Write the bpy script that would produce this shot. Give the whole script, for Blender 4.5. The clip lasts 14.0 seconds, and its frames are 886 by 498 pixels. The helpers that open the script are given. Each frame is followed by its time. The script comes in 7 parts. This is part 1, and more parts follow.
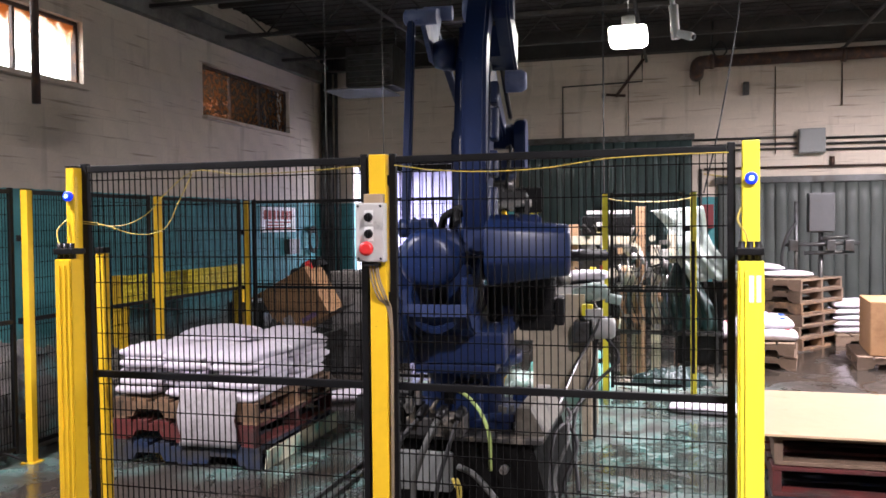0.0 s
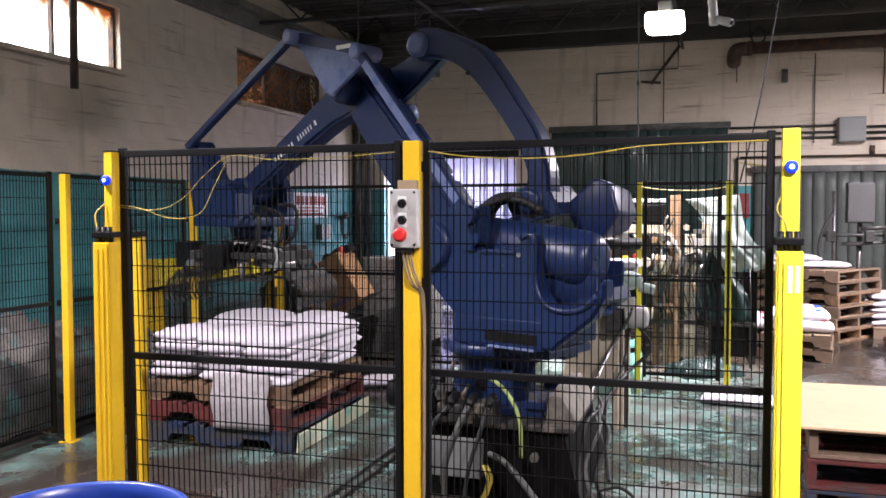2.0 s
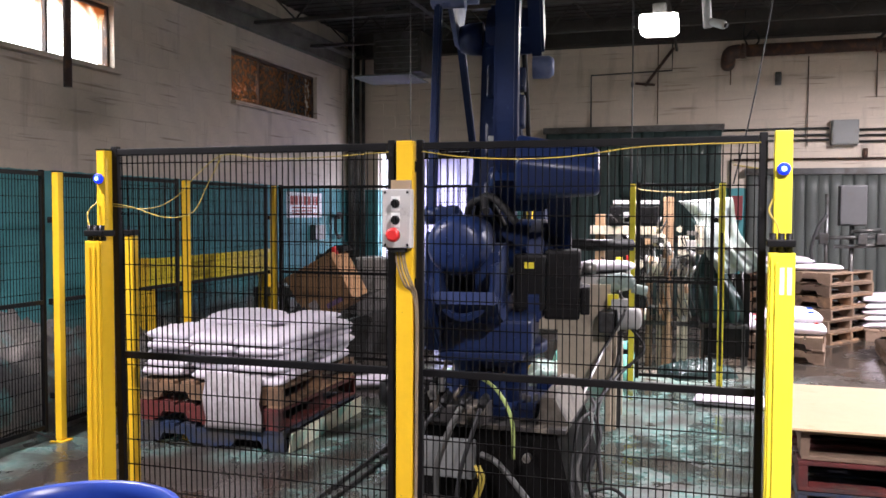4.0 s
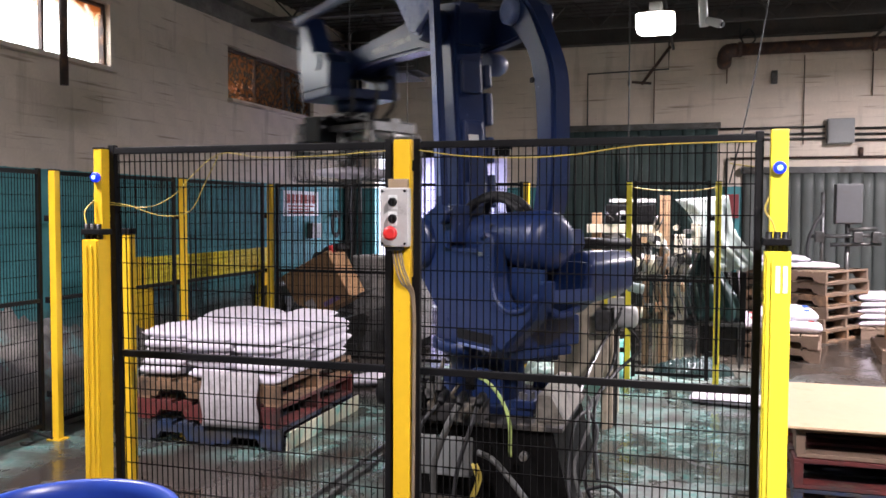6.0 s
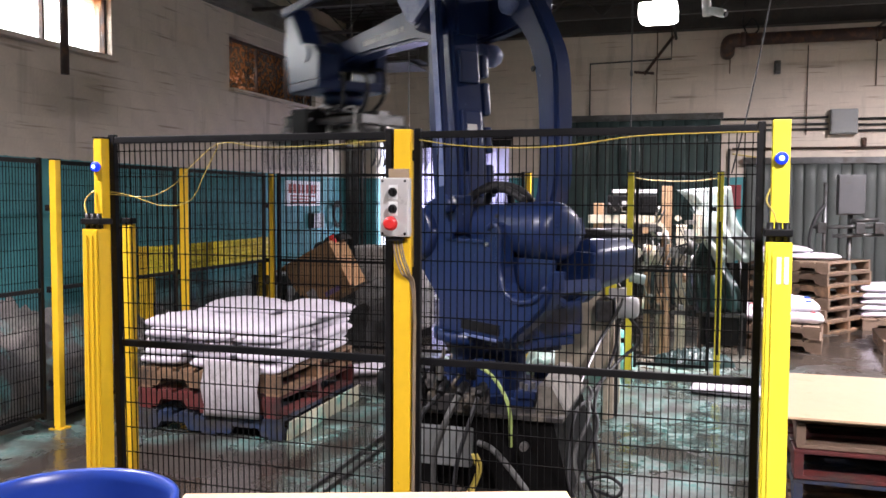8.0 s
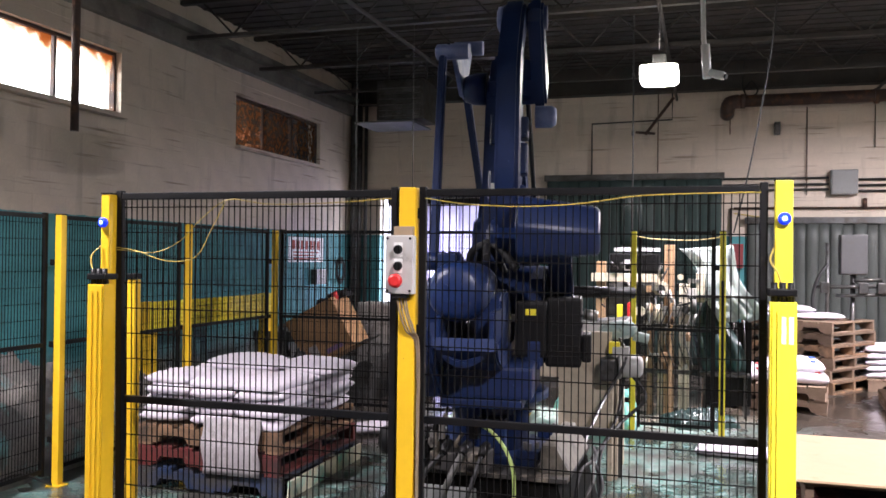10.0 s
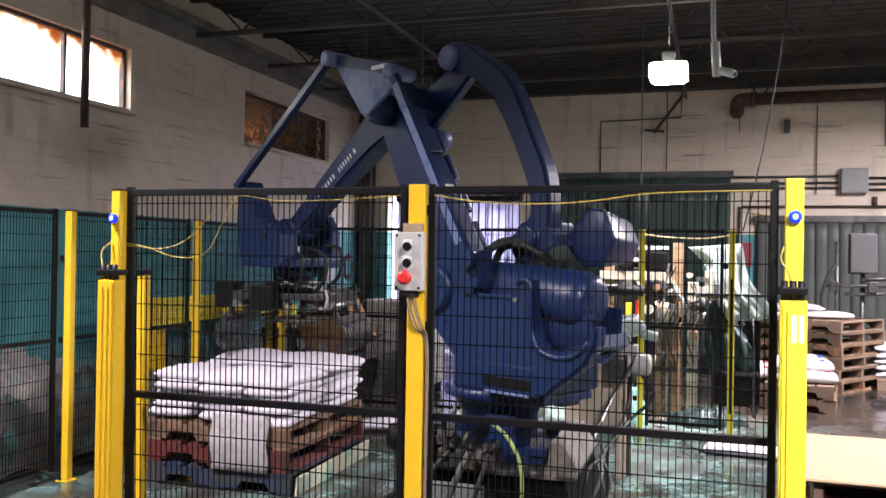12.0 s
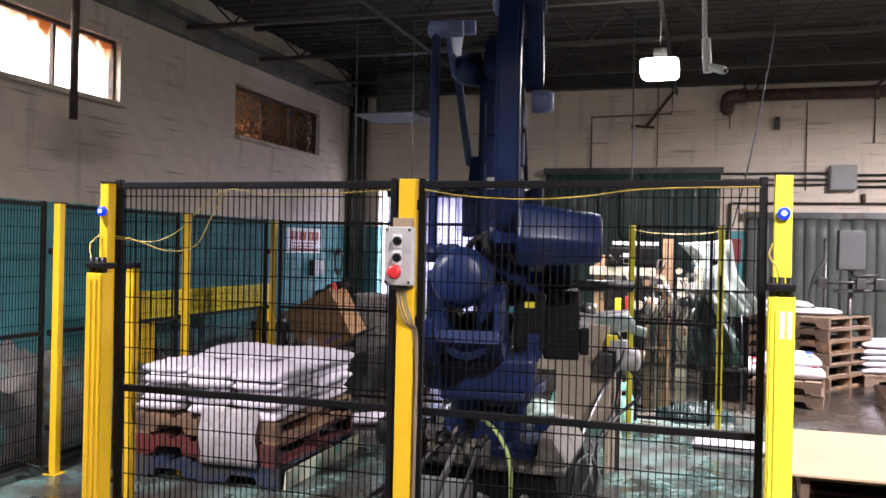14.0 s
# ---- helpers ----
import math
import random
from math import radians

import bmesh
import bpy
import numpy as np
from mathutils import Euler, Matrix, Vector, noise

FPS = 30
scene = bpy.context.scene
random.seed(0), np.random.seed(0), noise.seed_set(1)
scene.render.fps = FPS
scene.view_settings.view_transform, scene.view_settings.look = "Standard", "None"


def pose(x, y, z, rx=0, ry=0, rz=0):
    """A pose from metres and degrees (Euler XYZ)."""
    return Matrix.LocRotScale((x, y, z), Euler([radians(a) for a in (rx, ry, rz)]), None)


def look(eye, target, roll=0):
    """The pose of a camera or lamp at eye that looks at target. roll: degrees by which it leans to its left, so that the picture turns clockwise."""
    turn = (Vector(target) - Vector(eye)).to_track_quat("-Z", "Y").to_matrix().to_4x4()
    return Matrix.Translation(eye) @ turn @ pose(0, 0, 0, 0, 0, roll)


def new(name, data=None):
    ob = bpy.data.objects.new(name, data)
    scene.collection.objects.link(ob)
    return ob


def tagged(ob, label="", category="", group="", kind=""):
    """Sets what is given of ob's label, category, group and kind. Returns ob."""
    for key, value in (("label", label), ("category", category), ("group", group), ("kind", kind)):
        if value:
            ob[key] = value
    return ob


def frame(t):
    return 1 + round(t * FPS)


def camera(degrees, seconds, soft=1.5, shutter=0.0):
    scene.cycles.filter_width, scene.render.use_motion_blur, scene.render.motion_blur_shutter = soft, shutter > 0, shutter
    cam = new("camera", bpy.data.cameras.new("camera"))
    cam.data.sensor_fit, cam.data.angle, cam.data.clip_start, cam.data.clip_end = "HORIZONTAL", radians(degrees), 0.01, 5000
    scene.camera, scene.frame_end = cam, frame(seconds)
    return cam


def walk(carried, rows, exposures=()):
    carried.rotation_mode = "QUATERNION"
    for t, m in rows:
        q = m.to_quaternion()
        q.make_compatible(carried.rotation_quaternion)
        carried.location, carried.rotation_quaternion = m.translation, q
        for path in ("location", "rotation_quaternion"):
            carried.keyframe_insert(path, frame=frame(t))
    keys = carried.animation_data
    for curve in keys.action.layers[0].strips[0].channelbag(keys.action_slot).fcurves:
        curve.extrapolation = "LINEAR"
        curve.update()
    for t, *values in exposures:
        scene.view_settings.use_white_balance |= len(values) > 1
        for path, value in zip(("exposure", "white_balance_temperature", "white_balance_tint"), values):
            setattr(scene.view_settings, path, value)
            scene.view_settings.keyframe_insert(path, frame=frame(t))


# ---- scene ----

# ---------------------------------------------------------------- camera
PATH = [
    (0, (0.039, -0.138, 1.517), (-0.492, 1.789, 1.459), -0.6),
    (0.5, (0.035, -0.134, 1.518), (-0.519, 1.787, 1.45), -0.7),
    (1, (0.033, -0.131, 1.517), (-0.544, 1.782, 1.439), -0.4),
    (1.5, (0.029, -0.136, 1.517), (-0.564, 1.772, 1.432), -0.2),
    (2, (0.028, -0.134, 1.516), (-0.572, 1.772, 1.428), -0.1),
    (2.5, (0.029, -0.136, 1.516), (-0.572, 1.769, 1.429), 0.0),
    (3, (0.031, -0.131, 1.514), (-0.565, 1.776, 1.425), 0.1),
    (5.5, (0.031, -0.139, 1.514), (-0.549, 1.773, 1.434), 0.2),
    (6, (0.031, -0.14, 1.515), (-0.548, 1.773, 1.425), 0.2),
    (6.5, (0.032, -0.137, 1.514), (-0.545, 1.776, 1.413), 0.3),
    (7, (0.033, -0.131, 1.514), (-0.545, 1.78, 1.403), 0.4),
    (7.5, (0.035, -0.128, 1.514), (-0.544, 1.783, 1.401), 0.4),
    (8, (0.035, -0.132, 1.515), (-0.548, 1.778, 1.402), 0.3),
    (8.5, (0.036, -0.133, 1.516), (-0.546, 1.778, 1.418), 0.4),
    (9, (0.034, -0.148, 1.518), (-0.544, 1.766, 1.482), 0.5),
    (9.2, (0.033, -0.145, 1.517), (-0.547, 1.769, 1.512), 0.6),
    (11.3, (0.024, -0.145, 1.518), (-0.579, 1.761, 1.545), 0.9),
    (11.5, (0.024, -0.146, 1.518), (-0.581, 1.76, 1.539), 0.9),
    (12, (0.023, -0.147, 1.516), (-0.583, 1.759, 1.53), 0.9),
    (12.5, (0.026, -0.144, 1.517), (-0.578, 1.762, 1.524), 0.9),
    (13, (0.024, -0.146, 1.517), (-0.572, 1.763, 1.518), 1.0),
    (13.5, (0.022, -0.145, 1.518), (-0.568, 1.766, 1.519), 1.1),
    (14, (0.025, -0.146, 1.516), (-0.56, 1.767, 1.518), 1.2),
]
cam = camera(54.85, 14.0, soft=1.6, shutter=0.5)
walk(cam, [(t, look(eye, target, roll)) for t, eye, target, roll in PATH], exposures=[(0.0, 0.13), (8.5, 0.13), (9.2, 0.18), (14.0, 0.18)])

# ---------------------------------------------------------------- world and light
world = bpy.data.worlds.new("sky")
scene.world = world
world.use_nodes = True
_n = world.node_tree.nodes
_sky = _n.new("ShaderNodeTexSky")
_sky.sky_type, _sky.sun_disc = "NISHITA", False
_sky.sun_elevation, _sky.sun_rotation = radians(38), radians(-70)
_n["Background"].inputs["Strength"].default_value = 0.12
world.node_tree.links.new(_sky.outputs[0], _n["Background"].inputs["Color"])

sun_data = bpy.data.lights.new("sun", "SUN")
sun_data.energy, sun_data.angle, sun_data.color = 1.2, radians(12), (1.0, 0.95, 0.88)
sun = new("sun", sun_data)
sun.matrix_world = look((-20, 12, 16), (0, 6, 0))


def lamp(name, eye, target, watts, size, colour, spread=180):
    data = bpy.data.lights.new(name, "AREA")
    data.shape, data.size, data.energy, data.color = "DISK", size, watts, colour
    data.spread = radians(spread)
    ob = new(name, data)
    ob.matrix_world = look(eye, target)
    return ob


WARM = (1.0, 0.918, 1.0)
# high-bay lamps: one in view, the other three unseen and assumed, placed by brightness
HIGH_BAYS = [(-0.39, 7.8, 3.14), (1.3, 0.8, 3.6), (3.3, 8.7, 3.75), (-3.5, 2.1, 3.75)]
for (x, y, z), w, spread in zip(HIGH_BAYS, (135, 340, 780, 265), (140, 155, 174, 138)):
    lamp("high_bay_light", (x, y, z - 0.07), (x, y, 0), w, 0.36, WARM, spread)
# daylight standing in the openings
lamp("doorway_daylight", (-3.95, 13.4, 1.4), (-3.6, 8, 1.0), 90, 1.6, (0.84, 0.86, 1.0))

# ---------------------------------------------------------------- materials
def material(name, base, rough=0.5, metal=0.0, spots=(), bump=0.0, bump_scale=60.0, vary=0.0, rough_vary=0.15, random_tone=0.0, spec=0.5, coat=0.0):
    """spots: (colour, scale, threshold, softness, detail) laid one over another by noise."""
    m = bpy.data.materials.new(name)
    m.use_nodes = True
    nt = m.node_tree
    n, l = nt.nodes, nt.links
    b = n["Principled BSDF"]
    b.inputs["Metallic"].default_value = metal
    b.inputs["Specular IOR Level"].default_value = spec
    b.inputs["Coat Weight"].default_value = coat
    geo = n.new("ShaderNodeNewGeometry")
    co = n.new("ShaderNodeTexCoord")
    pos = co.outputs["Object"]

    def noise_of(scale, detail=4.0, rough_=0.6):
        t = n.new("ShaderNodeTexNoise")
        t.inputs["Scale"].default_value, t.inputs["Detail"].default_value, t.inputs["Roughness"].default_value = scale, detail, rough_
        l.new(pos, t.inputs["Vector"])
        return t.outputs["Fac"]

    def mix(fac, a, c, mode="MIX"):
        x = n.new("ShaderNodeMix")
        x.data_type, x.blend_type = "RGBA", mode
        for sock, v in ((x.inputs[0], fac), (x.inputs[6], a), (x.inputs[7], c)):
            if hasattr(v, "is_linked"):
                l.new(v, sock)
            elif isinstance(v, (int, float)):
                sock.default_value = v
            else:
                sock.default_value = (*v, 1)
        return x.outputs[2]

    def ramp(v, lo, hi):
        r = n.new("ShaderNodeMapRange")
        r.inputs["From Min"].default_value, r.inputs["From Max"].default_value = lo, hi
        l.new(v, r.inputs["Value"])
        return r.outputs["Result"]

    col = base
    if vary:
        dark = tuple(c * (1 - vary) for c in base)
        lite = tuple(min(1, c * (1 + vary * 0.6)) for c in base)
        col = mix(ramp(noise_of(3.1, 6), 0.3, 0.7), dark, lite)
        col = mix(ramp(noise_of(38, 3), 0.35, 0.65), col, mix(0.5, col, dark))
    for colour, scale, thr, soft, detail in spots:
        col = mix(ramp(noise_of(scale, detail, 0.65), thr - soft, thr + soft), col, colour)
    if random_tone:
        oi = n.new("ShaderNodeObjectInfo")
        v = n.new("ShaderNodeMapRange")
        v.inputs["To Min"].default_value, v.inputs["To Max"].default_value = 1 - random_tone, 1 + random_tone
        l.new(oi.outputs["Random"], v.inputs["Value"])
        hsv = n.new("ShaderNodeHueSaturation")
        l.new(v.outputs["Result"], hsv.inputs["Value"])
        if hasattr(col, "is_linked"):
            l.new(col, hsv.inputs["Color"])
        else:
            hsv.inputs["Color"].default_value = (*col, 1)
        col = hsv.outputs["Color"]
    if hasattr(col, "is_linked"):
        l.new(col, b.inputs["Base Color"])
    else:
        b.inputs["Base Color"].default_value = (*col, 1)
    if rough_vary:
        r = n.new("ShaderNodeMapRange")
        r.inputs["To Min"].default_value, r.inputs["To Max"].default_value = max(0.03, rough - rough_vary), min(1, rough + rough_vary)
        l.new(noise_of(7, 5), r.inputs["Value"])
        l.new(r.outputs["Result"], b.inputs["Roughness"])
    else:
        b.inputs["Roughness"].default_value = rough
    if bump:
        bp = n.new("ShaderNodeBump")
        bp.inputs["Strength"].default_value, bp.inputs["Distance"].default_value = bump, 0.004
        l.new(noise_of(bump_scale, 6), bp.inputs["Height"])
        l.new(bp.outputs["Normal"], b.inputs["Normal"])
    return m


def glow(name, colour, strength):
    m = bpy.data.materials.new(name)
    m.use_nodes = True
    b = m.node_tree.nodes["Principled BSDF"]
    b.inputs["Base Color"].default_value = (*colour, 1)
    b.inputs["Emission Color"].default_value = (*colour, 1)
    b.inputs["Emission Strength"].default_value = strength
    return m


def sheer(name, colour, through_part, rough=0.25):
    """A translucent plastic: part of the light passes straight on, part is scattered through."""
    m = bpy.data.materials.new(name)
    m.use_nodes = True
    n, l = m.node_tree.nodes, m.node_tree.links
    b = n["Principled BSDF"]
    b.inputs["Base Color"].default_value, b.inputs["Roughness"].default_value = (*colour, 1), rough
    tr = n.new("ShaderNodeBsdfTranslucent")
    tr.inputs["Color"].default_value = (*colour, 1)
    a = n.new("ShaderNodeMixShader")
    a.inputs[0].default_value = through_part
    l.new(b.outputs[0], a.inputs[1])
    l.new(tr.outputs[0], a.inputs[2])
    tx = n.new("ShaderNodeTexCoord")
    nz = n.new("ShaderNodeTexNoise")
    nz.inputs["Scale"].default_value = 3.0
    l.new(tx.outputs["Object"], nz.inputs["Vector"])
    mr = n.new("ShaderNodeMix")
    mr.data_type = "RGBA"
    mr.inputs[6].default_value, mr.inputs[7].default_value = (*(c * 0.6 for c in colour), 1), (*colour, 1)
    l.new(nz.outputs["Fac"], mr.inputs[0])
    l.new(mr.outputs[2], b.inputs["Base Color"])
    l.new(mr.outputs[2], tr.inputs["Color"])
    l.new(a.outputs[0], n["Material Output"].inputs["Surface"])
    return m


RUST, TEAL_DUST, GRIME = (0.16, 0.07, 0.03), (0.12, 0.42, 0.36), (0.05, 0.045, 0.04)
ROBOT_BLUE = material("robot_blue_paint", (0.0078, 0.0215, 0.084), 0.37, vary=0.25, rough_vary=0.12, spec=0.46, bump=0.12, bump_scale=90,
                      spots=[((0.010, 0.022, 0.07), 2.2, 0.62, 0.12, 5), ((0.12, 0.16, 0.26), 26, 0.72, 0.03, 4)])
# paler copy of the robot blue, for pale caps and the lit-looking triangle
ROBOT_LIGHT = material("robot_blue_pale", (0.15, 0.19, 0.36), 0.4, vary=0.25, spots=[((0.05, 0.09, 0.24), 9, 0.58, 0.1, 4)])
BLACK_PAINT = material("black_paint", (0.006, 0.006, 0.0065), 0.48, vary=0.3, spec=0.2, spots=[((0.03, 0.028, 0.026), 30, 0.7, 0.05, 4)])
BLACK_WIRE = material("black_coated_wire", (0.0045, 0.0042, 0.004), 0.6, vary=0.3, spec=0.08)
BLACK_RUBBER = material("black_rubber", (0.011, 0.011, 0.012), 0.65, vary=0.3)
STEEL = material("worn_steel", (0.42, 0.41, 0.39), 0.34, 0.85, vary=0.25, spots=[(GRIME, 14, 0.62, 0.08, 5)])
DARK_STEEL = material("oily_dark_steel", (0.10, 0.10, 0.10), 0.4, 0.7, vary=0.4, spots=[(GRIME, 9, 0.55, 0.1, 5)])
YELLOW = material("safety_yellow_paint", (0.80, 0.50, 0.022), 0.38, vary=0.1, spots=[((0.42, 0.24, 0.02), 5, 0.70, 0.06, 6), (GRIME, 34, 0.75, 0.03, 3)])
YELLOW_BRIGHT = material("bright_yellow_paint", (0.86, 0.74, 0.05), 0.38, vary=0.08, spots=[(GRIME, 34, 0.76, 0.03, 3)])
YELLOW_CABLE = material("yellow_cable", (0.46, 0.35, 0.06), 0.5, vary=0.2)
GREY_DIM = material("dull_grey_enclosure", (0.165, 0.17, 0.165), 0.5, vary=0.15, spots=[((0.14, 0.13, 0.12), 12, 0.66, 0.06, 4)])
GREY_DARK = material("dim_grey_paint", (0.058, 0.058, 0.060), 0.5, vary=0.2, spots=[(GRIME, 9, 0.66, 0.08, 4)])
GREY_BOX = material("grey_enclosure", (0.47, 0.46, 0.44), 0.45, vary=0.1, spots=[((0.25, 0.24, 0.22), 12, 0.66, 0.06, 4)])
RED_PLASTIC = material("red_plastic", (0.62, 0.03, 0.03), 0.35, vary=0.1)
BAG_WHITE = material("woven_white_bag", (0.57, 0.53, 0.585), 0.65, vary=0.12, bump=0.9, bump_scale=22, random_tone=0.06,
                     spots=[((0.42, 0.40, 0.41), 4, 0.66, 0.1, 5)])
PAPER = material("dusty_kraft_sheet", (0.40, 0.365, 0.375), 0.8, vary=0.25, bump=0.3, bump_scale=14, spots=[((0.20, 0.18, 0.175), 7, 0.60, 0.1, 6)])
CARDBOARD = material("cardboard", (0.38, 0.21, 0.10), 0.75, vary=0.12, bump=0.2, bump_scale=20, spots=[((0.24, 0.12, 0.055), 4, 0.66, 0.1, 5)])
CARD_PALE = material("pale_cardboard_sheet", (0.64, 0.46, 0.28), 0.7, vary=0.07, spots=[((0.5, 0.33, 0.17), 5, 0.7, 0.08, 5)])
WOOD = material("pallet_wood", (0.27, 0.155, 0.085), 0.75, vary=0.3, bump=0.5, bump_scale=55, random_tone=0.28, spots=[((0.05, 0.035, 0.025), 5, 0.56, 0.12, 6)])
WOOD_PALE = material("pale_pallet_wood", (0.19, 0.125, 0.085), 0.75, vary=0.3, bump=0.5, bump_scale=55, random_tone=0.2, spots=[((0.12, 0.08, 0.05), 6, 0.6, 0.1, 6)])
WOOD_RED = material("red_pallet_paint", (0.13, 0.02, 0.018), 0.7, vary=0.3, bump=0.4, bump_scale=45, random_tone=0.2, spots=[((0.14, 0.09, 0.06), 9, 0.64, 0.05, 6), ((0.03, 0.022, 0.02), 4, 0.55, 0.12, 6)])
WOOD_BLUE = material("blue_pallet_paint", (0.010, 0.026, 0.075), 0.7, vary=0.3, bump=0.4, bump_scale=45, random_tone=0.2,
                     spots=[((0.04, 0.035, 0.03), 5, 0.52, 0.1, 6), (TEAL_DUST, 5, 0.72, 0.05, 6)])
WOOD_DUSTY = material("dusty_pale_board", (0.52, 0.50, 0.36), 0.8, vary=0.2, bump=0.4, bump_scale=40, spots=[(TEAL_DUST, 4, 0.6, 0.08, 6)])
MACHINE_BEIGE = material("beige_machine_paint", (0.52, 0.44, 0.33), 0.5, vary=0.18, spots=[((0.25, 0.2, 0.15), 6, 0.62, 0.1, 5), (TEAL_DUST, 11, 0.7, 0.05, 5)])
MACHINE_TAN = material("tan_machine_post", (0.38, 0.235, 0.13), 0.6, vary=0.25, spots=[((0.2, 0.13, 0.08), 7, 0.62, 0.1, 5)])
DRUM_BLUE = material("blue_plastic_drum", (0.015, 0.045, 0.26), 0.35, vary=0.15, spots=[((0.10, 0.14, 0.30), 16, 0.7, 0.05, 4)])
WHITE_PLASTIC = material("white_plastic", (0.72, 0.72, 0.70), 0.4, vary=0.08, spots=[((0.4, 0.39, 0.37), 9, 0.68, 0.06, 4)])
FILM = sheer("white_plastic_film", (0.62, 0.70, 0.66), 0.25, 0.4)
TARP = material("dusty_grey_plastic", (0.10, 0.10, 0.10), 0.5, vary=0.4, bump=0.8, bump_scale=9, spots=[((0.24, 0.22, 0.20), 2.2, 0.52, 0.12, 6), ((0.12, 0.30, 0.30), 3.5, 0.60, 0.06, 7), (GRIME, 4, 0.62, 0.1, 5)])
PIPE_RUST = material("dark_rusty_pipe", (0.055, 0.032, 0.026), 0.6, 0.2, vary=0.3, spots=[(RUST, 7, 0.6, 0.1, 5)])
ROOF = material("sooty_roof_deck", (0.050, 0.043, 0.040), 0.8, vary=0.4, spots=[((0.022, 0.02, 0.019), 1.3, 0.55, 0.15, 6)])
JOIST = material("sooty_joist", (0.034, 0.029, 0.026), 0.65, vary=0.4, spots=[((0.05, 0.03, 0.02), 5, 0.66, 0.1, 5)])
STRIP_GREEN = sheer("green_grey_strip_curtain", (0.060, 0.092, 0.088), 0.25, 0.16)
STRIP_GREY = sheer("dull_grey_strip_curtain", (0.085, 0.095, 0.088), 0.2, 0.5)
STRIP_LIGHT = sheer("clear_strip_curtain", (0.72, 0.70, 0.86), 0.75, 0.25)
LED_BLUE = glow("blue_led", (0.004, 0.03, 0.75), 0.9)
LED_CORE = glow("blue_led_core", (0.45, 0.7, 1.0), 2.2)
LAMP_GLOW = glow("lamp_lens", (1.0, 0.95, 0.88), 42.0)
OUTSIDE = glow("bright_outdoors", (0.93, 0.96, 1.0), 9.0)


def wall_paint(name, along):
    """Painted block: cream above, teal below 1.87 m, with dirt runs and flaking."""
    m = material(name, (0.56, 0.475, 0.39), 0.62, vary=0.12, bump=0.35, bump_scale=70, rough_vary=0.1)
    n, l = m.node_tree.nodes, m.node_tree.links
    b = n["Principled BSDF"]
    cream = b.inputs["Base Color"].links[0].from_socket
    geo = n.new("ShaderNodeNewGeometry")
    sep = n.new("ShaderNodeSeparateXYZ")
    l.new(geo.outputs["Position"], sep.inputs[0])

    def math_node(op, a, c=None):
        x = n.new("ShaderNodeMath")
        x.operation = op
        for i, v in enumerate((a, c)):
            if v is None:
                continue
            if hasattr(v, "is_linked"):
                l.new(v, x.inputs[i])
            else:
                x.inputs[i].default_value = v
        return x.outputs[0]

    def noise_at(scale_h, scale_z, detail=5.0):
        c = n.new("ShaderNodeCombineXYZ")
        l.new(math_node("MULTIPLY", sep.outputs[along], scale_h), c.inputs[0])
        l.new(math_node("MULTIPLY", sep.outputs[2], scale_z), c.inputs[2])
        t = n.new("ShaderNodeTexNoise")
        t.inputs["Scale"].default_value, t.inputs["Detail"].default_value = 1.0, detail
        l.new(c.outputs[0], t.inputs["Vector"])
        return t.outputs["Fac"]

    def mix(fac, a, c):
        x = n.new("ShaderNodeMix")
        x.data_type = "RGBA"
        for sock, v in ((x.inputs[0], fac), (x.inputs[6], a), (x.inputs[7], c)):
            if hasattr(v, "is_linked"):
                l.new(v, sock)
            else:
                sock.default_value = (*v, 1)
        return x.outputs[2]

    def ramp(v, lo, hi):
        r = n.new("ShaderNodeMapRange")
        r.inputs["From Min"].default_value, r.inputs["From Max"].default_value = lo, hi
        l.new(v, r.inputs["Value"])
        return r.outputs["Result"]

    runs = ramp(noise_at(4.0, 0.7, 7.0), 0.57, 0.80)
    cream = mix(runs, cream, (0.26, 0.22, 0.18))
    streak = ramp(noise_at(1.1, 22.0, 4.0), 0.60, 0.72)
    cream = mix(streak, cream, (0.24, 0.19, 0.15))
    teal = mix(ramp(noise_at(2.2, 2.2), 0.35, 0.7), (0.035, 0.18, 0.20), (0.07, 0.29, 0.31))
    teal = mix(ramp(noise_at(3.0, 1.0), 0.60, 0.72), teal, (0.05, 0.09, 0.09))
    # dirt that splashed up from the floor, ragged along its upper edge
    low = math_node("ADD", sep.outputs[2], math_node("MULTIPLY", noise_at(4.0, 4.0), 0.6))
    teal = mix(ramp(low, 0.95, 0.55), teal, (0.10, 0.10, 0.09))
    edge = math_node("ADD", sep.outputs[2], math_node("MULTIPLY", math_node("SUBTRACT", noise_at(9.0, 9.0), 0.5), 0.035))
    band = ramp(edge, 1.868, 1.876)
    l.new(mix(band, teal, cream), b.inputs["Base Color"])
    return m


PAINT_LEFT = wall_paint("painted_block_side", 1)
PAINT_BACK = wall_paint("painted_block_end", 0)


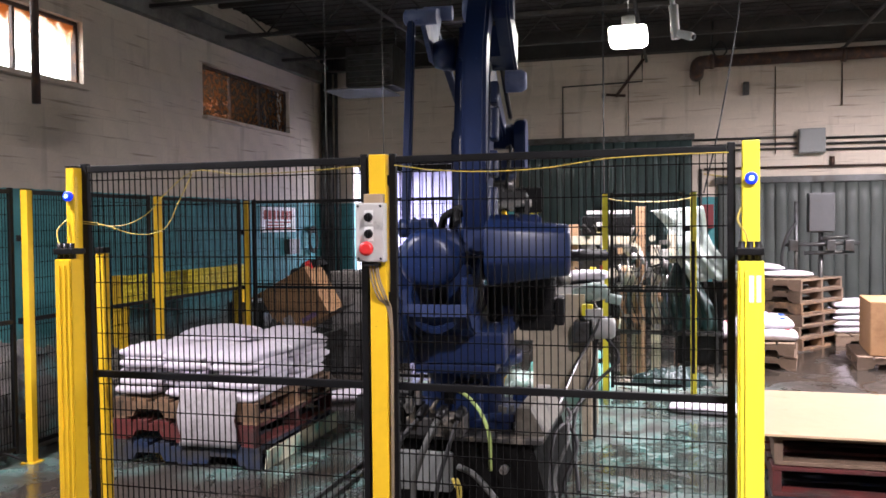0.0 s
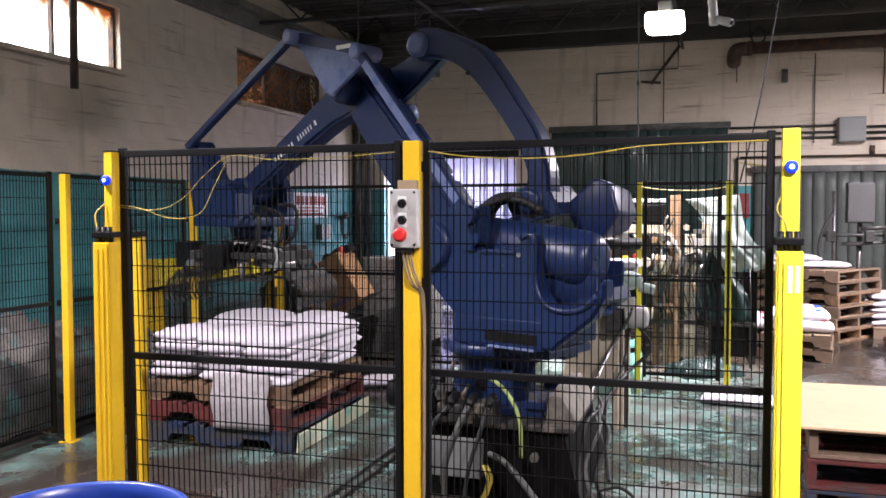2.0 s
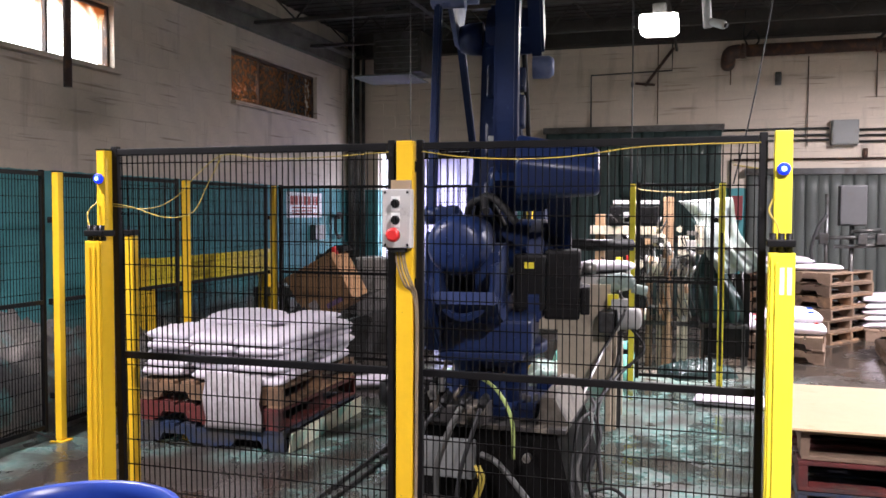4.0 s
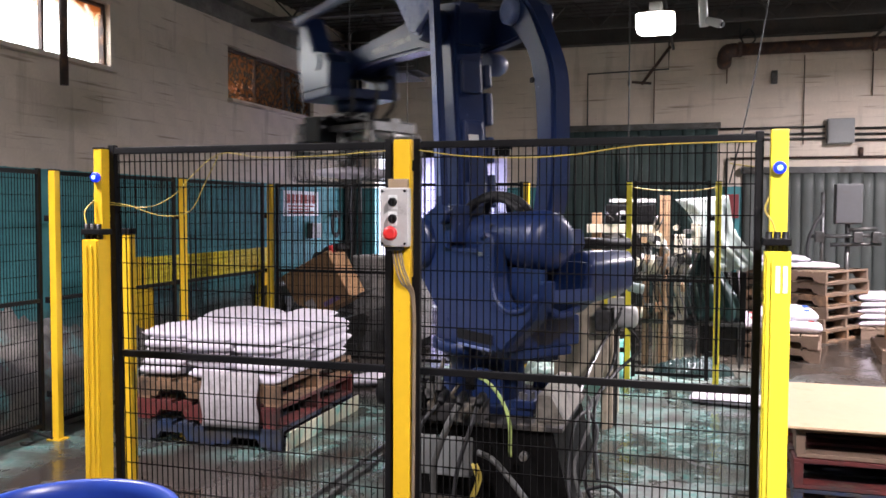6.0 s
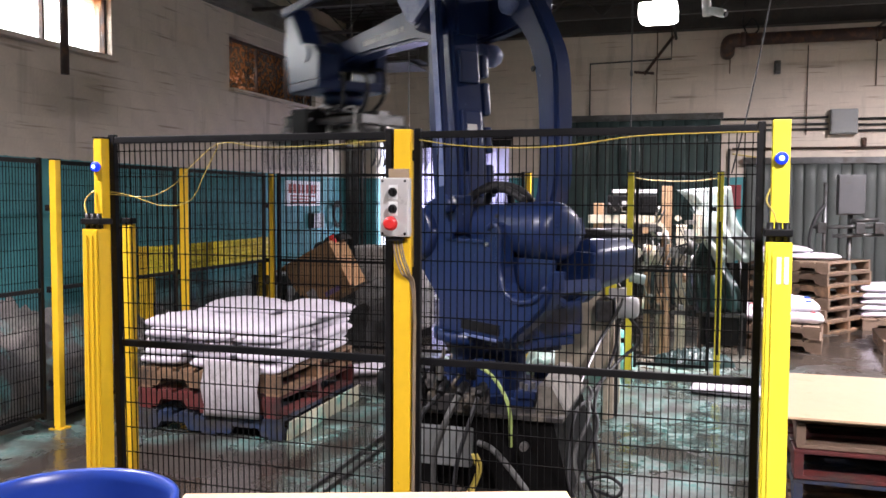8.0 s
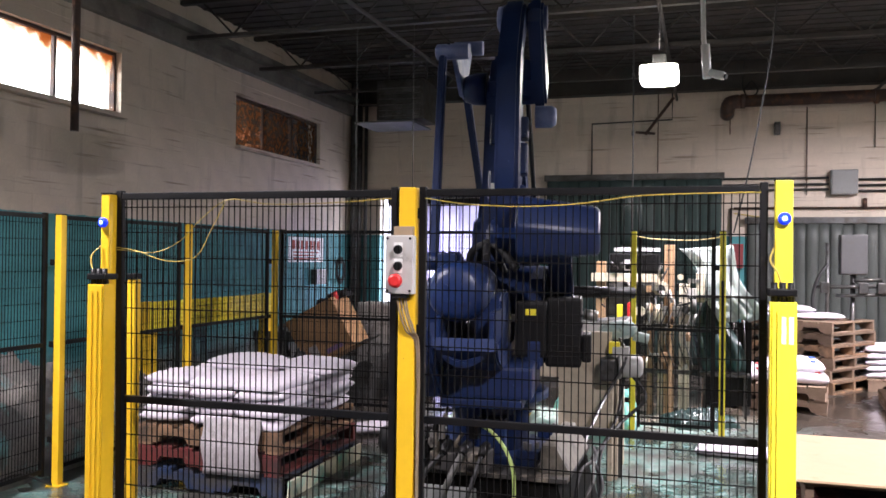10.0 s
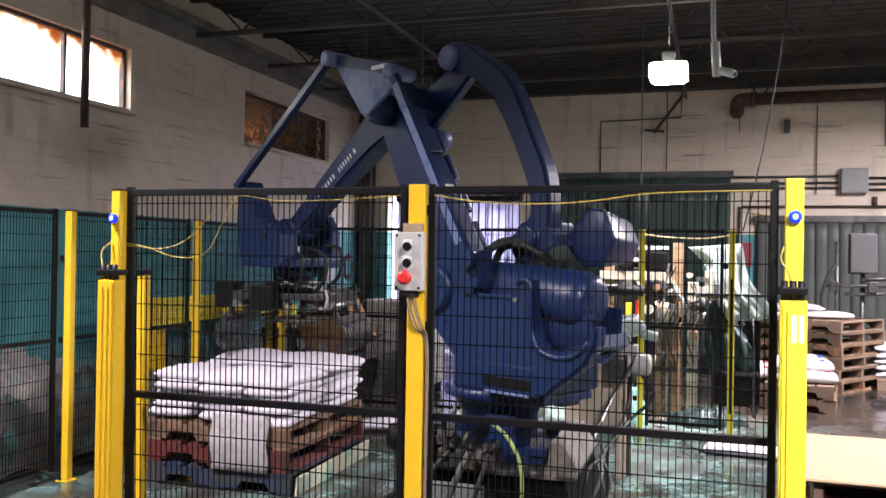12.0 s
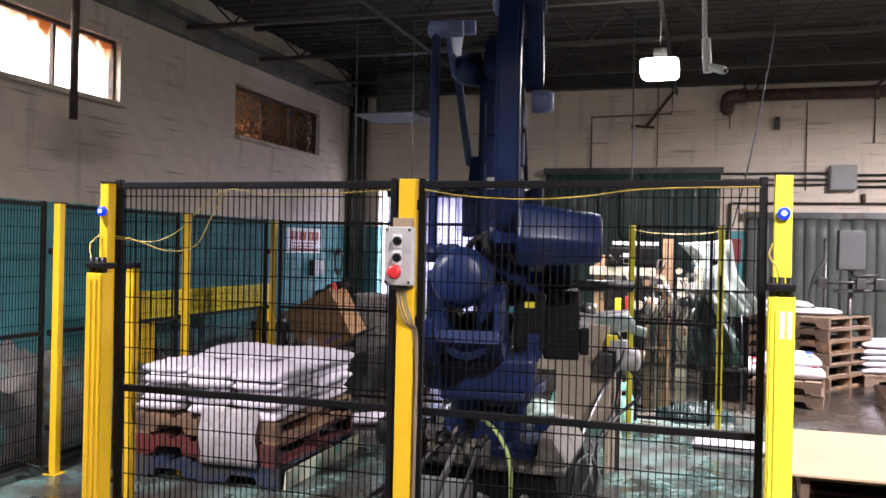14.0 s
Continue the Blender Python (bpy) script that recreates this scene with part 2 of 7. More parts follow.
def floor_material():
    m = material("wet_concrete", (0.043, 0.035, 0.029), 0.4, vary=0.35, bump=0.35, bump_scale=24)
    n, l = m.node_tree.nodes, m.node_tree.links
    b = n["Principled BSDF"]
    base = b.inputs["Base Color"].links[0].from_socket
    geo = n.new("ShaderNodeNewGeometry")

    def noise_of(scale, detail, dist=0.0):
        t = n.new("ShaderNodeTexNoise")
        t.inputs["Scale"].default_value, t.inputs["Detail"].default_value, t.inputs["Distortion"].default_value = scale, detail, dist
        t.inputs["Roughness"].default_value = 0.62
        l.new(geo.outputs["Position"], t.inputs["Vector"])
        return t.outputs["Fac"]

    def ramp(v, lo, hi, a=0.0, c=1.0):
        r = n.new("ShaderNodeMapRange")
        r.inputs["From Min"].default_value, r.inputs["From Max"].default_value = lo, hi
        r.inputs["To Min"].default_value, r.inputs["To Max"].default_value = a, c
        l.new(v, r.inputs["Value"])
        return r.outputs["Result"]

    def mix(fac, a, c):
        x = n.new("ShaderNodeMix")
        x.data_type = "RGBA"
        for sock, v in ((x.inputs[0], fac), (x.inputs[6], a), (x.inputs[7], c)):
            if hasattr(v, "is_linked"):
                l.new(v, sock)
            else:
                sock.default_value = (*v, 1)
        return x.outputs[2]

    def near(x, y, r0, r1):
        """A spill round a place on the floor."""
        d = n.new("ShaderNodeVectorMath")
        d.operation = "DISTANCE"
        d.inputs[1].default_value = (x, y, 0)
        l.new(geo.outputs["Position"], d.inputs[0])
        return ramp(d.outputs["Value"], r1, r0)

    def plus(a, c, op="MAXIMUM"):
        x = n.new("ShaderNodeMath")
        x.operation = op
        l.new(a, x.inputs[0])
        l.new(c, x.inputs[1])
        return x.outputs[0]

    spill = near(-0.35, 5.9, 0.2, 1.5)
    for x, y, r0, r1 in ((-1.83, 4.0, 0.05, 0.35), (-1.80, 4.5, 0.05, 0.4), (-2.33, 4.75, 0.05, 0.32), (-2.30, 5.1, 0.05, 0.36), (-2.30, 5.5, 0.05, 0.4), (-1.95, 5.3, 0.1, 0.5), (-3.3, 4.55, 0.05, 0.3), (-2.7, 4.52, 0.05, 0.3), (-2.2, 5.75, 0.1, 0.7), (-4.15, 4.4, 0.1, 0.6), (-4.1, 3.8, 0.1, 0.5), (-0.3, 7.6, 0.2, 1.5), (-1.4, 7.4, 0.2, 1.4), (-0.2, 4.6, 0.1, 0.9), (-3.9, 5.6, 0.1, 0.7)):
        spill = plus(spill, near(x, y, r0, r1))
    dry_brown = plus(plus(near(-0.15, 8.7, 0.3, 0.9), near(-0.3, 8.1, 0.2, 0.6)), ramp(noise_of(5, 8, 0.3), 0.35, 0.6, 0.4, 1.0), "MULTIPLY")
    base = mix(dry_brown, base, (0.20, 0.165, 0.125))
    # a pale wash of dried powder, with thicker ragged drifts in it
    wash = plus(spill, ramp(noise_of(2.1, 7, 0.3), 0.30, 0.66, 0.15, 0.62), "MULTIPLY")
    drift = plus(spill, ramp(noise_of(3.8, 12, 0.5), 0.42, 0.66, 0.0, 0.72), "MULTIPLY")
    col = mix(wash, base, (0.095, 0.112, 0.100))
    grains = mix(ramp(noise_of(19, 8), 0.42, 0.6), (0.07, 0.30, 0.27), (0.34, 0.44, 0.40))
    dust = plus(drift, ramp(noise_of(2.4, 12, 0.6), 0.64, 0.74, 0, 0.35))
    col = mix(dust, col, grains)
    l.new(col, b.inputs["Base Color"])
    wet = ramp(noise_of(1.3, 6, 0.5), 0.40, 0.54, 0.5, 0.07)
    dry = ramp(dust, 0.2, 0.7, 0.0, 0.4)
    l.new(plus(wet, dry, "ADD"), b.inputs["Roughness"])
    return m


FLOOR = floor_material()

# ---------------------------------------------------------------- mesh helpers
def add_box(bm, lo, hi, m=None, bevel=0.0):
    """A box between two corners, its edges bevelled, moved by m."""
    lo, hi = Vector(lo), Vector(hi)
    made = bmesh.ops.create_cube(bm, size=1.0)["verts"]
    for v in made:
        v.co = Vector((lo[i] + (v.co[i] + 0.5) * (hi[i] - lo[i]) for i in range(3)))
    if bevel:
        edges = list({e for v in made for e in v.link_edges})
        made = list({v for f in bmesh.ops.bevel(bm, geom=edges, offset=bevel, segments=2, affect="EDGES", profile=0.6)["faces"] for v in f.verts} | {v for v in made if v.is_valid})
    if m is not None:
        bmesh.ops.transform(bm, matrix=m, verts=made)
    return made


def add_tube(bm, points, radius, sides=10, caps=True):
    """A round tube along points; radius may be one number or one for each point."""
    pts = [Vector(p) for p in points]
    radii = radius if isinstance(radius, (list, tuple)) else [radius] * len(pts)
    rings, side = [], None
    for i, p in enumerate(pts):
        d = (pts[min(i + 1, len(pts) - 1)] - pts[max(i - 1, 0)]).normalized()
        if side is None:
            side = d.orthogonal().normalized()
        side = (side - d * side.dot(d)).normalized()
        up = d.cross(side)
        rings.append([bm.verts.new(p + radii[i] * (math.cos(k * math.tau / sides) * side + math.sin(k * math.tau / sides) * up)) for k in range(sides)])
    for a, b in zip(rings, rings[1:]):
        for k in range(sides):
            f = bm.faces.new((a[k], a[(k + 1) % sides], b[(k + 1) % sides], b[k]))
            f.smooth = sides > 6
    if caps:
        bm.faces.new(list(reversed(rings[0])))
        bm.faces.new(rings[-1])


def add_plate(bm, outline, y0, y1, bevel=0.0):
    """A plate with an outline in x and z, from y0 to y1."""
    a = [bm.verts.new((x, y0, z)) for x, z in outline]
    b = [bm.verts.new((x, y1, z)) for x, z in outline]
    k = len(a)
    faces = [bm.faces.new(a), bm.faces.new(list(reversed(b)))]
    faces += [bm.faces.new((a[(i + 1) % k], a[i], b[i], b[(i + 1) % k])) for i in range(k)]
    bmesh.ops.recalc_face_normals(bm, faces=faces)
    if bevel:
        edges = list({e for f in faces[:2] for e in f.edges})
        bmesh.ops.bevel(bm, geom=edges, offset=bevel, segments=2, affect="EDGES")


def sag(a, b, drop, count=14):
    a, b = Vector(a), Vector(b)
    return [a.lerp(b, i / count) - Vector((0, 0, drop * 4 * (i / count) * (1 - i / count))) for i in range(count + 1)]


def smooth_path(points, count=8):
    """A rounded path through points (Catmull-Rom)."""
    p = [Vector(q) for q in points]
    p = [2 * p[0] - p[1]] + p + [2 * p[-1] - p[-2]]
    out = []
    for i in range(1, len(p) - 2):
        for j in range(count):
            t = j / count
            out.append(0.5 * (2 * p[i] + (p[i + 1] - p[i - 1]) * t + (2 * p[i - 1] - 5 * p[i] + 4 * p[i + 1] - p[i + 2]) * t * t + (3 * p[i] - p[i - 1] - 3 * p[i + 1] + p[i + 2]) * t**3))
    return out + [p[-2]]


def mesh_of(name, bm, mat):
    me = bpy.data.meshes.new(name)
    bm.to_mesh(me)
    bm.free()
    me.materials.append(mat)
    return me


def part(name, bm, mat, parent, label="", m=None):
    ob = new(name, mesh_of(name, bm, mat))
    ob.parent = parent
    if m is not None:
        ob.matrix_basis = m
    if label:
        ob["label"] = label
    return ob


def thing(name, m, label, category, group="", kind=""):
    ob = new(name)
    ob.empty_display_size = 0.1
    ob.matrix_basis = m
    return tagged(ob, label, category, group, kind)


def solid(name, bm, mat, label, category, group="", kind="", m=None):
    ob = new(name, mesh_of(name, bm, mat))
    if m is not None:
        ob.matrix_basis = m
    return tagged(ob, label, category, group, kind)


def box_part(name, lo, hi, mat, parent, label="", bevel=0.004, m=None):
    bm = bmesh.new()
    add_box(bm, lo, hi, None, bevel)
    return part(name, bm, mat, parent, label, m)


def tube_part(name, points, radius, mat, parent, label="", sides=10):
    bm = bmesh.new()
    add_tube(bm, points, radius, sides)
    return part(name, bm, mat, parent, label)


# ---------------------------------------------------------------- the hall
XL, YB, CEIL = -5.55, 12.75, 4.36
XR, YF = 6.5, -4.0

bm = bmesh.new()
add_box(bm, (XL - 0.3, YF - 0.3, -0.2), (XR + 0.3, YB + 2.5, 0.0))
tagged(new("floor", mesh_of("floor", bm, FLOOR)), "wet dark concrete floor with spilt teal powder", "floor", kind="structure")


def wall_with_openings(name, a0, a1, openings, put, mat, label):
    """A wall 0.2 m thick from a0 to a1 along its length; openings: (from, to, sill, head)."""
    bm = bmesh.new()
    cuts = sorted({a0, a1, *(v for o in openings for v in o[:2])})
    for u, v in zip(cuts, cuts[1:]):
        here = [o for o in openings if o[0] <= u and v <= o[1]]
        levels = [0.0] + [z for o in here for z in o[2:]] + [CEIL]
        for z0, z1 in zip(levels[::2], levels[1::2]):
            if z1 - z0 > 0.01:
                put(bm, u, v, z0, z1)
    bmesh.ops.remove_doubles(bm, verts=bm.verts, dist=1e-5)
    return tagged(new(name, mesh_of(name, bm, mat)), label, "wall", kind="structure")


WIN_A, WIN_B = (4.53, 7.01, 2.90, 3.52), (9.18, 11.60, 2.88, 3.52)
wall_west = wall_with_openings("wall_west", YF, YB + 0.2, [WIN_A, WIN_B], lambda b, u, v, z0, z1: add_box(b, (XL - 0.2, u, z0), (XL - 0.006, v, z1)), PAINT_LEFT,
                               "cream and teal painted block wall with dirt runs")
DOOR_A, DOOR_B, DOOR_C = (-5.02, -2.85, 0.0, 2.45), (-2.27, 0.22, 0.0, 2.74), (0.60, 4.6, 0.0, 2.10)
wall_north = wall_with_openings("wall_north", XL - 0.2, XR, [DOOR_A, DOOR_B, DOOR_C], lambda b, u, v, z0, z1: add_box(b, (u, YB + 0.006, z0), (v, YB + 0.2, z1)), PAINT_BACK,
                                "cream and teal painted block end wall")
for name, lo, hi in (("wall_east", (XR, YF, 0), (XR + 0.2, YB + 0.2, CEIL)), ("wall_south", (XL - 0.2, YF - 0.2, 0), (XR + 0.2, YF, CEIL))):
    bm = bmesh.new()
    add_box(bm, lo, hi)
    tagged(new(name, mesh_of(name, bm, PAINT_BACK if "south" in name else PAINT_LEFT)), "plain painted block wall", "wall", kind="structure")

# ceiling: deck with ribs, and bar joists under it
bm = bmesh.new()
add_box(bm, (XL - 0.2, YF, CEIL), (XR + 0.2, YB + 0.2, CEIL + 0.15))
y = YF + 0.1
while y < YB:
    add_box(bm, (XL, y, CEIL - 0.014), (XR, y + 0.05, CEIL - 0.001))
    y += 0.22
tagged(new("ceiling", mesh_of("ceiling", bm, ROOF)), "sooty dark ribbed metal roof deck", "ceiling", kind="structure")


def bar_joist(y):
    t = thing("bar_joist", pose(0, y, 0), "sooty dark open-web steel roof joist", "joist", "roof joists", "structure")
    for z0, z1 in ((CEIL - 0.09, CEIL - 0.036), (CEIL - 0.48, CEIL - 0.44)):
        box_part("chord", (XL + 0.01, -0.035, z0), (XR - 0.01, 0.035, z1), JOIST, t, bevel=0)
    bm = bmesh.new()
    x, up = XL + 0.3, True
    a, b = CEIL - 0.09, CEIL - 0.45
    while x < XR - 0.5:
        add_tube(bm, [(x, 0, a if up else b), (x + 0.36, 0, b if up else a)], 0.012, 6)
        x, up = x + 0.36, not up
    part("web", bm, JOIST, t, "zigzag web bars")
    return t


for i in range(10):
    bar_joist(-3.2 + 1.60 * i)
for x, z in ((-3.1, CEIL - 0.52), (-0.4, CEIL - 0.50), (2.2, CEIL - 0.52)):
    bm = bmesh.new()
    add_tube(bm, [(x, YF + 0.02, z), (x, YB - 0.01, z)], 0.02, 8)
    solid("ceiling_pipe", bm, JOIST, "thin sooty pipe under the roof joists", "pipe", "ceiling pipes", "structure")
bm = bmesh.new()
add_box(bm, (XL + 0.001, YF + 0.01, 3.80), (XL + 0.10, YB - 0.01, 3.97), None, 0.01)
add_box(bm, (XL + 0.001, YF + 0.01, 3.972), (XL + 0.20, YB - 0.01, 4.06), None, 0.01)
tagged(new("ledger_beam", mesh_of("ledger_beam", bm, material("grey_ledger_paint", (0.16, 0.15, 0.135), 0.7, vary=0.3, spots=[(GRIME, 3, 0.6, 0.15, 5)]))), "dirty grey ledger beam under the roof", "beam", kind="structure")


# deep sooty edge beam where the roof meets the end wall
bm = bmesh.new()
add_box(bm, (XL + 0.205, YB - 0.16, 4.20), (XR - 0.01, YB - 0.012, CEIL - 0.016), None, 0.006)
add_box(bm, (XL + 0.205, YB - 0.10, 3.99), (XR - 0.01, YB - 0.012, 4.198), None, 0.006)
add_box(bm, (XL + 0.205, YB - 0.19, 3.955), (XR - 0.01, YB - 0.012, 3.988), None, 0.004)
tagged(new("edge_beam", mesh_of("edge_beam", bm, JOIST)), "sooty steel edge beam under the roof", "beam", kind="structure")


# windows of the west wall
def window(index, opening, glass, label):
    y0, y1, z0, z1 = opening
    w = tagged(thing(f"window_{index}", pose(XL - 0.09, 0, 0), label, "window"), kind="structure")
    frame_mat = PIPE_RUST
    for lo, hi in (((-0.03, y0, z0), (0.03, y1, z0 + 0.035)), ((-0.03, y0, z1 - 0.035), (0.03, y1, z1)), ((-0.03, y0, z0 + 0.036), (0.03, y0 + 0.03, z1 - 0.036)), ((-0.03, y1 - 0.03, z0 + 0.036), (0.03, y1, z1 - 0.036))):
        box_part("window_frame", lo, hi, frame_mat, w, "rusty steel frame")
    step = (y1 - y0) / 3
    for k in (1, 2):
        box_part("mullion", (-0.025, y0 + k * step - 0.014, z0 + 0.036), (0.025, y0 + k * step + 0.014, z1 - 0.036), frame_mat, w)
    for k in range(3):
        box_part("pane", (-0.004, y0 + k * step + 0.031, z0 + 0.036), (0.004, y0 + (k + 1) * step - 0.031, z1 - 0.036), glass, w, bevel=0).visible_shadow = False
    box_part("window_sill", (-0.10, y0 - 0.02, z0 - 0.045), (0.17, y1 + 0.02, z0 - 0.001), PAINT_LEFT, w)
    return w


def dirty_glass(name, seethrough, brown_top):
    """Old glass, stained brown towards its top edge where the putty has run."""
    m = bpy.data.materials.new(name)
    m.use_nodes = True
    n, l = m.node_tree.nodes, m.node_tree.links
    clear = n.new("ShaderNodeBsdfTransparent")
    stain = n.new("ShaderNodeBsdfTranslucent")
    stain.inputs["Color"].default_value = (0.26, 0.12, 0.05, 1)
    gloss = n.new("ShaderNodeBsdfGlossy")
    gloss.inputs["Roughness"].default_value, gloss.inputs["Color"].default_value = 0.1, (0.2, 0.2, 0.2, 1)
    geo = n.new("ShaderNodeNewGeometry")
    sep = n.new("ShaderNodeSeparateXYZ")
    l.new(geo.outputs["Position"], sep.inputs[0])
    tex = n.new("ShaderNodeTexNoise")
    tex.inputs["Scale"].default_value, tex.inputs["Detail"].default_value = (5.0 if brown_top else 17.0), 8.0
    l.new(geo.outputs["Position"], tex.inputs["Vector"])
    r = n.new("ShaderNodeMapRange")
    if brown_top:
        s = n.new("ShaderNodeMath")
        s.operation = "MULTIPLY_ADD"
        l.new(tex.outputs["Fac"], s.inputs[0])
        s.inputs[1].default_value = 0.55
        l.new(sep.outputs[2], s.inputs[2])
        r.inputs["From Min"].default_value, r.inputs["From Max"].default_value = 3.53, 3.78
        l.new(s.outputs[0], r.inputs["Value"])
    else:
        r.inputs["From Min"].default_value, r.inputs["From Max"].default_value = seethrough, seethrough + 0.1
        l.new(tex.outputs["Fac"], r.inputs["Value"])
    a = n.new("ShaderNodeMixShader")
    l.new(r.outputs["Result"], a.inputs[0])
    l.new(clear.outputs[0], a.inputs[1])
    l.new(stain.outputs[0], a.inputs[2])
    c = n.new("ShaderNodeMixShader")
    c.inputs[0].default_value = 0.06
    l.new(a.outputs[0], c.inputs[1])
    l.new(gloss.outputs[0], c.inputs[2])
    l.new(c.outputs[0], n["Material Output"].inputs["Surface"])
    return m


window(1, WIN_A, dirty_glass("stained_clear_glass", 0.5, True), "bright steel window with brown stained glass")
window(2, WIN_B, dirty_glass("filthy_glass", 0.47, False), "dark dirty steel window, brown stained, with an amber glow behind")

# outdoors beyond the windows and the doorway
bm = bmesh.new()
add_box(bm, (XL - 1.6, 2.0, 1.5), (XL - 1.55, 12.5, 6.0))
tagged(new("backdrop", mesh_of("backdrop", bm, OUTSIDE)), "bright overcast sky outdoors", "sky", kind="structure")
# amber boxes that glow in place of sunlight falling on things outdoors
AMBER = glow("amber_sunlit_glow", (0.44, 0.19, 0.10), 0.40)
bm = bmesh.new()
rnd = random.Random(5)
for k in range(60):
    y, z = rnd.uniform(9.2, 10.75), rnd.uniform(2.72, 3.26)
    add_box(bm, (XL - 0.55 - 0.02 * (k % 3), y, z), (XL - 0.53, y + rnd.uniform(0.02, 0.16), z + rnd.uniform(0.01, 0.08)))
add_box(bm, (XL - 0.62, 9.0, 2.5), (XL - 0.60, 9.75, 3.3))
tagged(new("amber_patches", mesh_of("amber_patches", bm, AMBER)), "amber patches made to glow as if sunlit, outside the window", "screen", kind="structure")
# added dark sheets that hide the bright backdrop from the second window
bm = bmesh.new()
add_box(bm, (XL - 0.75, 8.7, 2.2), (XL - 0.66, 12.4, 4.2))
add_box(bm, (XL - 0.6, 12.0, 2.2), (XL - 0.22, 12.1, 4.2))
tagged(new("outer_shed", mesh_of("outer_shed", bm, ROOF)), "dark sheets added outside the window to keep its panes dark", "wall", kind="structure")
bm = bmesh.new()
add_box(bm, (-5.6, YB + 1.4, 0.0), (-2.2, YB + 1.45, 3.4))
tagged(new("backdrop", mesh_of("backdrop", bm, glow("daylit_yard", (0.84, 0.84, 1.0), 2.6))), "bright daylight beyond the doorway", "sky", kind="structure")
# enclosure added behind the curtains, its dimness put into the wall colour
BACK_ROOM = material("dark_back_enclosure", (0.10, 0.13, 0.12), 0.8, vary=0.4)
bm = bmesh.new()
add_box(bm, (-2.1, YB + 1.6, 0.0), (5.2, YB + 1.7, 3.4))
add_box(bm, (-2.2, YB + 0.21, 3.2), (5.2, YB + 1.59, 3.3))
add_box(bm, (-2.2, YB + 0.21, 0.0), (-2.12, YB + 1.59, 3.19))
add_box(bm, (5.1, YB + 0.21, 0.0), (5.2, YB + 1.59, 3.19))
tagged(new("wall_back_room", mesh_of("wall_back_room", bm, BACK_ROOM)), "dark coloured enclosure added behind the strip curtains", "wall", kind="structure")


def strip_curtain(x0, x1, top, mat, label, header, y=YB - 0.05, lift=None):
    t = thing("strip_curtain", pose(0, y, 0), label, "strip curtain")
    box_part("header_rail", (x0 - 0.05, -0.05, top - 0.07), (x1 + 0.05, 0.035, top + 0.02), header, t, "dark header rail")
    n = int((x1 - x0) / 0.15)
    w = (x1 - x0) / n
    for i in range(n):
        bm = bmesh.new()
        rows, cols = 7, 5
        a, ph = random.uniform(-0.25, 0.25), random.uniform(0, 6.28)
        bottom = 0.03 + (lift(i / n) if lift else 0.0)
        grid = []
        for r in range(rows + 1):
            z = top - 0.03 + (bottom - top + 0.03) * r / rows
            ring = []
            for c in range(cols + 1):
                u = c / cols - 0.5
                bow = 0.02 * (1 - 4 * u * u) + a * u * 0.06 * r / rows + 0.012 * math.sin(ph + r)
                ring.append(bm.verts.new((x0 + (i + 0.5 + u * 1.18) * w, -0.012 * (i % 2) - bow, z)))
            grid.append(ring)
        for r in range(rows):
            for c in range(cols):
                bm.faces.new((grid[r][c], grid[r + 1][c], grid[r + 1][c + 1], grid[r][c + 1])).smooth = True
        ob = part("strip", bm, mat, t)
        s = ob.modifiers.new("thickness", "SOLIDIFY")
        s.thickness = 0.003
    return t


strip_curtain(DOOR_A[0] + 0.22, DOOR_A[1], 2.43, STRIP_LIGHT, "daylit milky plastic strip curtain in a doorway", BLACK_PAINT)
strip_curtain(DOOR_B[0], DOOR_B[1], 2.76, STRIP_GREEN, "hazy green plastic strip curtain", DARK_STEEL, y=YB - 0.07, lift=lambda u: 1.7 if 0.42 < u < 0.62 else 0.0)
strip_curtain(DOOR_C[0], 4.4, 2.12, STRIP_GREY, "dull green grey plastic strip curtain", DARK_STEEL, y=YB - 0.06)
bm = bmesh.new()
add_box(bm, (DOOR_A[0] - 0.07, YB - 0.06, 2.46), (DOOR_A[1] + 0.07, YB + 0.0, 2.60), None, 0.01)
tagged(new("door_lintel", mesh_of("door_lintel", bm, BLACK_PAINT)), "dark steel lintel over the doorway", "lintel", kind="structure")

# ---------------------------------------------------------------- safety fence
TOP, MID, LOW = 1.755, 0.92, 0.10


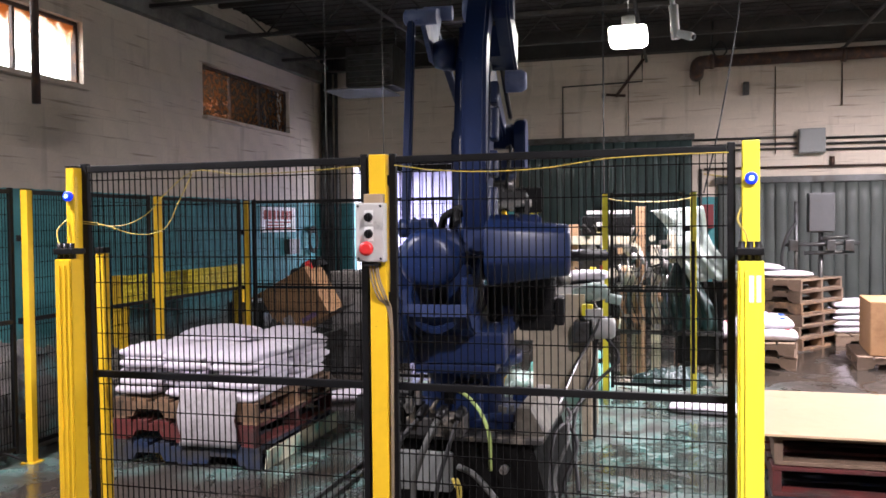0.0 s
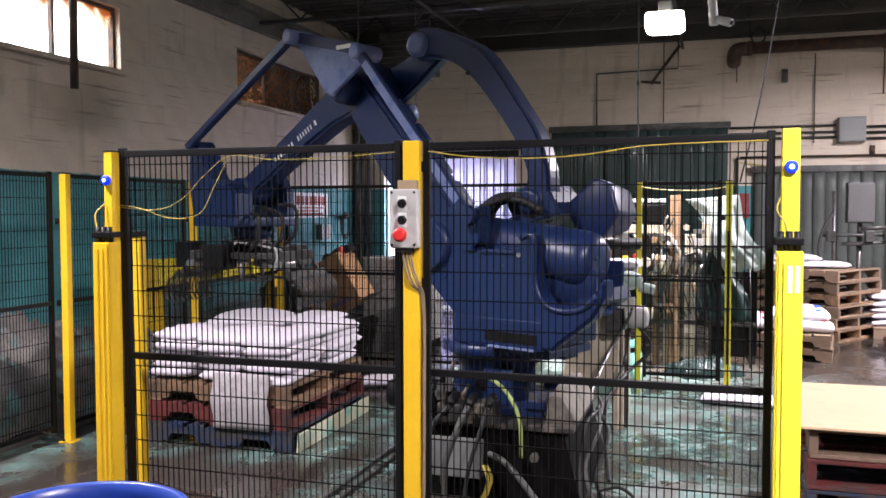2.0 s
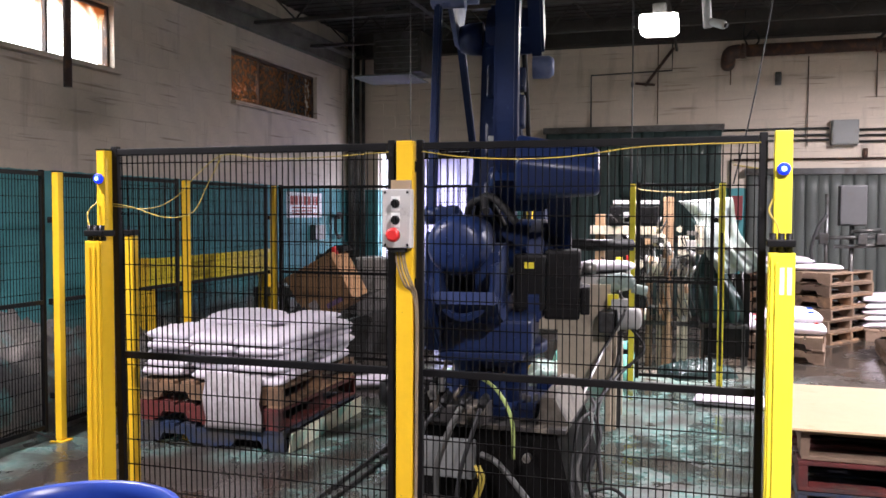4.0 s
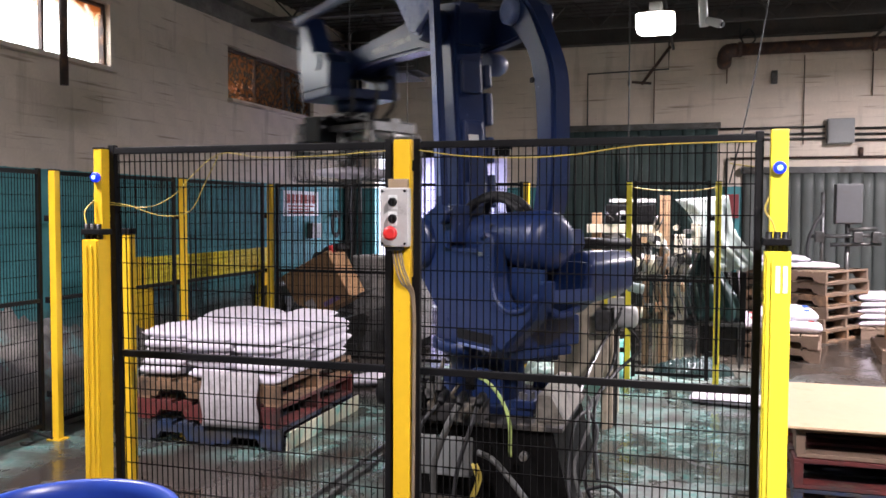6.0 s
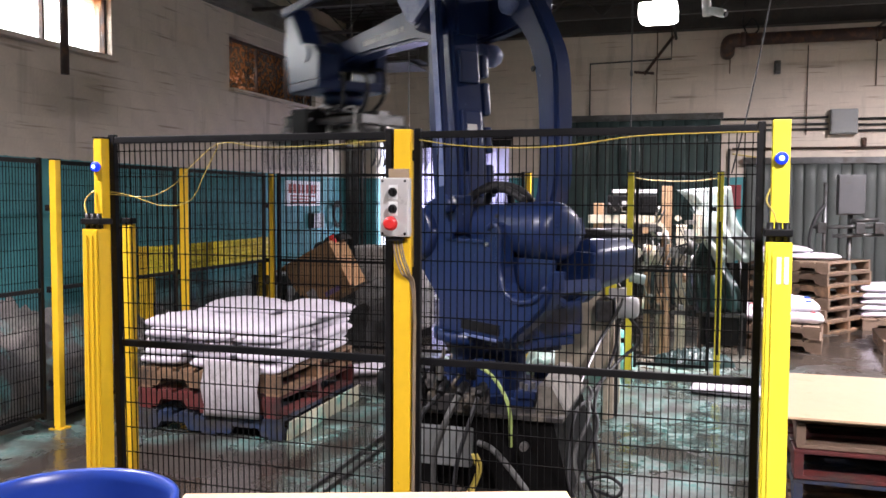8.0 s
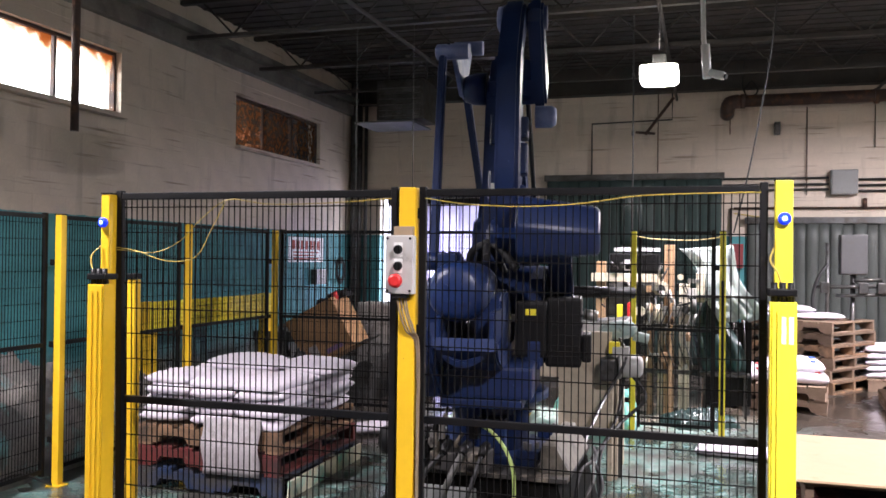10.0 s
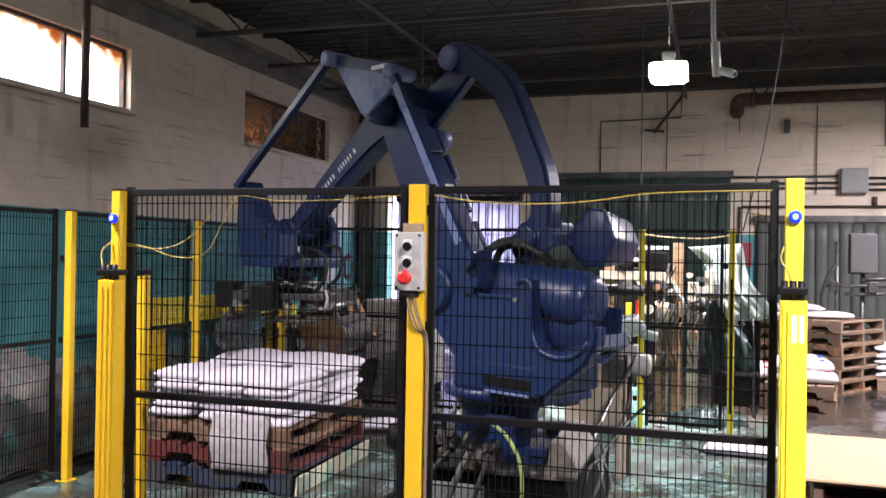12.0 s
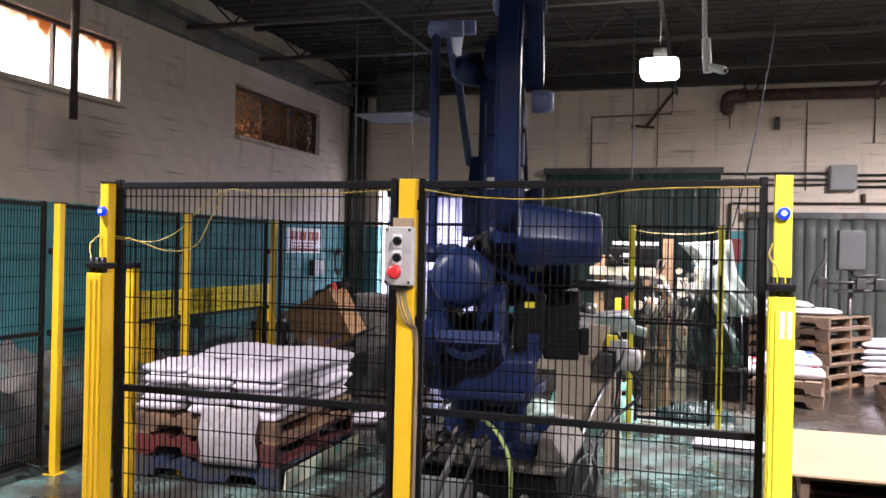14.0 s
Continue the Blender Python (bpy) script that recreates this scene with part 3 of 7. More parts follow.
def fence_panel(a, b, label="black wire mesh safety fence panel", rails=(LOW, MID, TOP), bar=0.028, lean=0.0):
    """A framed mesh panel between two places on the floor."""
    a, b = Vector((*a, 0)), Vector((*b, 0))
    d = b - a
    width = d.length
    t = thing("safety_fence", Matrix.Translation(a) @ pose(0, 0, 0, 0, 0, math.degrees(math.atan2(d.y, d.x))), label, "fence", "safety fence panels")
    h = bar / 2
    for x in (h, width - h):
        box_part("upright", (x - h, -h, rails[0] - h - 0.02), (x + h, h, rails[-1] + h + 0.01), BLACK_PAINT, t, bevel=0.003)
    for z in rails:
        box_part("rail", (2 * h + 0.001, -h + 0.001, z - h), (width - 2 * h - 0.001, h - 0.001, z + h), BLACK_PAINT, t, bevel=0.003)
    bm = bmesh.new()
    r = 0.0026
    n = int((width - bar) / 0.0248)
    for i in range(1, n):
        x = h + (width - bar) * i / n
        add_tube(bm, [(x, 0.004, rails[0] - h), (x, 0.004, rails[-1] + h)], r, 4, False)
    z = rails[0] + 0.05
    while z < rails[-1]:
        add_tube(bm, [(bar, 0.0, z), (width - bar, 0.0, z)], r * 1.15, 4, False)
        z += 0.104
    part("mesh", bm, BLACK_WIRE, t, "black welded wires")
    if lean:
        # a panel out of square: its near upright leans outwards towards the top
        for ob in t.children:
            for v in ob.data.vertices:
                v.co.x -= lean * max(0.0, v.co.z - MID) * (1 - v.co.x / width)
    return t


def yellow_post(x, y, h=TOP + 0.01, w=0.05, mat=None, strip=False):
    mat = mat or YELLOW
    t = thing("fence_post", pose(x, y, 0), "yellow painted square steel fence post", "post", "fence posts")
    box_part("post", (-w / 2, -w / 2, 0.008), (w / 2, w / 2, h), mat, t, bevel=0.005)
    box_part("foot_plate", (-w, -w, 0.0), (w, w, 0.008), mat, t, bevel=0.002)
    box_part("cap", (-w / 2 - 0.002, -w / 2 - 0.002, h), (w / 2 + 0.002, w / 2 + 0.002, h + 0.008), BLACK_PAINT, t, bevel=0.002)
    for z in (0.3, MID, TOP - 0.3):
        box_part("clamp", (-w / 2 - 0.045, -0.02, z - 0.02), (-w / 2 - 0.002, 0.02, z + 0.02), BLACK_PAINT, t, bevel=0.004)
    if strip:
        box_part("light_strip", (-0.012, -w / 2 - 0.012, 0.22), (0.012, -w / 2 - 0.001, 1.35), BLACK_PAINT, t, "black light curtain receiver strip", bevel=0.003)
    return t


YFR = 2.85
fence_panel((-2.289, YFR), (-1.068, YFR), lean=0.028)
fence_panel((-0.985, YFR), (0.222, YFR), bar=0.026)
# side fence and far fence
for y0, y1 in ((3.00, 4.41), (4.50, 5.89), (5.98, 7.36)):
    fence_panel((-4.08, y1), (-4.08, y0))
for x, y in ((-4.005, 4.455), (-4.03, 5.93), (-4.03, 7.41)):
    yellow_post(x, y)
for x0, x1 in ((-4.0, -2.62), (-2.56, -1.52)):
    fence_panel((x0, 7.47), (x1, 7.47))
fence_panel((-0.535, 7.47), (0.10, 7.47))
yellow_post(-1.48, 7.44, mat=YELLOW)
yellow_post(-0.575, 7.44, mat=YELLOW_BRIGHT)
yellow_post(0.165, 7.44, mat=YELLOW_BRIGHT, strip=True)


def led(parent, x, y, z, r=0.02):
    bm = bmesh.new()
    add_tube(bm, [(x, y, z), (x, y - 0.012, z), (x, y - 0.018, z)], [r, r, r * 0.7], 20)
    ring = part("indicator", bm, LED_BLUE, parent, "lit blue ring")
    bm = bmesh.new()
    add_tube(bm, [(x, y - 0.0185, z), (x, y - 0.022, z)], [r * 0.42, r * 0.32], 16)
    core = part("lens", bm, LED_CORE, ring)
    return ring


def muting_bracket(t, z, y, x0, x1):
    bm = bmesh.new()
    add_box(bm, (x0, y - 0.05, z - 0.012), (x1, y + 0.03, z + 0.012), None, 0.004)
    for x in (x0 + 0.018, (x0 + x1) / 2, x1 - 0.018):
        add_tube(bm, [(x, y - 0.03, z - 0.03), (x, y - 0.03, z + 0.032)], 0.011, 10)
    add_box(bm, (x0 + 0.02, y - 0.035, z - 0.035), (x1 - 0.02, y + 0.0, z - 0.013), None, 0.004)
    part("bracket", bm, BLACK_PAINT, t, "black clamp bracket with bolts")


# front columns of the light curtains
t = thing("light_curtain_column", pose(-2.335, 2.79, 0), "yellow light curtain column with a blue indicator", "light curtain", "light curtain columns")
box_part("post", (-0.012, 0.0, 0.0), (0.028, 0.05, TOP + 0.006), YELLOW, t, bevel=0.004)
box_part("cap", (-0.014, -0.002, TOP + 0.0065), (0.030, 0.052, TOP + 0.012), BLACK_PAINT, t, bevel=0.002)
bm = bmesh.new()
add_plate(bm, [(0.006, 0.0), (0.006, 1.395), (0.082, 1.395), (0.082, 0.0)], -0.10, -0.025, 0.006)
for x in (0.03, 0.055):
    add_box(bm, (x - 0.003, -0.104, 0.02), (x + 0.003, -0.098, 1.37))
part("housing", bm, YELLOW, t, "wide yellow sensor housing with ribs")
muting_bracket(t, 1.425, -0.04, -0.005, 0.085)
led(t, 0.004, -0.002, 1.645)
tube_part("cable", smooth_path([(-0.006, -0.004, 1.55), (-0.03, -0.03, 1.51), (-0.01, -0.05, 1.46), (0.02, -0.06, 1.44)]), 0.003, YELLOW_CABLE, t, "thin yellow cable", 6)
t = thing("light_curtain_column", pose(-2.30, 2.945, 0), "slim yellow light curtain receiver with black end", "light curtain", "light curtain columns")
box_part("post", (-0.018, -0.02, 0.0), (0.02, 0.02, 1.41), YELLOW, t, bevel=0.004)
box_part("cap", (-0.022, -0.024, 1.411), (0.024, 0.024, 1.435), BLACK_PAINT, t, bevel=0.004)

t = thing("light_curtain_column", pose(0.267, 2.79, 0), "bright yellow light curtain column with a blue indicator", "light curtain", "light curtain columns")
box_part("post", (-0.027, 0.0, 0.0), (0.027, 0.05, TOP + 0.025), YELLOW_BRIGHT, t, bevel=0.004)
box_part("cap", (-0.029, -0.002, TOP + 0.0255), (0.029, 0.052, TOP + 0.031), BLACK_PAINT, t, bevel=0.002)
bm = bmesh.new()
add_plate(bm, [(-0.044, 0.0), (-0.044, 1.39), (0.034, 1.39), (0.034, 0.0)], -0.075, -0.004, 0.006)
add_box(bm, (-0.024, -0.082, 0.02), (-0.016, -0.074, 1.36))
part("housing", bm, YELLOW_BRIGHT, t, "yellow sensor housing")
box_part("sticker", (-0.012, -0.078, 1.26), (0.002, -0.0755, 1.345), WHITE_PLASTIC, t, bevel=0)
box_part("sticker", (0.01, -0.078, 1.26), (0.024, -0.0755, 1.345), WHITE_PLASTIC, t, bevel=0)
muting_bracket(t, 1.42, -0.02, -0.05, 0.035)
led(t, 0.0, -0.002, 1.655)
tube_part("cable", smooth_path([(-0.03, 0.01, 1.56), (-0.042, -0.02, 1.52), (-0.02, -0.03, 1.48), (-0.01, -0.03, 1.44)]), 0.003, YELLOW_CABLE, t, "thin yellow cable", 6)

# middle post with the push-button station
t = thing("fence_post", pose(-1.024, 2.83, 0), "yellow square steel fence post between two panels", "post", "fence posts")
box_part("post", (-0.032, -0.012, 0.008), (0.032, 0.045, TOP + 0.02), YELLOW, t, bevel=0.004)
box_part("foot_plate", (-0.08, -0.06, 0.0), (0.08, 0.09, 0.008), YELLOW, t, bevel=0.002)
for z in (1.68, 1.25, 0.75, 0.3):
    box_part("clamp", (-0.042, 0.008, z - 0.02), (-0.0325, 0.036, z + 0.02), BLACK_PAINT, t, bevel=0.003)
    box_part("clamp", (0.0325, 0.008, z - 0.02), (0.042, 0.036, z + 0.02), BLACK_PAINT, t, bevel=0.003)
t = thing("push_button_station", pose(-1.038, 2.815, 1.49), "grey push-button box with a red emergency stop", "control box")
box_part("enclosure", (-0.054, -0.045, -0.107), (0.054, 0.0, 0.107), GREY_BOX, t, "grey metal enclosure", 0.006)
box_part("mounting_plate", (-0.03, -0.02, 0.1075), (0.045, 0.0, 0.14), material("tan_bracket", (0.33, 0.24, 0.15), 0.6, vary=0.2), t, "tan mounting plate", 0.002)
box_part("gland", (-0.03, -0.035, -0.122), (0.03, -0.008, -0.1075), BLACK_RUBBER, t, bevel=0.003)
for sx in (-0.043, 0.043):
    for sz in (-0.095, 0.095):
        tube_part("screw", [(sx, -0.0452, sz), (sx, -0.047, sz)], 0.005, BLACK_PAINT, t, sides=8)
for z in (0.055, -0.005):
    bm = bmesh.new()
    add_box(bm, (-0.019, -0.0466, z - 0.026), (0.015, -0.0452, z + 0.026))
    part("legend_plate", bm, WHITE_PLASTIC, t, "white legend plate")
    bm = bmesh.new()
    add_tube(bm, [(-0.002, -0.0468, z), (-0.002, -0.058, z), (-0.002, -0.063, z)], [0.017, 0.015, 0.012], 18)
    add_box(bm, (-0.006, -0.072, z - 0.015), (0.002, -0.058, z + 0.015), None, 0.002)
    part("selector_switch", bm, BLACK_PAINT, t, "black rotary selector")
bm = bmesh.new()
add_tube(bm, [(-0.004, -0.0455, -0.058), (-0.004, -0.062, -0.058), (-0.004, -0.063, -0.058), (-0.004, -0.075, -0.058), (-0.004, -0.08, -0.058)], [0.014, 0.014, 0.026, 0.025, 0.016], 22)
part("emergency_stop", bm, RED_PLASTIC, t, "red mushroom button")
bm = bmesh.new()
for dx, dy in ((-0.012, 0.0), (0.0, 0.006), (0.012, 0.0), (0.02, 0.004)):
    add_tube(bm, smooth_path([(dx, -0.02, -0.12), (dx + 0.01, -0.018, -0.18), (dx + 0.03, -0.01, -0.24), (0.058 + dx * 0.3, 0.01, -0.32), (0.06 + dx * 0.2, 0.01, -0.7), (0.055 + dx * 0.2, 0.01, -1.3)]), 0.0035, 6)
part("wiring", bm, material("tan_wires", (0.25, 0.19, 0.12), 0.6, vary=0.3), t, "bundle of tan wires")

# cables on the fence
def cable(name, points, r, mat, label, count=8):
    bm = bmesh.new()
    add_tube(bm, smooth_path(points, count), r, 6)
    return solid(name, bm, mat, label, "cable")


yf = YFR - 0.022
cable("cable", [(-0.96, yf, 1.735), (-0.8, yf, 1.712), (-0.6, yf, 1.702), (-0.4, yf, 1.710), (-0.2, yf, 1.735), (0.0, yf, 1.742), (0.2, yf, 1.744)], 0.0019, YELLOW_CABLE, "yellow cable tied along the fence top rail")
cable("cable", [(-1.09, yf, 1.735), (-1.35, yf, 1.72), (-1.6, yf, 1.718), (-1.78, yf, 1.735), (-1.9, yf, 1.66), (-2.0, yf, 1.57), (-2.12, yf, 1.525), (-2.3, yf, 1.535)], 0.0017, YELLOW_CABLE, "yellow cable sagging from the fence top rail")
cable("cable", [(-1.79, yf - 0.004, 1.725), (-1.85, yf - 0.004, 1.62), (-1.92, yf - 0.004, 1.51), (-2.05, yf - 0.004, 1.49), (-2.2, yf - 0.004, 1.53), (-2.3, yf - 0.004, 1.545)], 0.0017, YELLOW_CABLE, "yellow cable looped against the fence mesh")
cable("cable", [(-0.575, 7.43, 1.73), (-0.4, 7.4, 1.70), (-0.1, 7.4, 1.69), (0.1, 7.40, 1.71), (0.165, 7.43, 1.73)], 0.0045, YELLOW_CABLE, "yellow cable between two fence posts")
cable("cable", [(-4.0, 4.4, 0.02), (-4.1, 4.2, 0.12), (-4.12, 3.8, 0.05), (-4.1, 3.2, 0.02)], 0.008, BLACK_RUBBER, "black cable on the floor beside the fence")
cable("cable", [(0.62, 7.47, CEIL - 0.02), (0.56, 7.47, 3.5), (0.46, 7.47, 2.8), (0.36, 7.47, 2.25), (0.25, 7.47, 1.757)], 0.007, BLACK_RUBBER, "black cable slung from the roof to the fence")

# ---------------------------------------------------------------- pallets and bags
PH = 0.135


def pallet(m, w, d, wood, label, boards=7, end_wood=None):
    """A stringer pallet: w along its stringers (x), d across them (y), 0.135 m high, origin at its middle on the floor."""
    t = thing("pallet", m, label, "pallet", "wooden pallets")
    jit = lambda s: random.uniform(-s, s)
    for y in (-d / 2 + 0.02, 0.0, d / 2 - 0.02):
        bm = bmesh.new()
        h0, h1, n = 0.018, 0.115, 0.05
        pts = [(-w / 2, h0), (-w / 2 + 0.14, h0), (-w / 2 + 0.17, h0 + n), (-w / 2 + 0.34, h0 + n), (-w / 2 + 0.37, h0), (w / 2 - 0.37, h0), (w / 2 - 0.34, h0 + n), (w / 2 - 0.17, h0 + n), (w / 2 - 0.14, h0), (w / 2, h0), (w / 2, h1), (-w / 2, h1)]
        add_plate(bm, pts, y - 0.019, y + 0.019)
        part("stringer", bm, wood, t)
    for i in range(boards):
        bw = w / boards * (0.93 if i in (0, boards - 1) else 0.72)
        x = -w / 2 + bw / 2 + (w - bw) * i / (boards - 1)
        box_part("deck_board", (x - bw / 2, -d / 2 + jit(0.006), 0.116), (x + bw / 2, d / 2 + jit(0.006), PH + jit(0.002)), wood, t, bevel=0.002)
    for x in (-w / 2 + 0.05, 0.0, w / 2 - 0.05):
        box_part("bottom_board", (x - 0.05, -d / 2 + jit(0.006), 0.0), (x + 0.05, d / 2 + jit(0.006), 0.0175), wood, t, bevel=0.002)
    return t


def bag_mesh(name, lx, ly, lz, seed, mat, sagging=0.0):
    """A filled sack: pillow-shaped, with flat crimped ends and wrinkles."""
    bm = bmesh.new()
    nx, ny = 26, 20
    top, bot = [], []
    for i in range(nx + 1):
        u = math.sin((i / nx - 0.5) * math.pi)
        a, b = [], []
        for j in range(ny + 1):
            v = math.sin((j / ny - 0.5) * math.pi)
            fat = max(0.0, (1 - abs(u) ** 6)) ** 0.36 * max(0.0, (1 - abs(v) ** 4.2)) ** 0.38
            pinch = 1 - 0.05 * abs(u) ** 3 - 0.03 * (1 - v * v) * 0
            wr = noise.noise((u * 2.2 + seed * 7.1, v * 2.0, seed)) * 0.24 + noise.noise((u * 6 + seed, v * 5, seed * 3.3)) * 0.22 + noise.noise((u * 15 + seed, v * 9, seed * 1.7)) * 0.10
            x = u * lx / 2 * (1 - 0.035 * abs(v) ** 2.5)
            y = v * ly / 2 * pinch * (1 - 0.04 * abs(u) ** 3)
            z = lz / 2 * fat * (0.86 + 0.24 * (1 - u * u) * (1 - v * v))
            dz = -sagging * (u * u) * lz
            a.append(bm.verts.new((x, y, lz / 2 + z * (1 + wr) + dz)))
            b.append(bm.verts.new((x, y, lz / 2 - z * (0.96 + wr * 0.3) + dz)))
        top.append(a)
        bot.append(b)
    for g, flip in ((top, False), (bot, True)):
        for i in range(nx):
            for j in range(ny):
                q = [g[i][j], g[i + 1][j], g[i + 1][j + 1], g[i][j + 1]]
                bm.faces.new(list(reversed(q)) if flip else q).smooth = True
    bmesh.ops.remove_doubles(bm, verts=bm.verts, dist=1e-4)
    return mesh_of(name, bm, mat)


LX, LY, LZ = 0.585, 0.345, 0.080
BAGS = [bag_mesh("bag", LX, LY, LZ, s + 0.37, BAG_WHITE, 0.1 * (s % 3)) for s in range(7)]


def bag(m, label="plump white woven plastic bag stacked on a pallet", group="white bags", k=None):
    ob = new("bag", BAGS[random.randrange(7) if k is None else k % 7])
    ob.matrix_basis = m
    return tagged(ob, label, "bag", group)


# loaded pallet inside the cell: blue, red and plain pallets under five layers
PX, PY = -3.0, 5.22
pallet(pose(PX, PY, 0.0, 0, 0, 1), 1.04, 1.20, WOOD_BLUE, "blue painted wooden pallet dusted with teal powder on the floor")
pallet(pose(PX + 0.0, PY + 0.0, PH + 0.004, 0, 0, -0.5), 1.03, 1.19, WOOD_RED, "red painted wooden pallet between two others")
pallet(pose(PX - 0.005, PY + 0.0, 2 * PH + 0.008, 0, 0, 0.6), 1.02, 1.19, WOOD, "plain brown wooden pallet under white bags")
bm = bmesh.new()
add_box(bm, (0.0, -0.585, 0.001), (0.016, 0.585, 0.118), None, 0.002)
solid("loose_board", bm, WOOD_DUSTY, "pale loose board dusted teal beside the pallets", "board", m=pose(PX + 0.545, PY + 0.02, 0.0, 0, 5, 0.5))
ZB = 3 * PH + 0.012
PITCH = 0.058
for layer in range(5):
    z = ZB + layer * PITCH
    # two rows of three
    spots = [(-0.345 + 0.345 * i, -0.30 + 0.585 * j, 90) for i in range(3) for j in range(2)]
    for x, y, turn in spots:
        flat = 1.12
        bag(pose(PX + x + random.uniform(-0.02, 0.02), PY + y + random.uniform(-0.015, 0.015), z, random.uniform(-2, 2), random.uniform(-1.5, 1.5), turn + random.uniform(-4, 4)) @ Matrix.Diagonal((random.uniform(0.96, 1.0), random.uniform(0.95, 1.0), random.uniform(0.95, 1.06) * flat, 1)))
ZT = ZB + 4 * PITCH

# a few bags laid across the back of the top layer
for x, y, turn in ((-0.12, 0.12, 4), (0.24, 0.34, 88), (-0.30, 0.42, 3)):
    bag(pose(PX + x, PY + y, ZT + PITCH, 1, -1, turn) @ Matrix.Diagonal((0.92, 0.95, 0.72, 1)))

# slip sheet hanging over the front of the pallet load
bm = bmesh.new()
rows = []
for i in range(11):
    u = i / 10
    rows.append([bm.verts.new((0.40 * (j / 8 - 0.5) + 0.008 * math.sin(i), (-0.02 * math.sin(u * 3) - 0.012 * noise.noise((j * 0.5, i * 0.4, 3))), -0.36 * u)) for j in range(9)])
for i in range(10):
    for j in range(8):
        bm.faces.new((rows[i][j], rows[i][j + 1], rows[i + 1][j + 1], rows[i + 1][j])).smooth = True
sheet = solid("slip_sheet", bm, PAPER, "grey kraft paper sheet hanging over the pallet edge", "paper sheet", m=pose(PX + 0.19, PY - 0.615, ZB + 0.075, 0, 0, 1))
sheet.modifiers.new("thickness", "SOLIDIFY").thickness = 0.004

# bag on the floor by the far fence
for m, lab in ((pose(-2.68, 6.80, 0.0, 0, 0, 25), "white printed bag lying on the floor by the fence"), (pose(0.26, 6.95, 0.0, 0, 0, -8), "flat white bag lying on the wet floor"), (pose(-1.9, 6.95, 0.0, 0, 0, 80), "torn white bag on the dusty floor")):
    bag(m @ Matrix.Diagonal((1.0, 1.0, 0.9, 1)), lab, "bags on the floor")
BLUE_PRINT = material("blue_print", (0.05, 0.12, 0.42), 0.6, vary=0.1)
RED_PRINT = material("red_print", (0.5, 0.06, 0.06), 0.6, vary=0.1)

# pallet with two layers of printed bags, outside the cell
pallet(pose(0.66, 9.64, 0.0, 0, 0, -8), 1.20, 1.02, WOOD_PALE, "weathered wooden pallet with a few printed bags")
pallet(pose(0.66, 9.64, PH + 0.002, 0, 0, -9), 1.18, 1.02, WOOD_PALE, "weathered wooden pallet with a few printed bags")
for x, y, layer in ((-0.28, -0.25, 0), (0.28, -0.25, 0), (-0.28, 0.2, 0), (0.28, 0.2, 0), (0.24, -0.2, 1), (0.27, 0.2, 1)):
    b = bag(pose(0.66 + x, 9.64 + y - 0.15 * x, 2 * PH + 0.002 + 0.10 * layer, 0, 0, random.uniform(-6, 6)) @ Matrix.Diagonal((1, 1.08, 1.6, 1)), "white bag with blue and red print on a pallet", "printed bags")
    for k, (px, w) in enumerate(((-0.16, 0.07), (0.02, 0.10), (0.18, 0.05))):
        bm = bmesh.new()
        add_box(bm, (px - w / 2, -0.10 + 0.07 * (k % 2), 0.075), (px + w / 2, -0.02 + 0.07 * (k % 2), 0.083))
        part("print", bm, BLUE_PRINT if (k + layer) % 2 else RED_PRINT, b)

# high stack of empty pallets with bags on top
for i in range(6):
    pallet(pose(1.24 + random.uniform(-0.02, 0.02), 11.24 + random.uniform(-0.02, 0.02), i * (PH + 0.003), 0, 0, -35 + random.uniform(-1.5, 1.5)), 1.16, 1.02, WOOD_PALE if i % 3 else WOOD, "weathered wooden pallet in a tall stack")
for x, y, z in ((-0.28, -0.2, 0), (0.16, -0.22, 0), (-0.2, 0.2, 0), (-0.15, -0.15, 0.085)):
    bag(pose(1.15 + x, 11.25 + y, 6 * (PH + 0.003) + z, 0, 0, random.uniform(-8, 8)), "white bag thrown on a tall pallet stack", "bags on the pallet stack")

# far pallet with white bags
pallet(pose(2.45, 11.5, 0.0, 0, 0, 2), 1.20, 1.02, WOOD_PALE, "weathered wooden pallet loaded with white bags")
for k in range(20):
    bag(pose(2.15 + 0.56 * (k % 2), 11.3 + 0.4 * (k // 2 % 2), PH + 0.002 + 0.075 * (k // 4), 0, 0, random.uniform(-5, 5)), "white bag on a far pallet", "bags on the far pallet")

# brown carton on a low pallet near the strip curtain
pallet(pose(2.36, 9.69, 0.0, 0, 0, -4), 1.10, 1.00, WOOD_PALE, "weathered wooden pallet under a brown carton")
t = thing("carton", pose(2.40, 9.71, PH + 0.004, 0, 0, -4), "tall plain brown cardboard carton on a pallet", "box")
box_part("body", (-0.46, -0.44, 0.0), (0.46, 0.44, 0.54), CARDBOARD, t, bevel=0.008)
box_part("flap", (-0.46, -0.44, 0.541), (0.46, -0.005, 0.547), CARDBOARD, t, bevel=0.001)
box_part("flap", (-0.46, 0.005, 0.541), (0.46, 0.44, 0.547), CARDBOARD, t, bevel=0.001)
box_part("tape", (-0.03, -0.4425, 0.30), (0.03, -0.4405, 0.54), CARD_PALE, t, "strip of pale tape", 0)

# stack of pallets with a pale board, by the light curtain
QX, QY = 1.03, 4.45
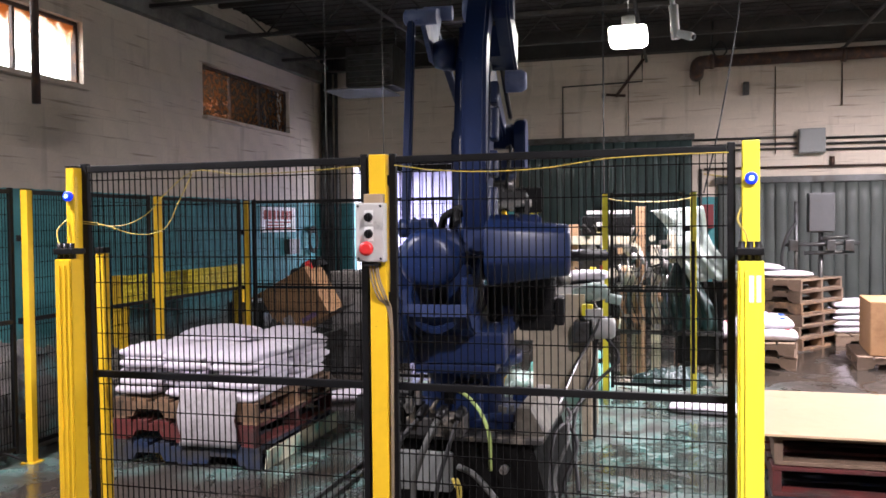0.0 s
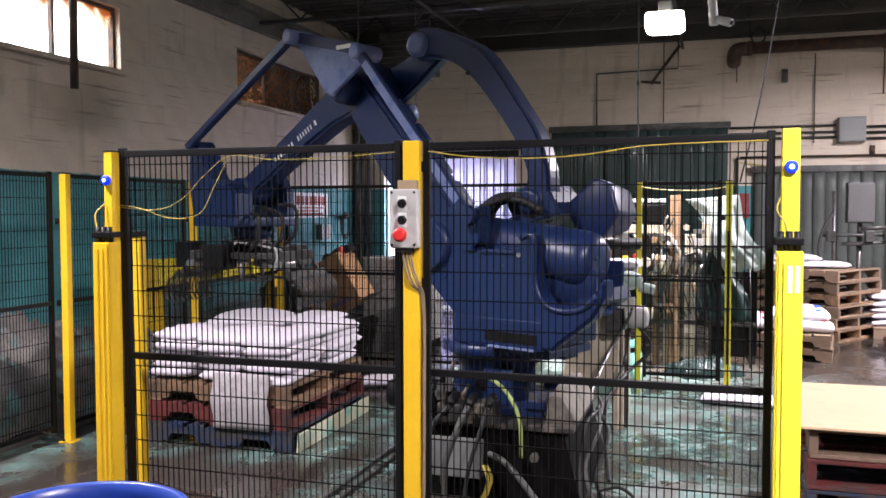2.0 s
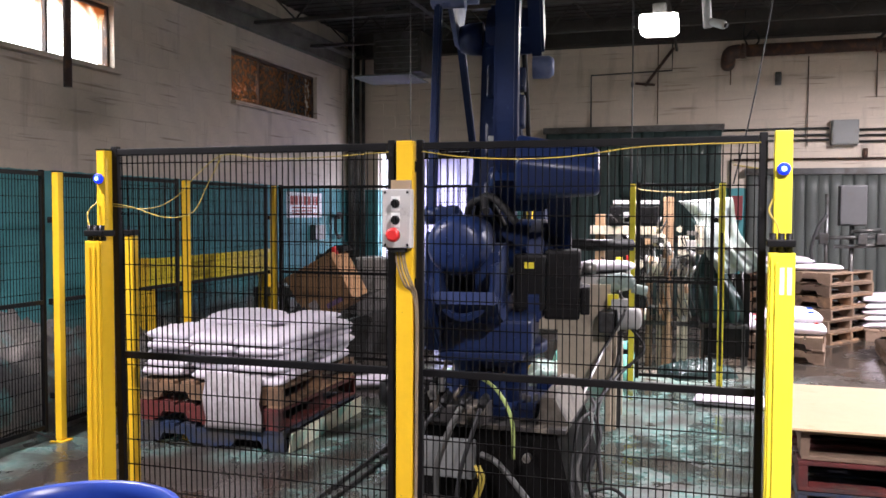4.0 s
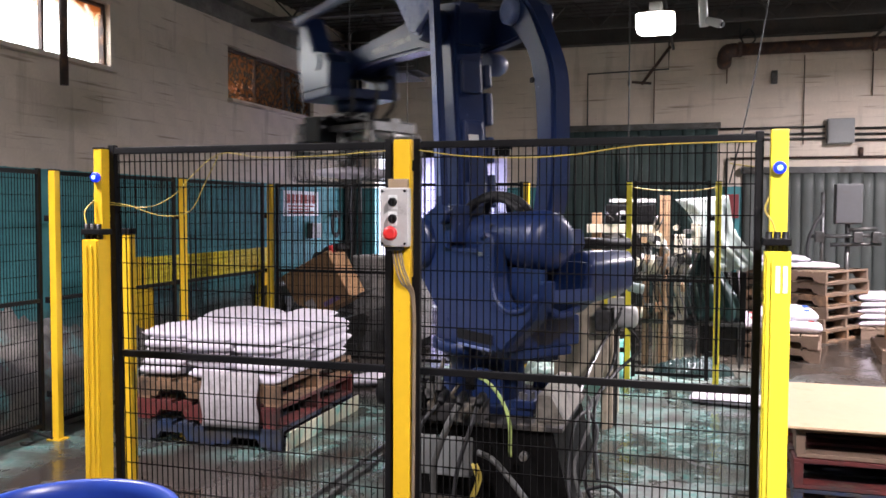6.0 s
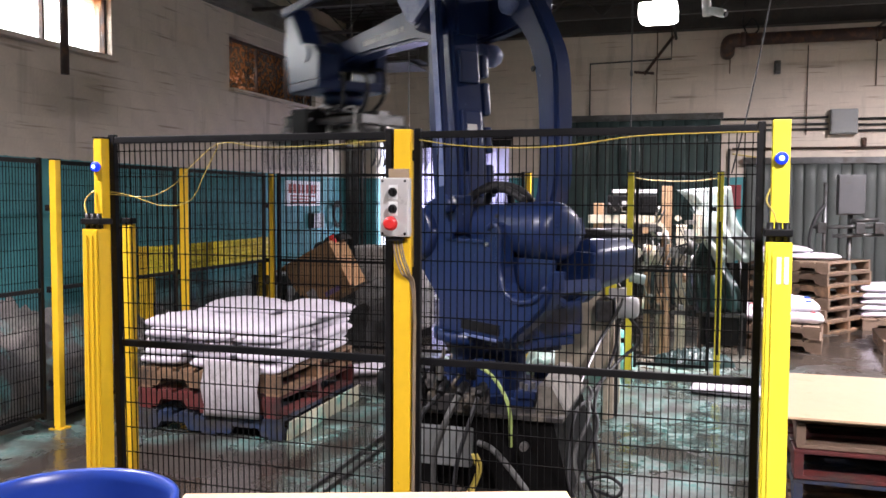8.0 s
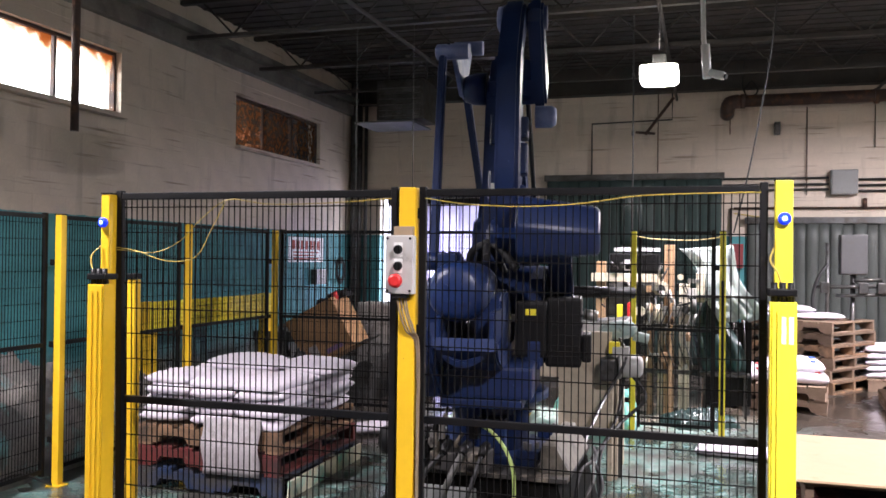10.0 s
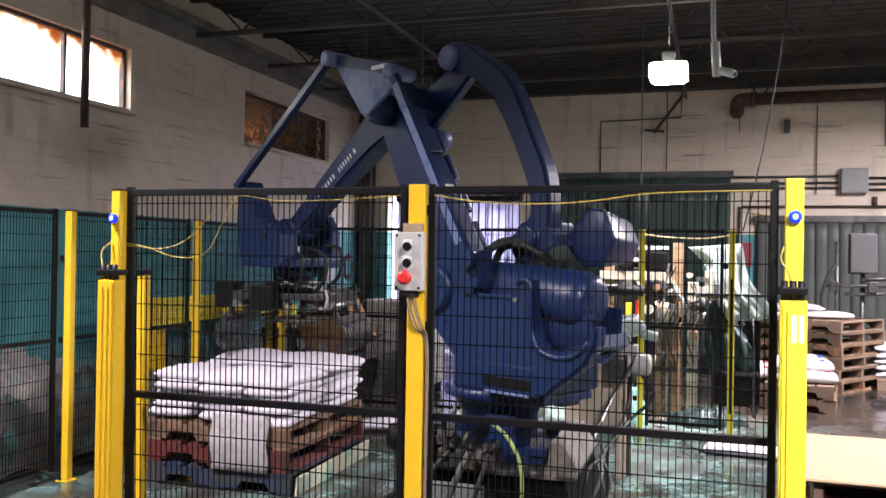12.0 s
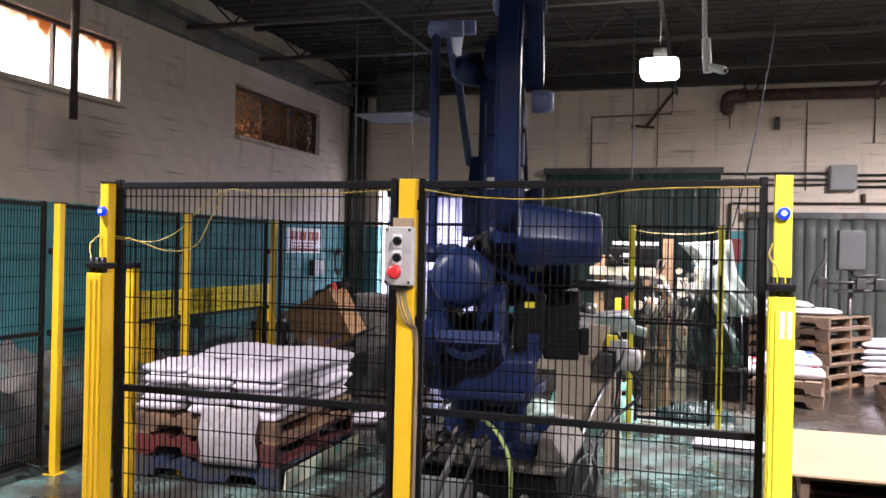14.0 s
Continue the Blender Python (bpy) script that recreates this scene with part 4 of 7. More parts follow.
for i, (wood, lab) in enumerate(((WOOD, "brown wooden pallet at the bottom of a stack"), (WOOD_BLUE, "blue painted wooden pallet in a stack"), (WOOD_RED, "red painted wooden pallet in a stack"), (WOOD_PALE, "pale wooden pallet under a cardboard sheet"))):
    pallet(pose(QX + 0.015 * (i % 2), QY + 0.01 * i, i * (PH + 0.002), 0, 0, (91.2, 89.2, 90.8, 90)[i]), 1.03, 1.18, wood, lab)
bm = bmesh.new()
add_box(bm, (-0.62, -0.53, 0.0), (0.62, 0.53, 0.012), None, 0.003)
solid("cardboard_sheet", bm, CARD_PALE, "pale tan fibreboard sheet on a pallet stack", "sheet", m=pose(QX, QY, 4 * (PH + 0.002) + 0.001))

# ---------------------------------------------------------------- foreground
t = thing("drum", pose(-1.60, 1.74, 0), "open blue plastic drum with a worn rim", "drum")
bm = bmesh.new()
prof = [(0.255, 0.0), (0.275, 0.02), (0.28, 0.22), (0.292, 0.24), (0.292, 0.26), (0.28, 0.28), (0.28, 0.46), (0.292, 0.48), (0.292, 0.50), (0.28, 0.52), (0.278, 0.66), (0.292, 0.67), (0.294, 0.695), (0.285, 0.70), (0.272, 0.695), (0.268, 0.66), (0.266, 0.03), (0.0, 0.025)]
rings = []
for r, z in prof:
    rings.append([bm.verts.new((max(r, 1e-4) * math.cos(k * math.tau / 48), max(r, 1e-4) * math.sin(k * math.tau / 48), z)) for k in range(48)])
for a, b in zip(rings, rings[1:]):
    for k in range(48):
        bm.faces.new((a[k], a[(k + 1) % 48], b[(k + 1) % 48], b[k])).smooth = True
bm.faces.new(list(reversed(rings[0])))
part("barrel", bm, DRUM_BLUE, t)
t = thing("carton", pose(-0.60, 1.42, 0, 0, 0, 19), "large brown cardboard carton with open flaps", "box")
box_part("body", (-0.45, -0.26, 0.0), (0.47, 0.30, 0.788), CARDBOARD, t, bevel=0.006)
box_part("flap", (-0.46, 0.02, 0.790), (0.48, 0.400, 0.796), CARD_PALE, t, "pale folded top flap", 0.002)
box_part("flap", (0.28, 0.06, 0.798), (0.49, 0.33, 0.803), CARDBOARD, t, "folded side flap", 0.002)

# ---------------------------------------------------------------- along the west wall
t = thing("guard_rail", pose(-4.76, 0, 0), "yellow steel guard rail with ribbed beams", "guard rail")
for y in (6.42, 8.55):
    box_part("post", (-0.05, y - 0.06, 0.0), (0.05, y + 0.06, 1.09), YELLOW, t, bevel=0.006)
for k in range(6):
    bm = bmesh.new()
    add_tube(bm, [(0.068, 6.36, 0.862 + 0.042 * k), (0.068, 8.62, 0.862 + 0.042 * k)], 0.018, 10)
    part("beam", bm, YELLOW_BRIGHT, t)
box_part("backing", (0.052, 6.36, 0.842), (0.060, 8.62, 1.09), YELLOW, t, bevel=0.002)


def heap(name, m, lx, ly, lz, seed, mat, label, category, rough=0.15):
    bm = bmesh.new()
    nx, ny = 40, 40
    g = []
    for i in range(nx + 1):
        u = 2 * i / nx - 1
        row = []
        for j in range(ny + 1):
            v = 2 * j / ny - 1
            f = max(0.0, 1 - abs(u) ** 6) ** 0.4 * max(0.0, 1 - abs(v) ** 6) ** 0.4
            f *= 0.82 + 0.35 * noise.noise((u * 2.5 + seed, v * 2.0, seed)) + rough * noise.noise((u * 8, v * 8, seed)) + 0.5 * rough * noise.noise((u * 17, v * 17, seed))
            row.append(bm.verts.new((u * lx / 2, v * ly / 2, max(0.0, lz * f))))
        g.append(row)
    for i in range(nx):
        for j in range(ny):
            bm.faces.new((g[i][j], g[i + 1][j], g[i + 1][j + 1], g[i][j + 1])).smooth = True
    bmesh.ops.recalc_face_normals(bm, faces=bm.faces)
    return solid(name, bm, mat, label, category, m=m)


heap("tarp", pose(-4.85, 4.1, 0.0), 1.25, 2.6, 0.70, 4.2, TARP, "heap under grey plastic dusted with teal powder", "tarp", 0.22)
heap("tarp", pose(-4.9, 6.5, 0.0), 0.9, 1.6, 0.5, 9.2, TARP, "low heap under dirty plastic by the wall", "tarp")

t = thing("floor_track", pose(-1.85, 4.4, 0), "low steel guide track on the floor dusted teal", "track")
for x in (-0.04, 0.04):
    box_part("rail", (x - 0.008, -0.85, 0.0), (x + 0.008, 0.72, 0.022), DARK_STEEL, t, bevel=0.003)
for k in range(4):
    box_part("tie", (-0.06, -0.7 + 0.42 * k, 0.0), (0.06, -0.66 + 0.42 * k, 0.006), DARK_STEEL, t, bevel=0.001)
MINT = material("mint_dusted_bag", (0.42, 0.52, 0.46), 0.7, vary=0.2, bump=0.6, bump_scale=14, spots=[((0.14, 0.40, 0.34), 3, 0.55, 0.1, 7)])
heap("spilt_bag", pose(-1.02, 7.10, 0.0, 0, 0, 12), 0.80, 0.50, 0.26, 6.3, MINT, "slumped pale bag covered with mint green powder", "bag", 0.25)
heap("spilt_bag", pose(-0.92, 7.72, 0.0, 0, 0, -8), 0.72, 0.46, 0.36, 1.9, material("teal_dusted_bag", (0.13, 0.40, 0.34), 0.8, vary=0.25, bump=0.6, bump_scale=18, spots=[((0.40, 0.50, 0.44), 5, 0.62, 0.08, 6)]), "slumped bag thick with teal powder", "bag", 0.3)
heap("spilt_bag", pose(-1.95, 7.0, 0.0, 0, 0, 20), 0.5, 0.34, 0.16, 2.7, MINT, "flat torn bag dusted with mint powder", "bag", 0.3)

# tipped carton on a dark bin behind the far fence
t = thing("scrap_bin", pose(-3.62, 8.25, 0, 0, 0, 3), "dark grimy steel scrap bin", "bin")
bm = bmesh.new()
add_plate(bm, [(-0.62, 0.0), (0.34, 0.0), (0.42, 0.44), (0.36, 0.47), (-0.30, 0.27), (-0.70, 0.42), (-0.72, 0.40)], -0.40, 0.42, 0.01)
part("tub", bm, DARK_STEEL, t)
for x in (-0.5, 0.25):
    box_part("foot", (x - 0.05, -0.415, 0.02), (x + 0.05, -0.402, 0.16), DARK_STEEL, t)
t = thing("carton", pose(-3.93, 8.02, 0.325, 0, -29, 3), "battered brown carton tipped over in a bin", "box")
bm = bmesh.new()
add_box(bm, (0.0, -0.05, 0.0), (0.58, 0.45, 0.56), None, 0.010)
part("body", bm, CARDBOARD, t)
box_part("label_sticker", (0.10, -0.0535, 0.06), (0.20, -0.0505, 0.20), PAPER, t, "pale torn label", 0)
box_part("print", (0.28, -0.0535, 0.05), (0.47, -0.0505, 0.10), material("purple_print", (0.20, 0.12, 0.26), 0.7, vary=0.3), t, "faded purple print", 0)
box_part("flap", (-0.14, -0.05, 0.552), (-0.003, 0.45, 0.558), CARDBOARD, t)
# dark steel colour stands for the shadow on this cardboard flap
box_part("flap", (0.583, -0.05, -0.002), (0.72, 0.45, 0.004), DARK_STEEL, t, "folded flap coloured dark as if in shadow")
bm = bmesh.new()
add_tube(bm, [(0, 0, 0), (0, 0, 0.05), (0, 0, 0.085)], [0.035, 0.035, 0.03], 14)
solid("can", bm, RED_PLASTIC, "small red can on the tipped carton", "can", m=pose(-3.70, 8.15, 1.06, 0, -20, 0))
heap("rag", pose(-3.78, 8.32, 1.02, 0, -26, 0), 0.36, 0.26, 0.11, 2.5, BLACK_RUBBER, "crumpled black rag on the tipped carton", "rag")
# grey cabinet beside the bin
CAB = material("scuffed_grey_cabinet", (0.50, 0.48, 0.47), 0.55, vary=0.2, bump=0.2, spots=[((0.14, 0.13, 0.12), 6, 0.6, 0.1, 6), (GRIME, 17, 0.66, 0.05, 5)])
t = thing("floor_cabinet", pose(-3.28, 8.72, 0), "scuffed grey steel cabinet beside a scrap bin", "cabinet")
box_part("body", (-0.42, 0.0, 0.10), (0.40, 0.35, 0.98), CAB, t, bevel=0.008)
box_part("top", (-0.43, -0.01, 0.982), (0.41, 0.36, 1.005), WHITE_PLASTIC, t, "pale worn top")
for x in (-0.01, 0.02):
    box_part("door", (-0.41 if x < 0 else 0.0, -0.014, 0.13), (-0.005 if x < 0 else 0.39, -0.001, 0.97), CAB, t, bevel=0.004)
box_part("plinth", (-0.40, 0.02, 0.0), (0.38, 0.33, 0.099), BLACK_PAINT, t)
cable("cable", [(-3.10, 8.68, 1.012), (-3.09, 8.66, 0.9), (-3.02, 8.65, 0.72), (-2.97, 8.65, 0.68), (-2.93, 8.64, 0.4), (-2.90, 8.6, 0.0)], 0.011, BLACK_RUBBER, "thick black hose hanging to the floor")
# dark low machinery between the guard rail and the cell
t = thing("roller_table", pose(-4.35, 8.9, 0), "dark grimy roller table by the guard rail", "conveyor")
for y in (-0.35, 0.35):
    box_part("side_beam", (-0.55, y - 0.02, 0.55), (0.55, y + 0.02, 0.66), DARK_STEEL, t)
for i in range(9):
    tube_part("roller", [(-0.5 + 0.125 * i, -0.325, 0.62), (-0.5 + 0.125 * i, 0.325, 0.62)], 0.035, STEEL, t, sides=10)
for x in (-0.5, 0.5):
    for y in (-0.35, 0.35):
        box_part("leg", (x - 0.03, y - 0.022, 0.0), (x + 0.03, y + 0.018, 0.549), DARK_STEEL, t)
for k in range(6):
    heap("scrap", pose(-4.4 + 0.28 * (k % 3) + random.uniform(-0.05, 0.05), 7.75 + 0.5 * (k // 3), 0.0, 0, 0, 40 * k), 0.3, 0.24, random.uniform(0.25, 0.55), k + 0.4, BLACK_RUBBER, "dark dusty scrap lying by the guard rail", "scrap")

# ---------------------------------------------------------------- the walls' fittings
t = thing("warning_sign", pose(XL + 0.004, 11.16, 1.61), "faded white warning sign with red lettering", "sign")
box_part("board", (0.0, -0.56, -0.18), (0.008, 0.56, 0.18), WHITE_PLASTIC, t, bevel=0.002)
RED_FADED = material("faded_red", (0.42, 0.10, 0.08), 0.7, vary=0.2)
for k in range(7):
    box_part("lettering", (0.0085, -0.46 + 0.135 * k, 0.0), (0.0105, -0.36 + 0.135 * k, 0.13), RED_FADED, t, bevel=0)
for k in range(3):
    box_part("lettering", (0.0085, -0.42, -0.05 - 0.045 * k), (0.0105, 0.40 - 0.15 * (k % 2), -0.028 - 0.045 * k), RED_FADED, t, bevel=0)
t = thing("wall_box", pose(XL + 0.004, 11.5, 1.22), "small dark electrical box on the wall", "electrical box")
box_part("body", (0.0, -0.17, -0.12), (0.1, 0.17, 0.1), DARK_STEEL, t)
t = thing("hose_reel", pose(XL + 0.09, 12.2, 1.3), "coiled black hose on a wall hook", "hose")
bm = bmesh.new()
for r in (0.12, 0.14, 0.16):
    add_tube(bm, [(0.01 * (r * 50 % 2), r * math.cos(a * math.tau / 24), 1.3 * r * math.sin(a * math.tau / 24)) for a in range(25)], 0.013, 7, False)
part("coil", bm, BLACK_RUBBER, t)
box_part("hook", (-0.086, -0.02, 0.10), (0.03, 0.02, 0.14), DARK_STEEL, t)
t = thing("cabinet", pose(2.0 - 0.17, YB - 0.14, 2.62), "grey electrical enclosure on the end wall", "electrical box")
box_part("body", (-0.17, 0.0, -0.17), (0.17, 0.135, 0.17), GREY_DIM, t, bevel=0.008)
box_part("door", (-0.155, -0.012, -0.155), (0.155, -0.001, 0.155), GREY_DIM, t, bevel=0.004)


def wall_pipe(points, r, mat, label, name="pipe"):
    bm = bmesh.new()
    add_tube(bm, points, r, 10)
    return solid(name, bm, mat, label, "pipe", "wall pipes")


yb = YB - 0.04
for z, x0, x1 in ((2.69, 0.25, 1.64), (2.60, 0.25, 1.64), (2.66, 2.02, 6.4), (2.58, 2.02, 6.4), (2.50, 2.02, 6.4), (2.53, 0.3, 1.64), (2.27, 0.4, 6.4)):
    wall_pipe([(x0, yb, z), (x1, yb, z)], 0.016, DARK_STEEL if z > 2.3 else PIPE_RUST, "thin conduit along the end wall", "conduit")
wall_pipe([(0.36, yb, 2.27), (0.36, yb, 0.9)], 0.016, DARK_STEEL, "thin conduit dropping down the end wall", "conduit")
wall_pipe([(2.1, yb, 2.27), (2.1, yb, 2.4)], 0.03, PIPE_RUST, "short capped pipe stub on the end wall")
bm = bmesh.new()
add_tube(bm, [(6.4, YB - 0.25, 3.78), (0.45, YB - 0.25, 3.76)], 0.085, 16)
add_tube(bm, smooth_path([(0.46, YB - 0.25, 3.76), (0.33, YB - 0.25, 3.74), (0.30, YB - 0.20, 3.66), (0.30, YB - 0.02, 3.62)], 5), 0.098, 16)
for x in (0.5, 2.2, 3.9):
    add_tube(bm, [(x - 0.03, YB - 0.25, 3.76), (x + 0.03, YB - 0.25, 3.76)], 0.105, 16)
solid("duct_pipe", bm, PIPE_RUST, "thick dark rusty pipe high on the end wall", "pipe")
wall_pipe([(-1.62, yb, 2.78), (-1.62, yb, 3.545), (-0.46, yb, 3.57), (-0.46, yb, 3.95)], 0.013, DARK_STEEL, "thin bent pipe on the end wall")
wall_pipe([(-0.44, yb - 0.02, 3.89), (-0.84, yb - 0.02, 3.36)], 0.022, PIPE_RUST, "slanted dark brace on the end wall", "brace")
wall_pipe([(-0.98, yb - 0.02, 3.40), (-0.70, yb - 0.02, 3.37)], 0.02, PIPE_RUST, "short dark bracket on the end wall", "brace")
for x, z0, z1 in ((0.34, 3.33, 3.6), (1.36, 2.45, 3.68), (2.22, 3.10, 3.68), (-0.66, 2.80, 3.95)):
    wall_pipe([(x, yb, z0), (x, yb, z1)], 0.008, PIPE_RUST, "thin vertical conduit on the end wall", "conduit")
bm = bmesh.new()
add_box(bm, (0.93, YB - 0.10, 3.30), (1.01, YB - 0.002, 3.48), None, 0.008)
solid("horn", bm, DARK_STEEL, "small dark horn on the end wall", "horn")
for x in (-5.46, -5.35, -5.24):
    wall_pipe([(x, YB - 0.09, 0.0), (x, YB - 0.09, CEIL - 0.02)], 0.045 if x < -5.3 else 0.03, DARK_STEEL, "dark vertical pipe in the corner")
# pipe hanging by the window, and wires from the roof
bm = bmesh.new()
add_tube(bm, [(-4.98, 5.70, 2.53), (-4.98, 5.70, CEIL - 0.02)], 0.034, 12)
solid("hanging_pipe", bm, PIPE_RUST, "dark open-ended pipe hanging from the roof", "pipe")
for x, y in ((-3.44, 8.0), (-2.82, 8.0)):
    bm = bmesh.new()
    add_tube(bm, [(x, y, CEIL - 0.05), (x + 0.01, y, 2.2), (x + 0.04, y - 0.05, 1.0)], 0.006, 6)
    solid("hanging_cable", bm, DARK_STEEL, "thin pale cable hanging from the roof", "cable", "hanging cables")
bm = bmesh.new()
add_tube(bm, [(-0.775, 9.7, CEIL - 0.02), (-0.77, 9.7, 1.2)], 0.009, 8)
for z in (2.95, 3.6):
    add_tube(bm, [(-0.774, 9.7, z - 0.03), (-0.774, 9.7, z + 0.03)], 0.016, 8)
solid("drop_pipe", bm, GREY_DARK, "thin grey conduit dropping from the roof", "pipe")
t = thing("camera_drop", pose(0.055, 7.0, 0), "small white camera on a hanging white pole", "camera")
tube_part("pole", [(-0.085, 0, CEIL - 0.02), (-0.06, 0, 3.3), (-0.03, 0, 3.06)], 0.02, WHITE_PLASTIC, t)
tube_part("sleeve", [(-0.048, 0, 3.25), (-0.03, 0, 2.98)], 0.036, WHITE_PLASTIC, t)
tube_part("body", [(-0.01, -0.02, 3.02), (0.075, -0.06, 2.985), (0.10, -0.07, 2.975)], [0.03, 0.036, 0.03], WHITE_PLASTIC, t)
tube_part("lens", [(0.10, -0.07, 2.975), (0.115, -0.078, 2.969)], 0.02, BLACK_PAINT, t)
cable("cable", [(0.52, YB - 0.2, CEIL - 0.03), (0.50, YB - 0.2, 3.95), (0.62, YB - 0.2, 4.05), (0.70, YB - 0.2, 3.9), (0.58, YB - 0.2, 3.82), (0.50, YB - 0.2, 3.95)], 0.012, BLACK_RUBBER, "looped black cable near the roof")

# unit heater under the roof
t = thing("unit_heater", pose(-3.95, 11.0, 0), "dark unit heater hung under the roof", "heater")
bm = bmesh.new()
add_box(bm, (-0.34, -0.3, 3.38), (0.34, 0.3, 3.92), None, 0.015)
part("housing", bm, DARK_STEEL, t)
for k in range(6):
    box_part("louvre", (-0.29, -0.345, 3.43 + 0.075 * k), (0.29, -0.305, 3.445 + 0.075 * k), DARK_STEEL, t, bevel=0.002)
box_part("drip_tray", (-0.62, -0.42, 3.33), (0.22, 0.40, 3.35), GREY_DIM, t, "pale sheet metal drip tray", 0.004)
for x in (-0.28, 0.28):
    tube_part("hanger", [(x, 0, 3.92), (x, 0, CEIL - 0.03)], 0.012, DARK_STEEL, t)

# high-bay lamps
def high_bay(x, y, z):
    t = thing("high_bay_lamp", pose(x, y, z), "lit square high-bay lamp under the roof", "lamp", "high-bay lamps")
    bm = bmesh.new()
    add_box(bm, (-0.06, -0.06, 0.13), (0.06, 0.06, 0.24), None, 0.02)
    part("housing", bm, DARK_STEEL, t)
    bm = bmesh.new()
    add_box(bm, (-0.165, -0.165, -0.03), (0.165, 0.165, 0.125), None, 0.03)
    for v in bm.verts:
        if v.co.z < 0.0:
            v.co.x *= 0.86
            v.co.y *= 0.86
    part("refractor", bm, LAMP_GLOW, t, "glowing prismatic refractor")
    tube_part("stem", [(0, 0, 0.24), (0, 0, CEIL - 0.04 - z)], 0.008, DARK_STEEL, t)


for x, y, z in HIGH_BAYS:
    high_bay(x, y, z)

# ---------------------------------------------------------------- bag line beyond the robot
t = thing("infeed_conveyor", pose(0, 0, 0), "worn beige roller conveyor feeding the robot", "conveyor")
CZ = 0.83
for y in (5.86, 6.36):
    box_part("side_rail", (-1.75, y - 0.025, CZ - 0.14), (-0.56, y + 0.025, CZ - 0.03), MACHINE_BEIGE, t, "beige side rail")
for i in range(11):
    tube_part("roller", [(-1.70 + 0.11 * i, 5.89, CZ - 0.08), (-1.70 + 0.11 * i, 6.33, CZ - 0.08)], 0.035, STEEL, t, sides=12)
for x in (-1.7, -0.575):
    for y in (5.88, 6.34):
        box_part("leg", (x - 0.03, y - 0.03, 0.0), (x + 0.03, y + 0.03, CZ - 0.141), MACHINE_BEIGE, t, "beige square leg")
for y in (5.885,):
    box_part("guard", (-0.95, y - 0.075, 0.32), (-0.585, y - 0.055, 1.02), MACHINE_BEIGE, t, "beige sheet guard")
tube_part("drum_roller", [(-0.93, 5.80, 1.29), (-0.46, 6.05, 1.285)], 0.042, BLACK_PAINT, t, "black drum roller")
t = thing("feed_table", pose(0, 0, 0), "grey feed table bringing bags to the robot", "conveyor")
bm = bmesh.new()
add_plate(bm, [(-1.02, 0.93), (-0.52, 0.975), (-0.52, 1.075), (-1.02, 1.03)], 6.20, 6.66, 0.006)
part("bed", bm, GREY_BOX, t)
bm = bmesh.new()
add_plate(bm, [(-1.01, 1.034), (-0.53, 1.078), (-0.53, 1.081), (-1.01, 1.037)], 6.23, 6.63)
part("belt", bm, BLACK_RUBBER, t)
for x in (-0.88, -0.62):
    for y in (6.23, 6.63):
        box_part("leg", (x - 0.018, y - 0.018, 0.0), (x + 0.018, y + 0.018, 0.955), DARK_STEEL, t)
# gearmotor on the conveyor's end
t = thing("gearmotor", pose(-0.52, 5.80, 0.80), "dusty grey gearmotor on the conveyor", "motor")
tube_part("housing", [(0.0, -0.06, 0), (0.12, -0.03, 0.0), (0.14, -0.025, 0)], [0.078, 0.078, 0.06], GREY_BOX, t, sides=18)
tube_part("flange", [(-0.02, -0.065, 0), (0.0, -0.06, 0)], 0.088, GREY_BOX, t, sides=18)
box_part("terminal_box", (-0.05, -0.1, 0.06), (0.06, 0.0, 0.13), GREY_BOX, t)
box_part("gearbox", (-0.13, -0.14, -0.10), (-0.021, 0.03, 0.05), DARK_STEEL, t, bevel=0.015)
box_part("bracket", (-0.09, 0.0, -0.80), (-0.055, 0.035, -0.101), MACHINE_BEIGE, t)
t = thing("junction_box", pose(-0.56, 5.74, 0.92), "small yellow junction box with trailing cables", "electrical box")
box_part("body", (-0.035, -0.03, -0.04), (0.035, 0.03, 0.04), YELLOW_BRIGHT, t, bevel=0.004)
tube_part("bracket", [(0, 0.03, -0.04), (0, 0.06, -0.12)], 0.012, DARK_STEEL, t)
for k, pts in enumerate(([(-0.53, 5.78, 0.98), (-0.48, 5.7, 0.85), (-0.60, 5.45, 0.6), (-0.66, 5.0, 0.42)], [(-0.5, 5.78, 0.72), (-0.52, 5.6, 0.5), (-0.58, 5.1, 0.3), (-0.50, 4.6, 0.02)], [(-0.45, 5.75, 0.75), (-0.35, 5.7, 0.6), (-0.5, 5.5, 0.45), (-0.60, 4.9, 0.35)])):
    cable("cable", pts, 0.012, BLACK_RUBBER if k else DARK_STEEL, "dusty hose running from the conveyor to the robot base")
# bagging machine: frame, hoppers and cylinders
CREAM = material("cream_machine_paint", (0.66, 0.60, 0.46), 0.45, vary=0.15, spots=[((0.25, 0.2, 0.15), 8, 0.62, 0.1, 5), (TEAL_DUST, 13, 0.7, 0.05, 5)])
DUSTY_TEAL = material("teal_dusted_casting", (0.30, 0.40, 0.36), 0.6, vary=0.3, bump=0.3, spots=[((0.55, 0.56, 0.50), 9, 0.58, 0.08, 5), (GRIME, 12, 0.64, 0.06, 5)])
RED_DULL = material("dull_red_paint", (0.20, 0.03, 0.035), 0.5, vary=0.2)
t = thing("bagging_machine", pose(0, 8.45, 0), "beige bag closing machine with a dusty frame", "machine")
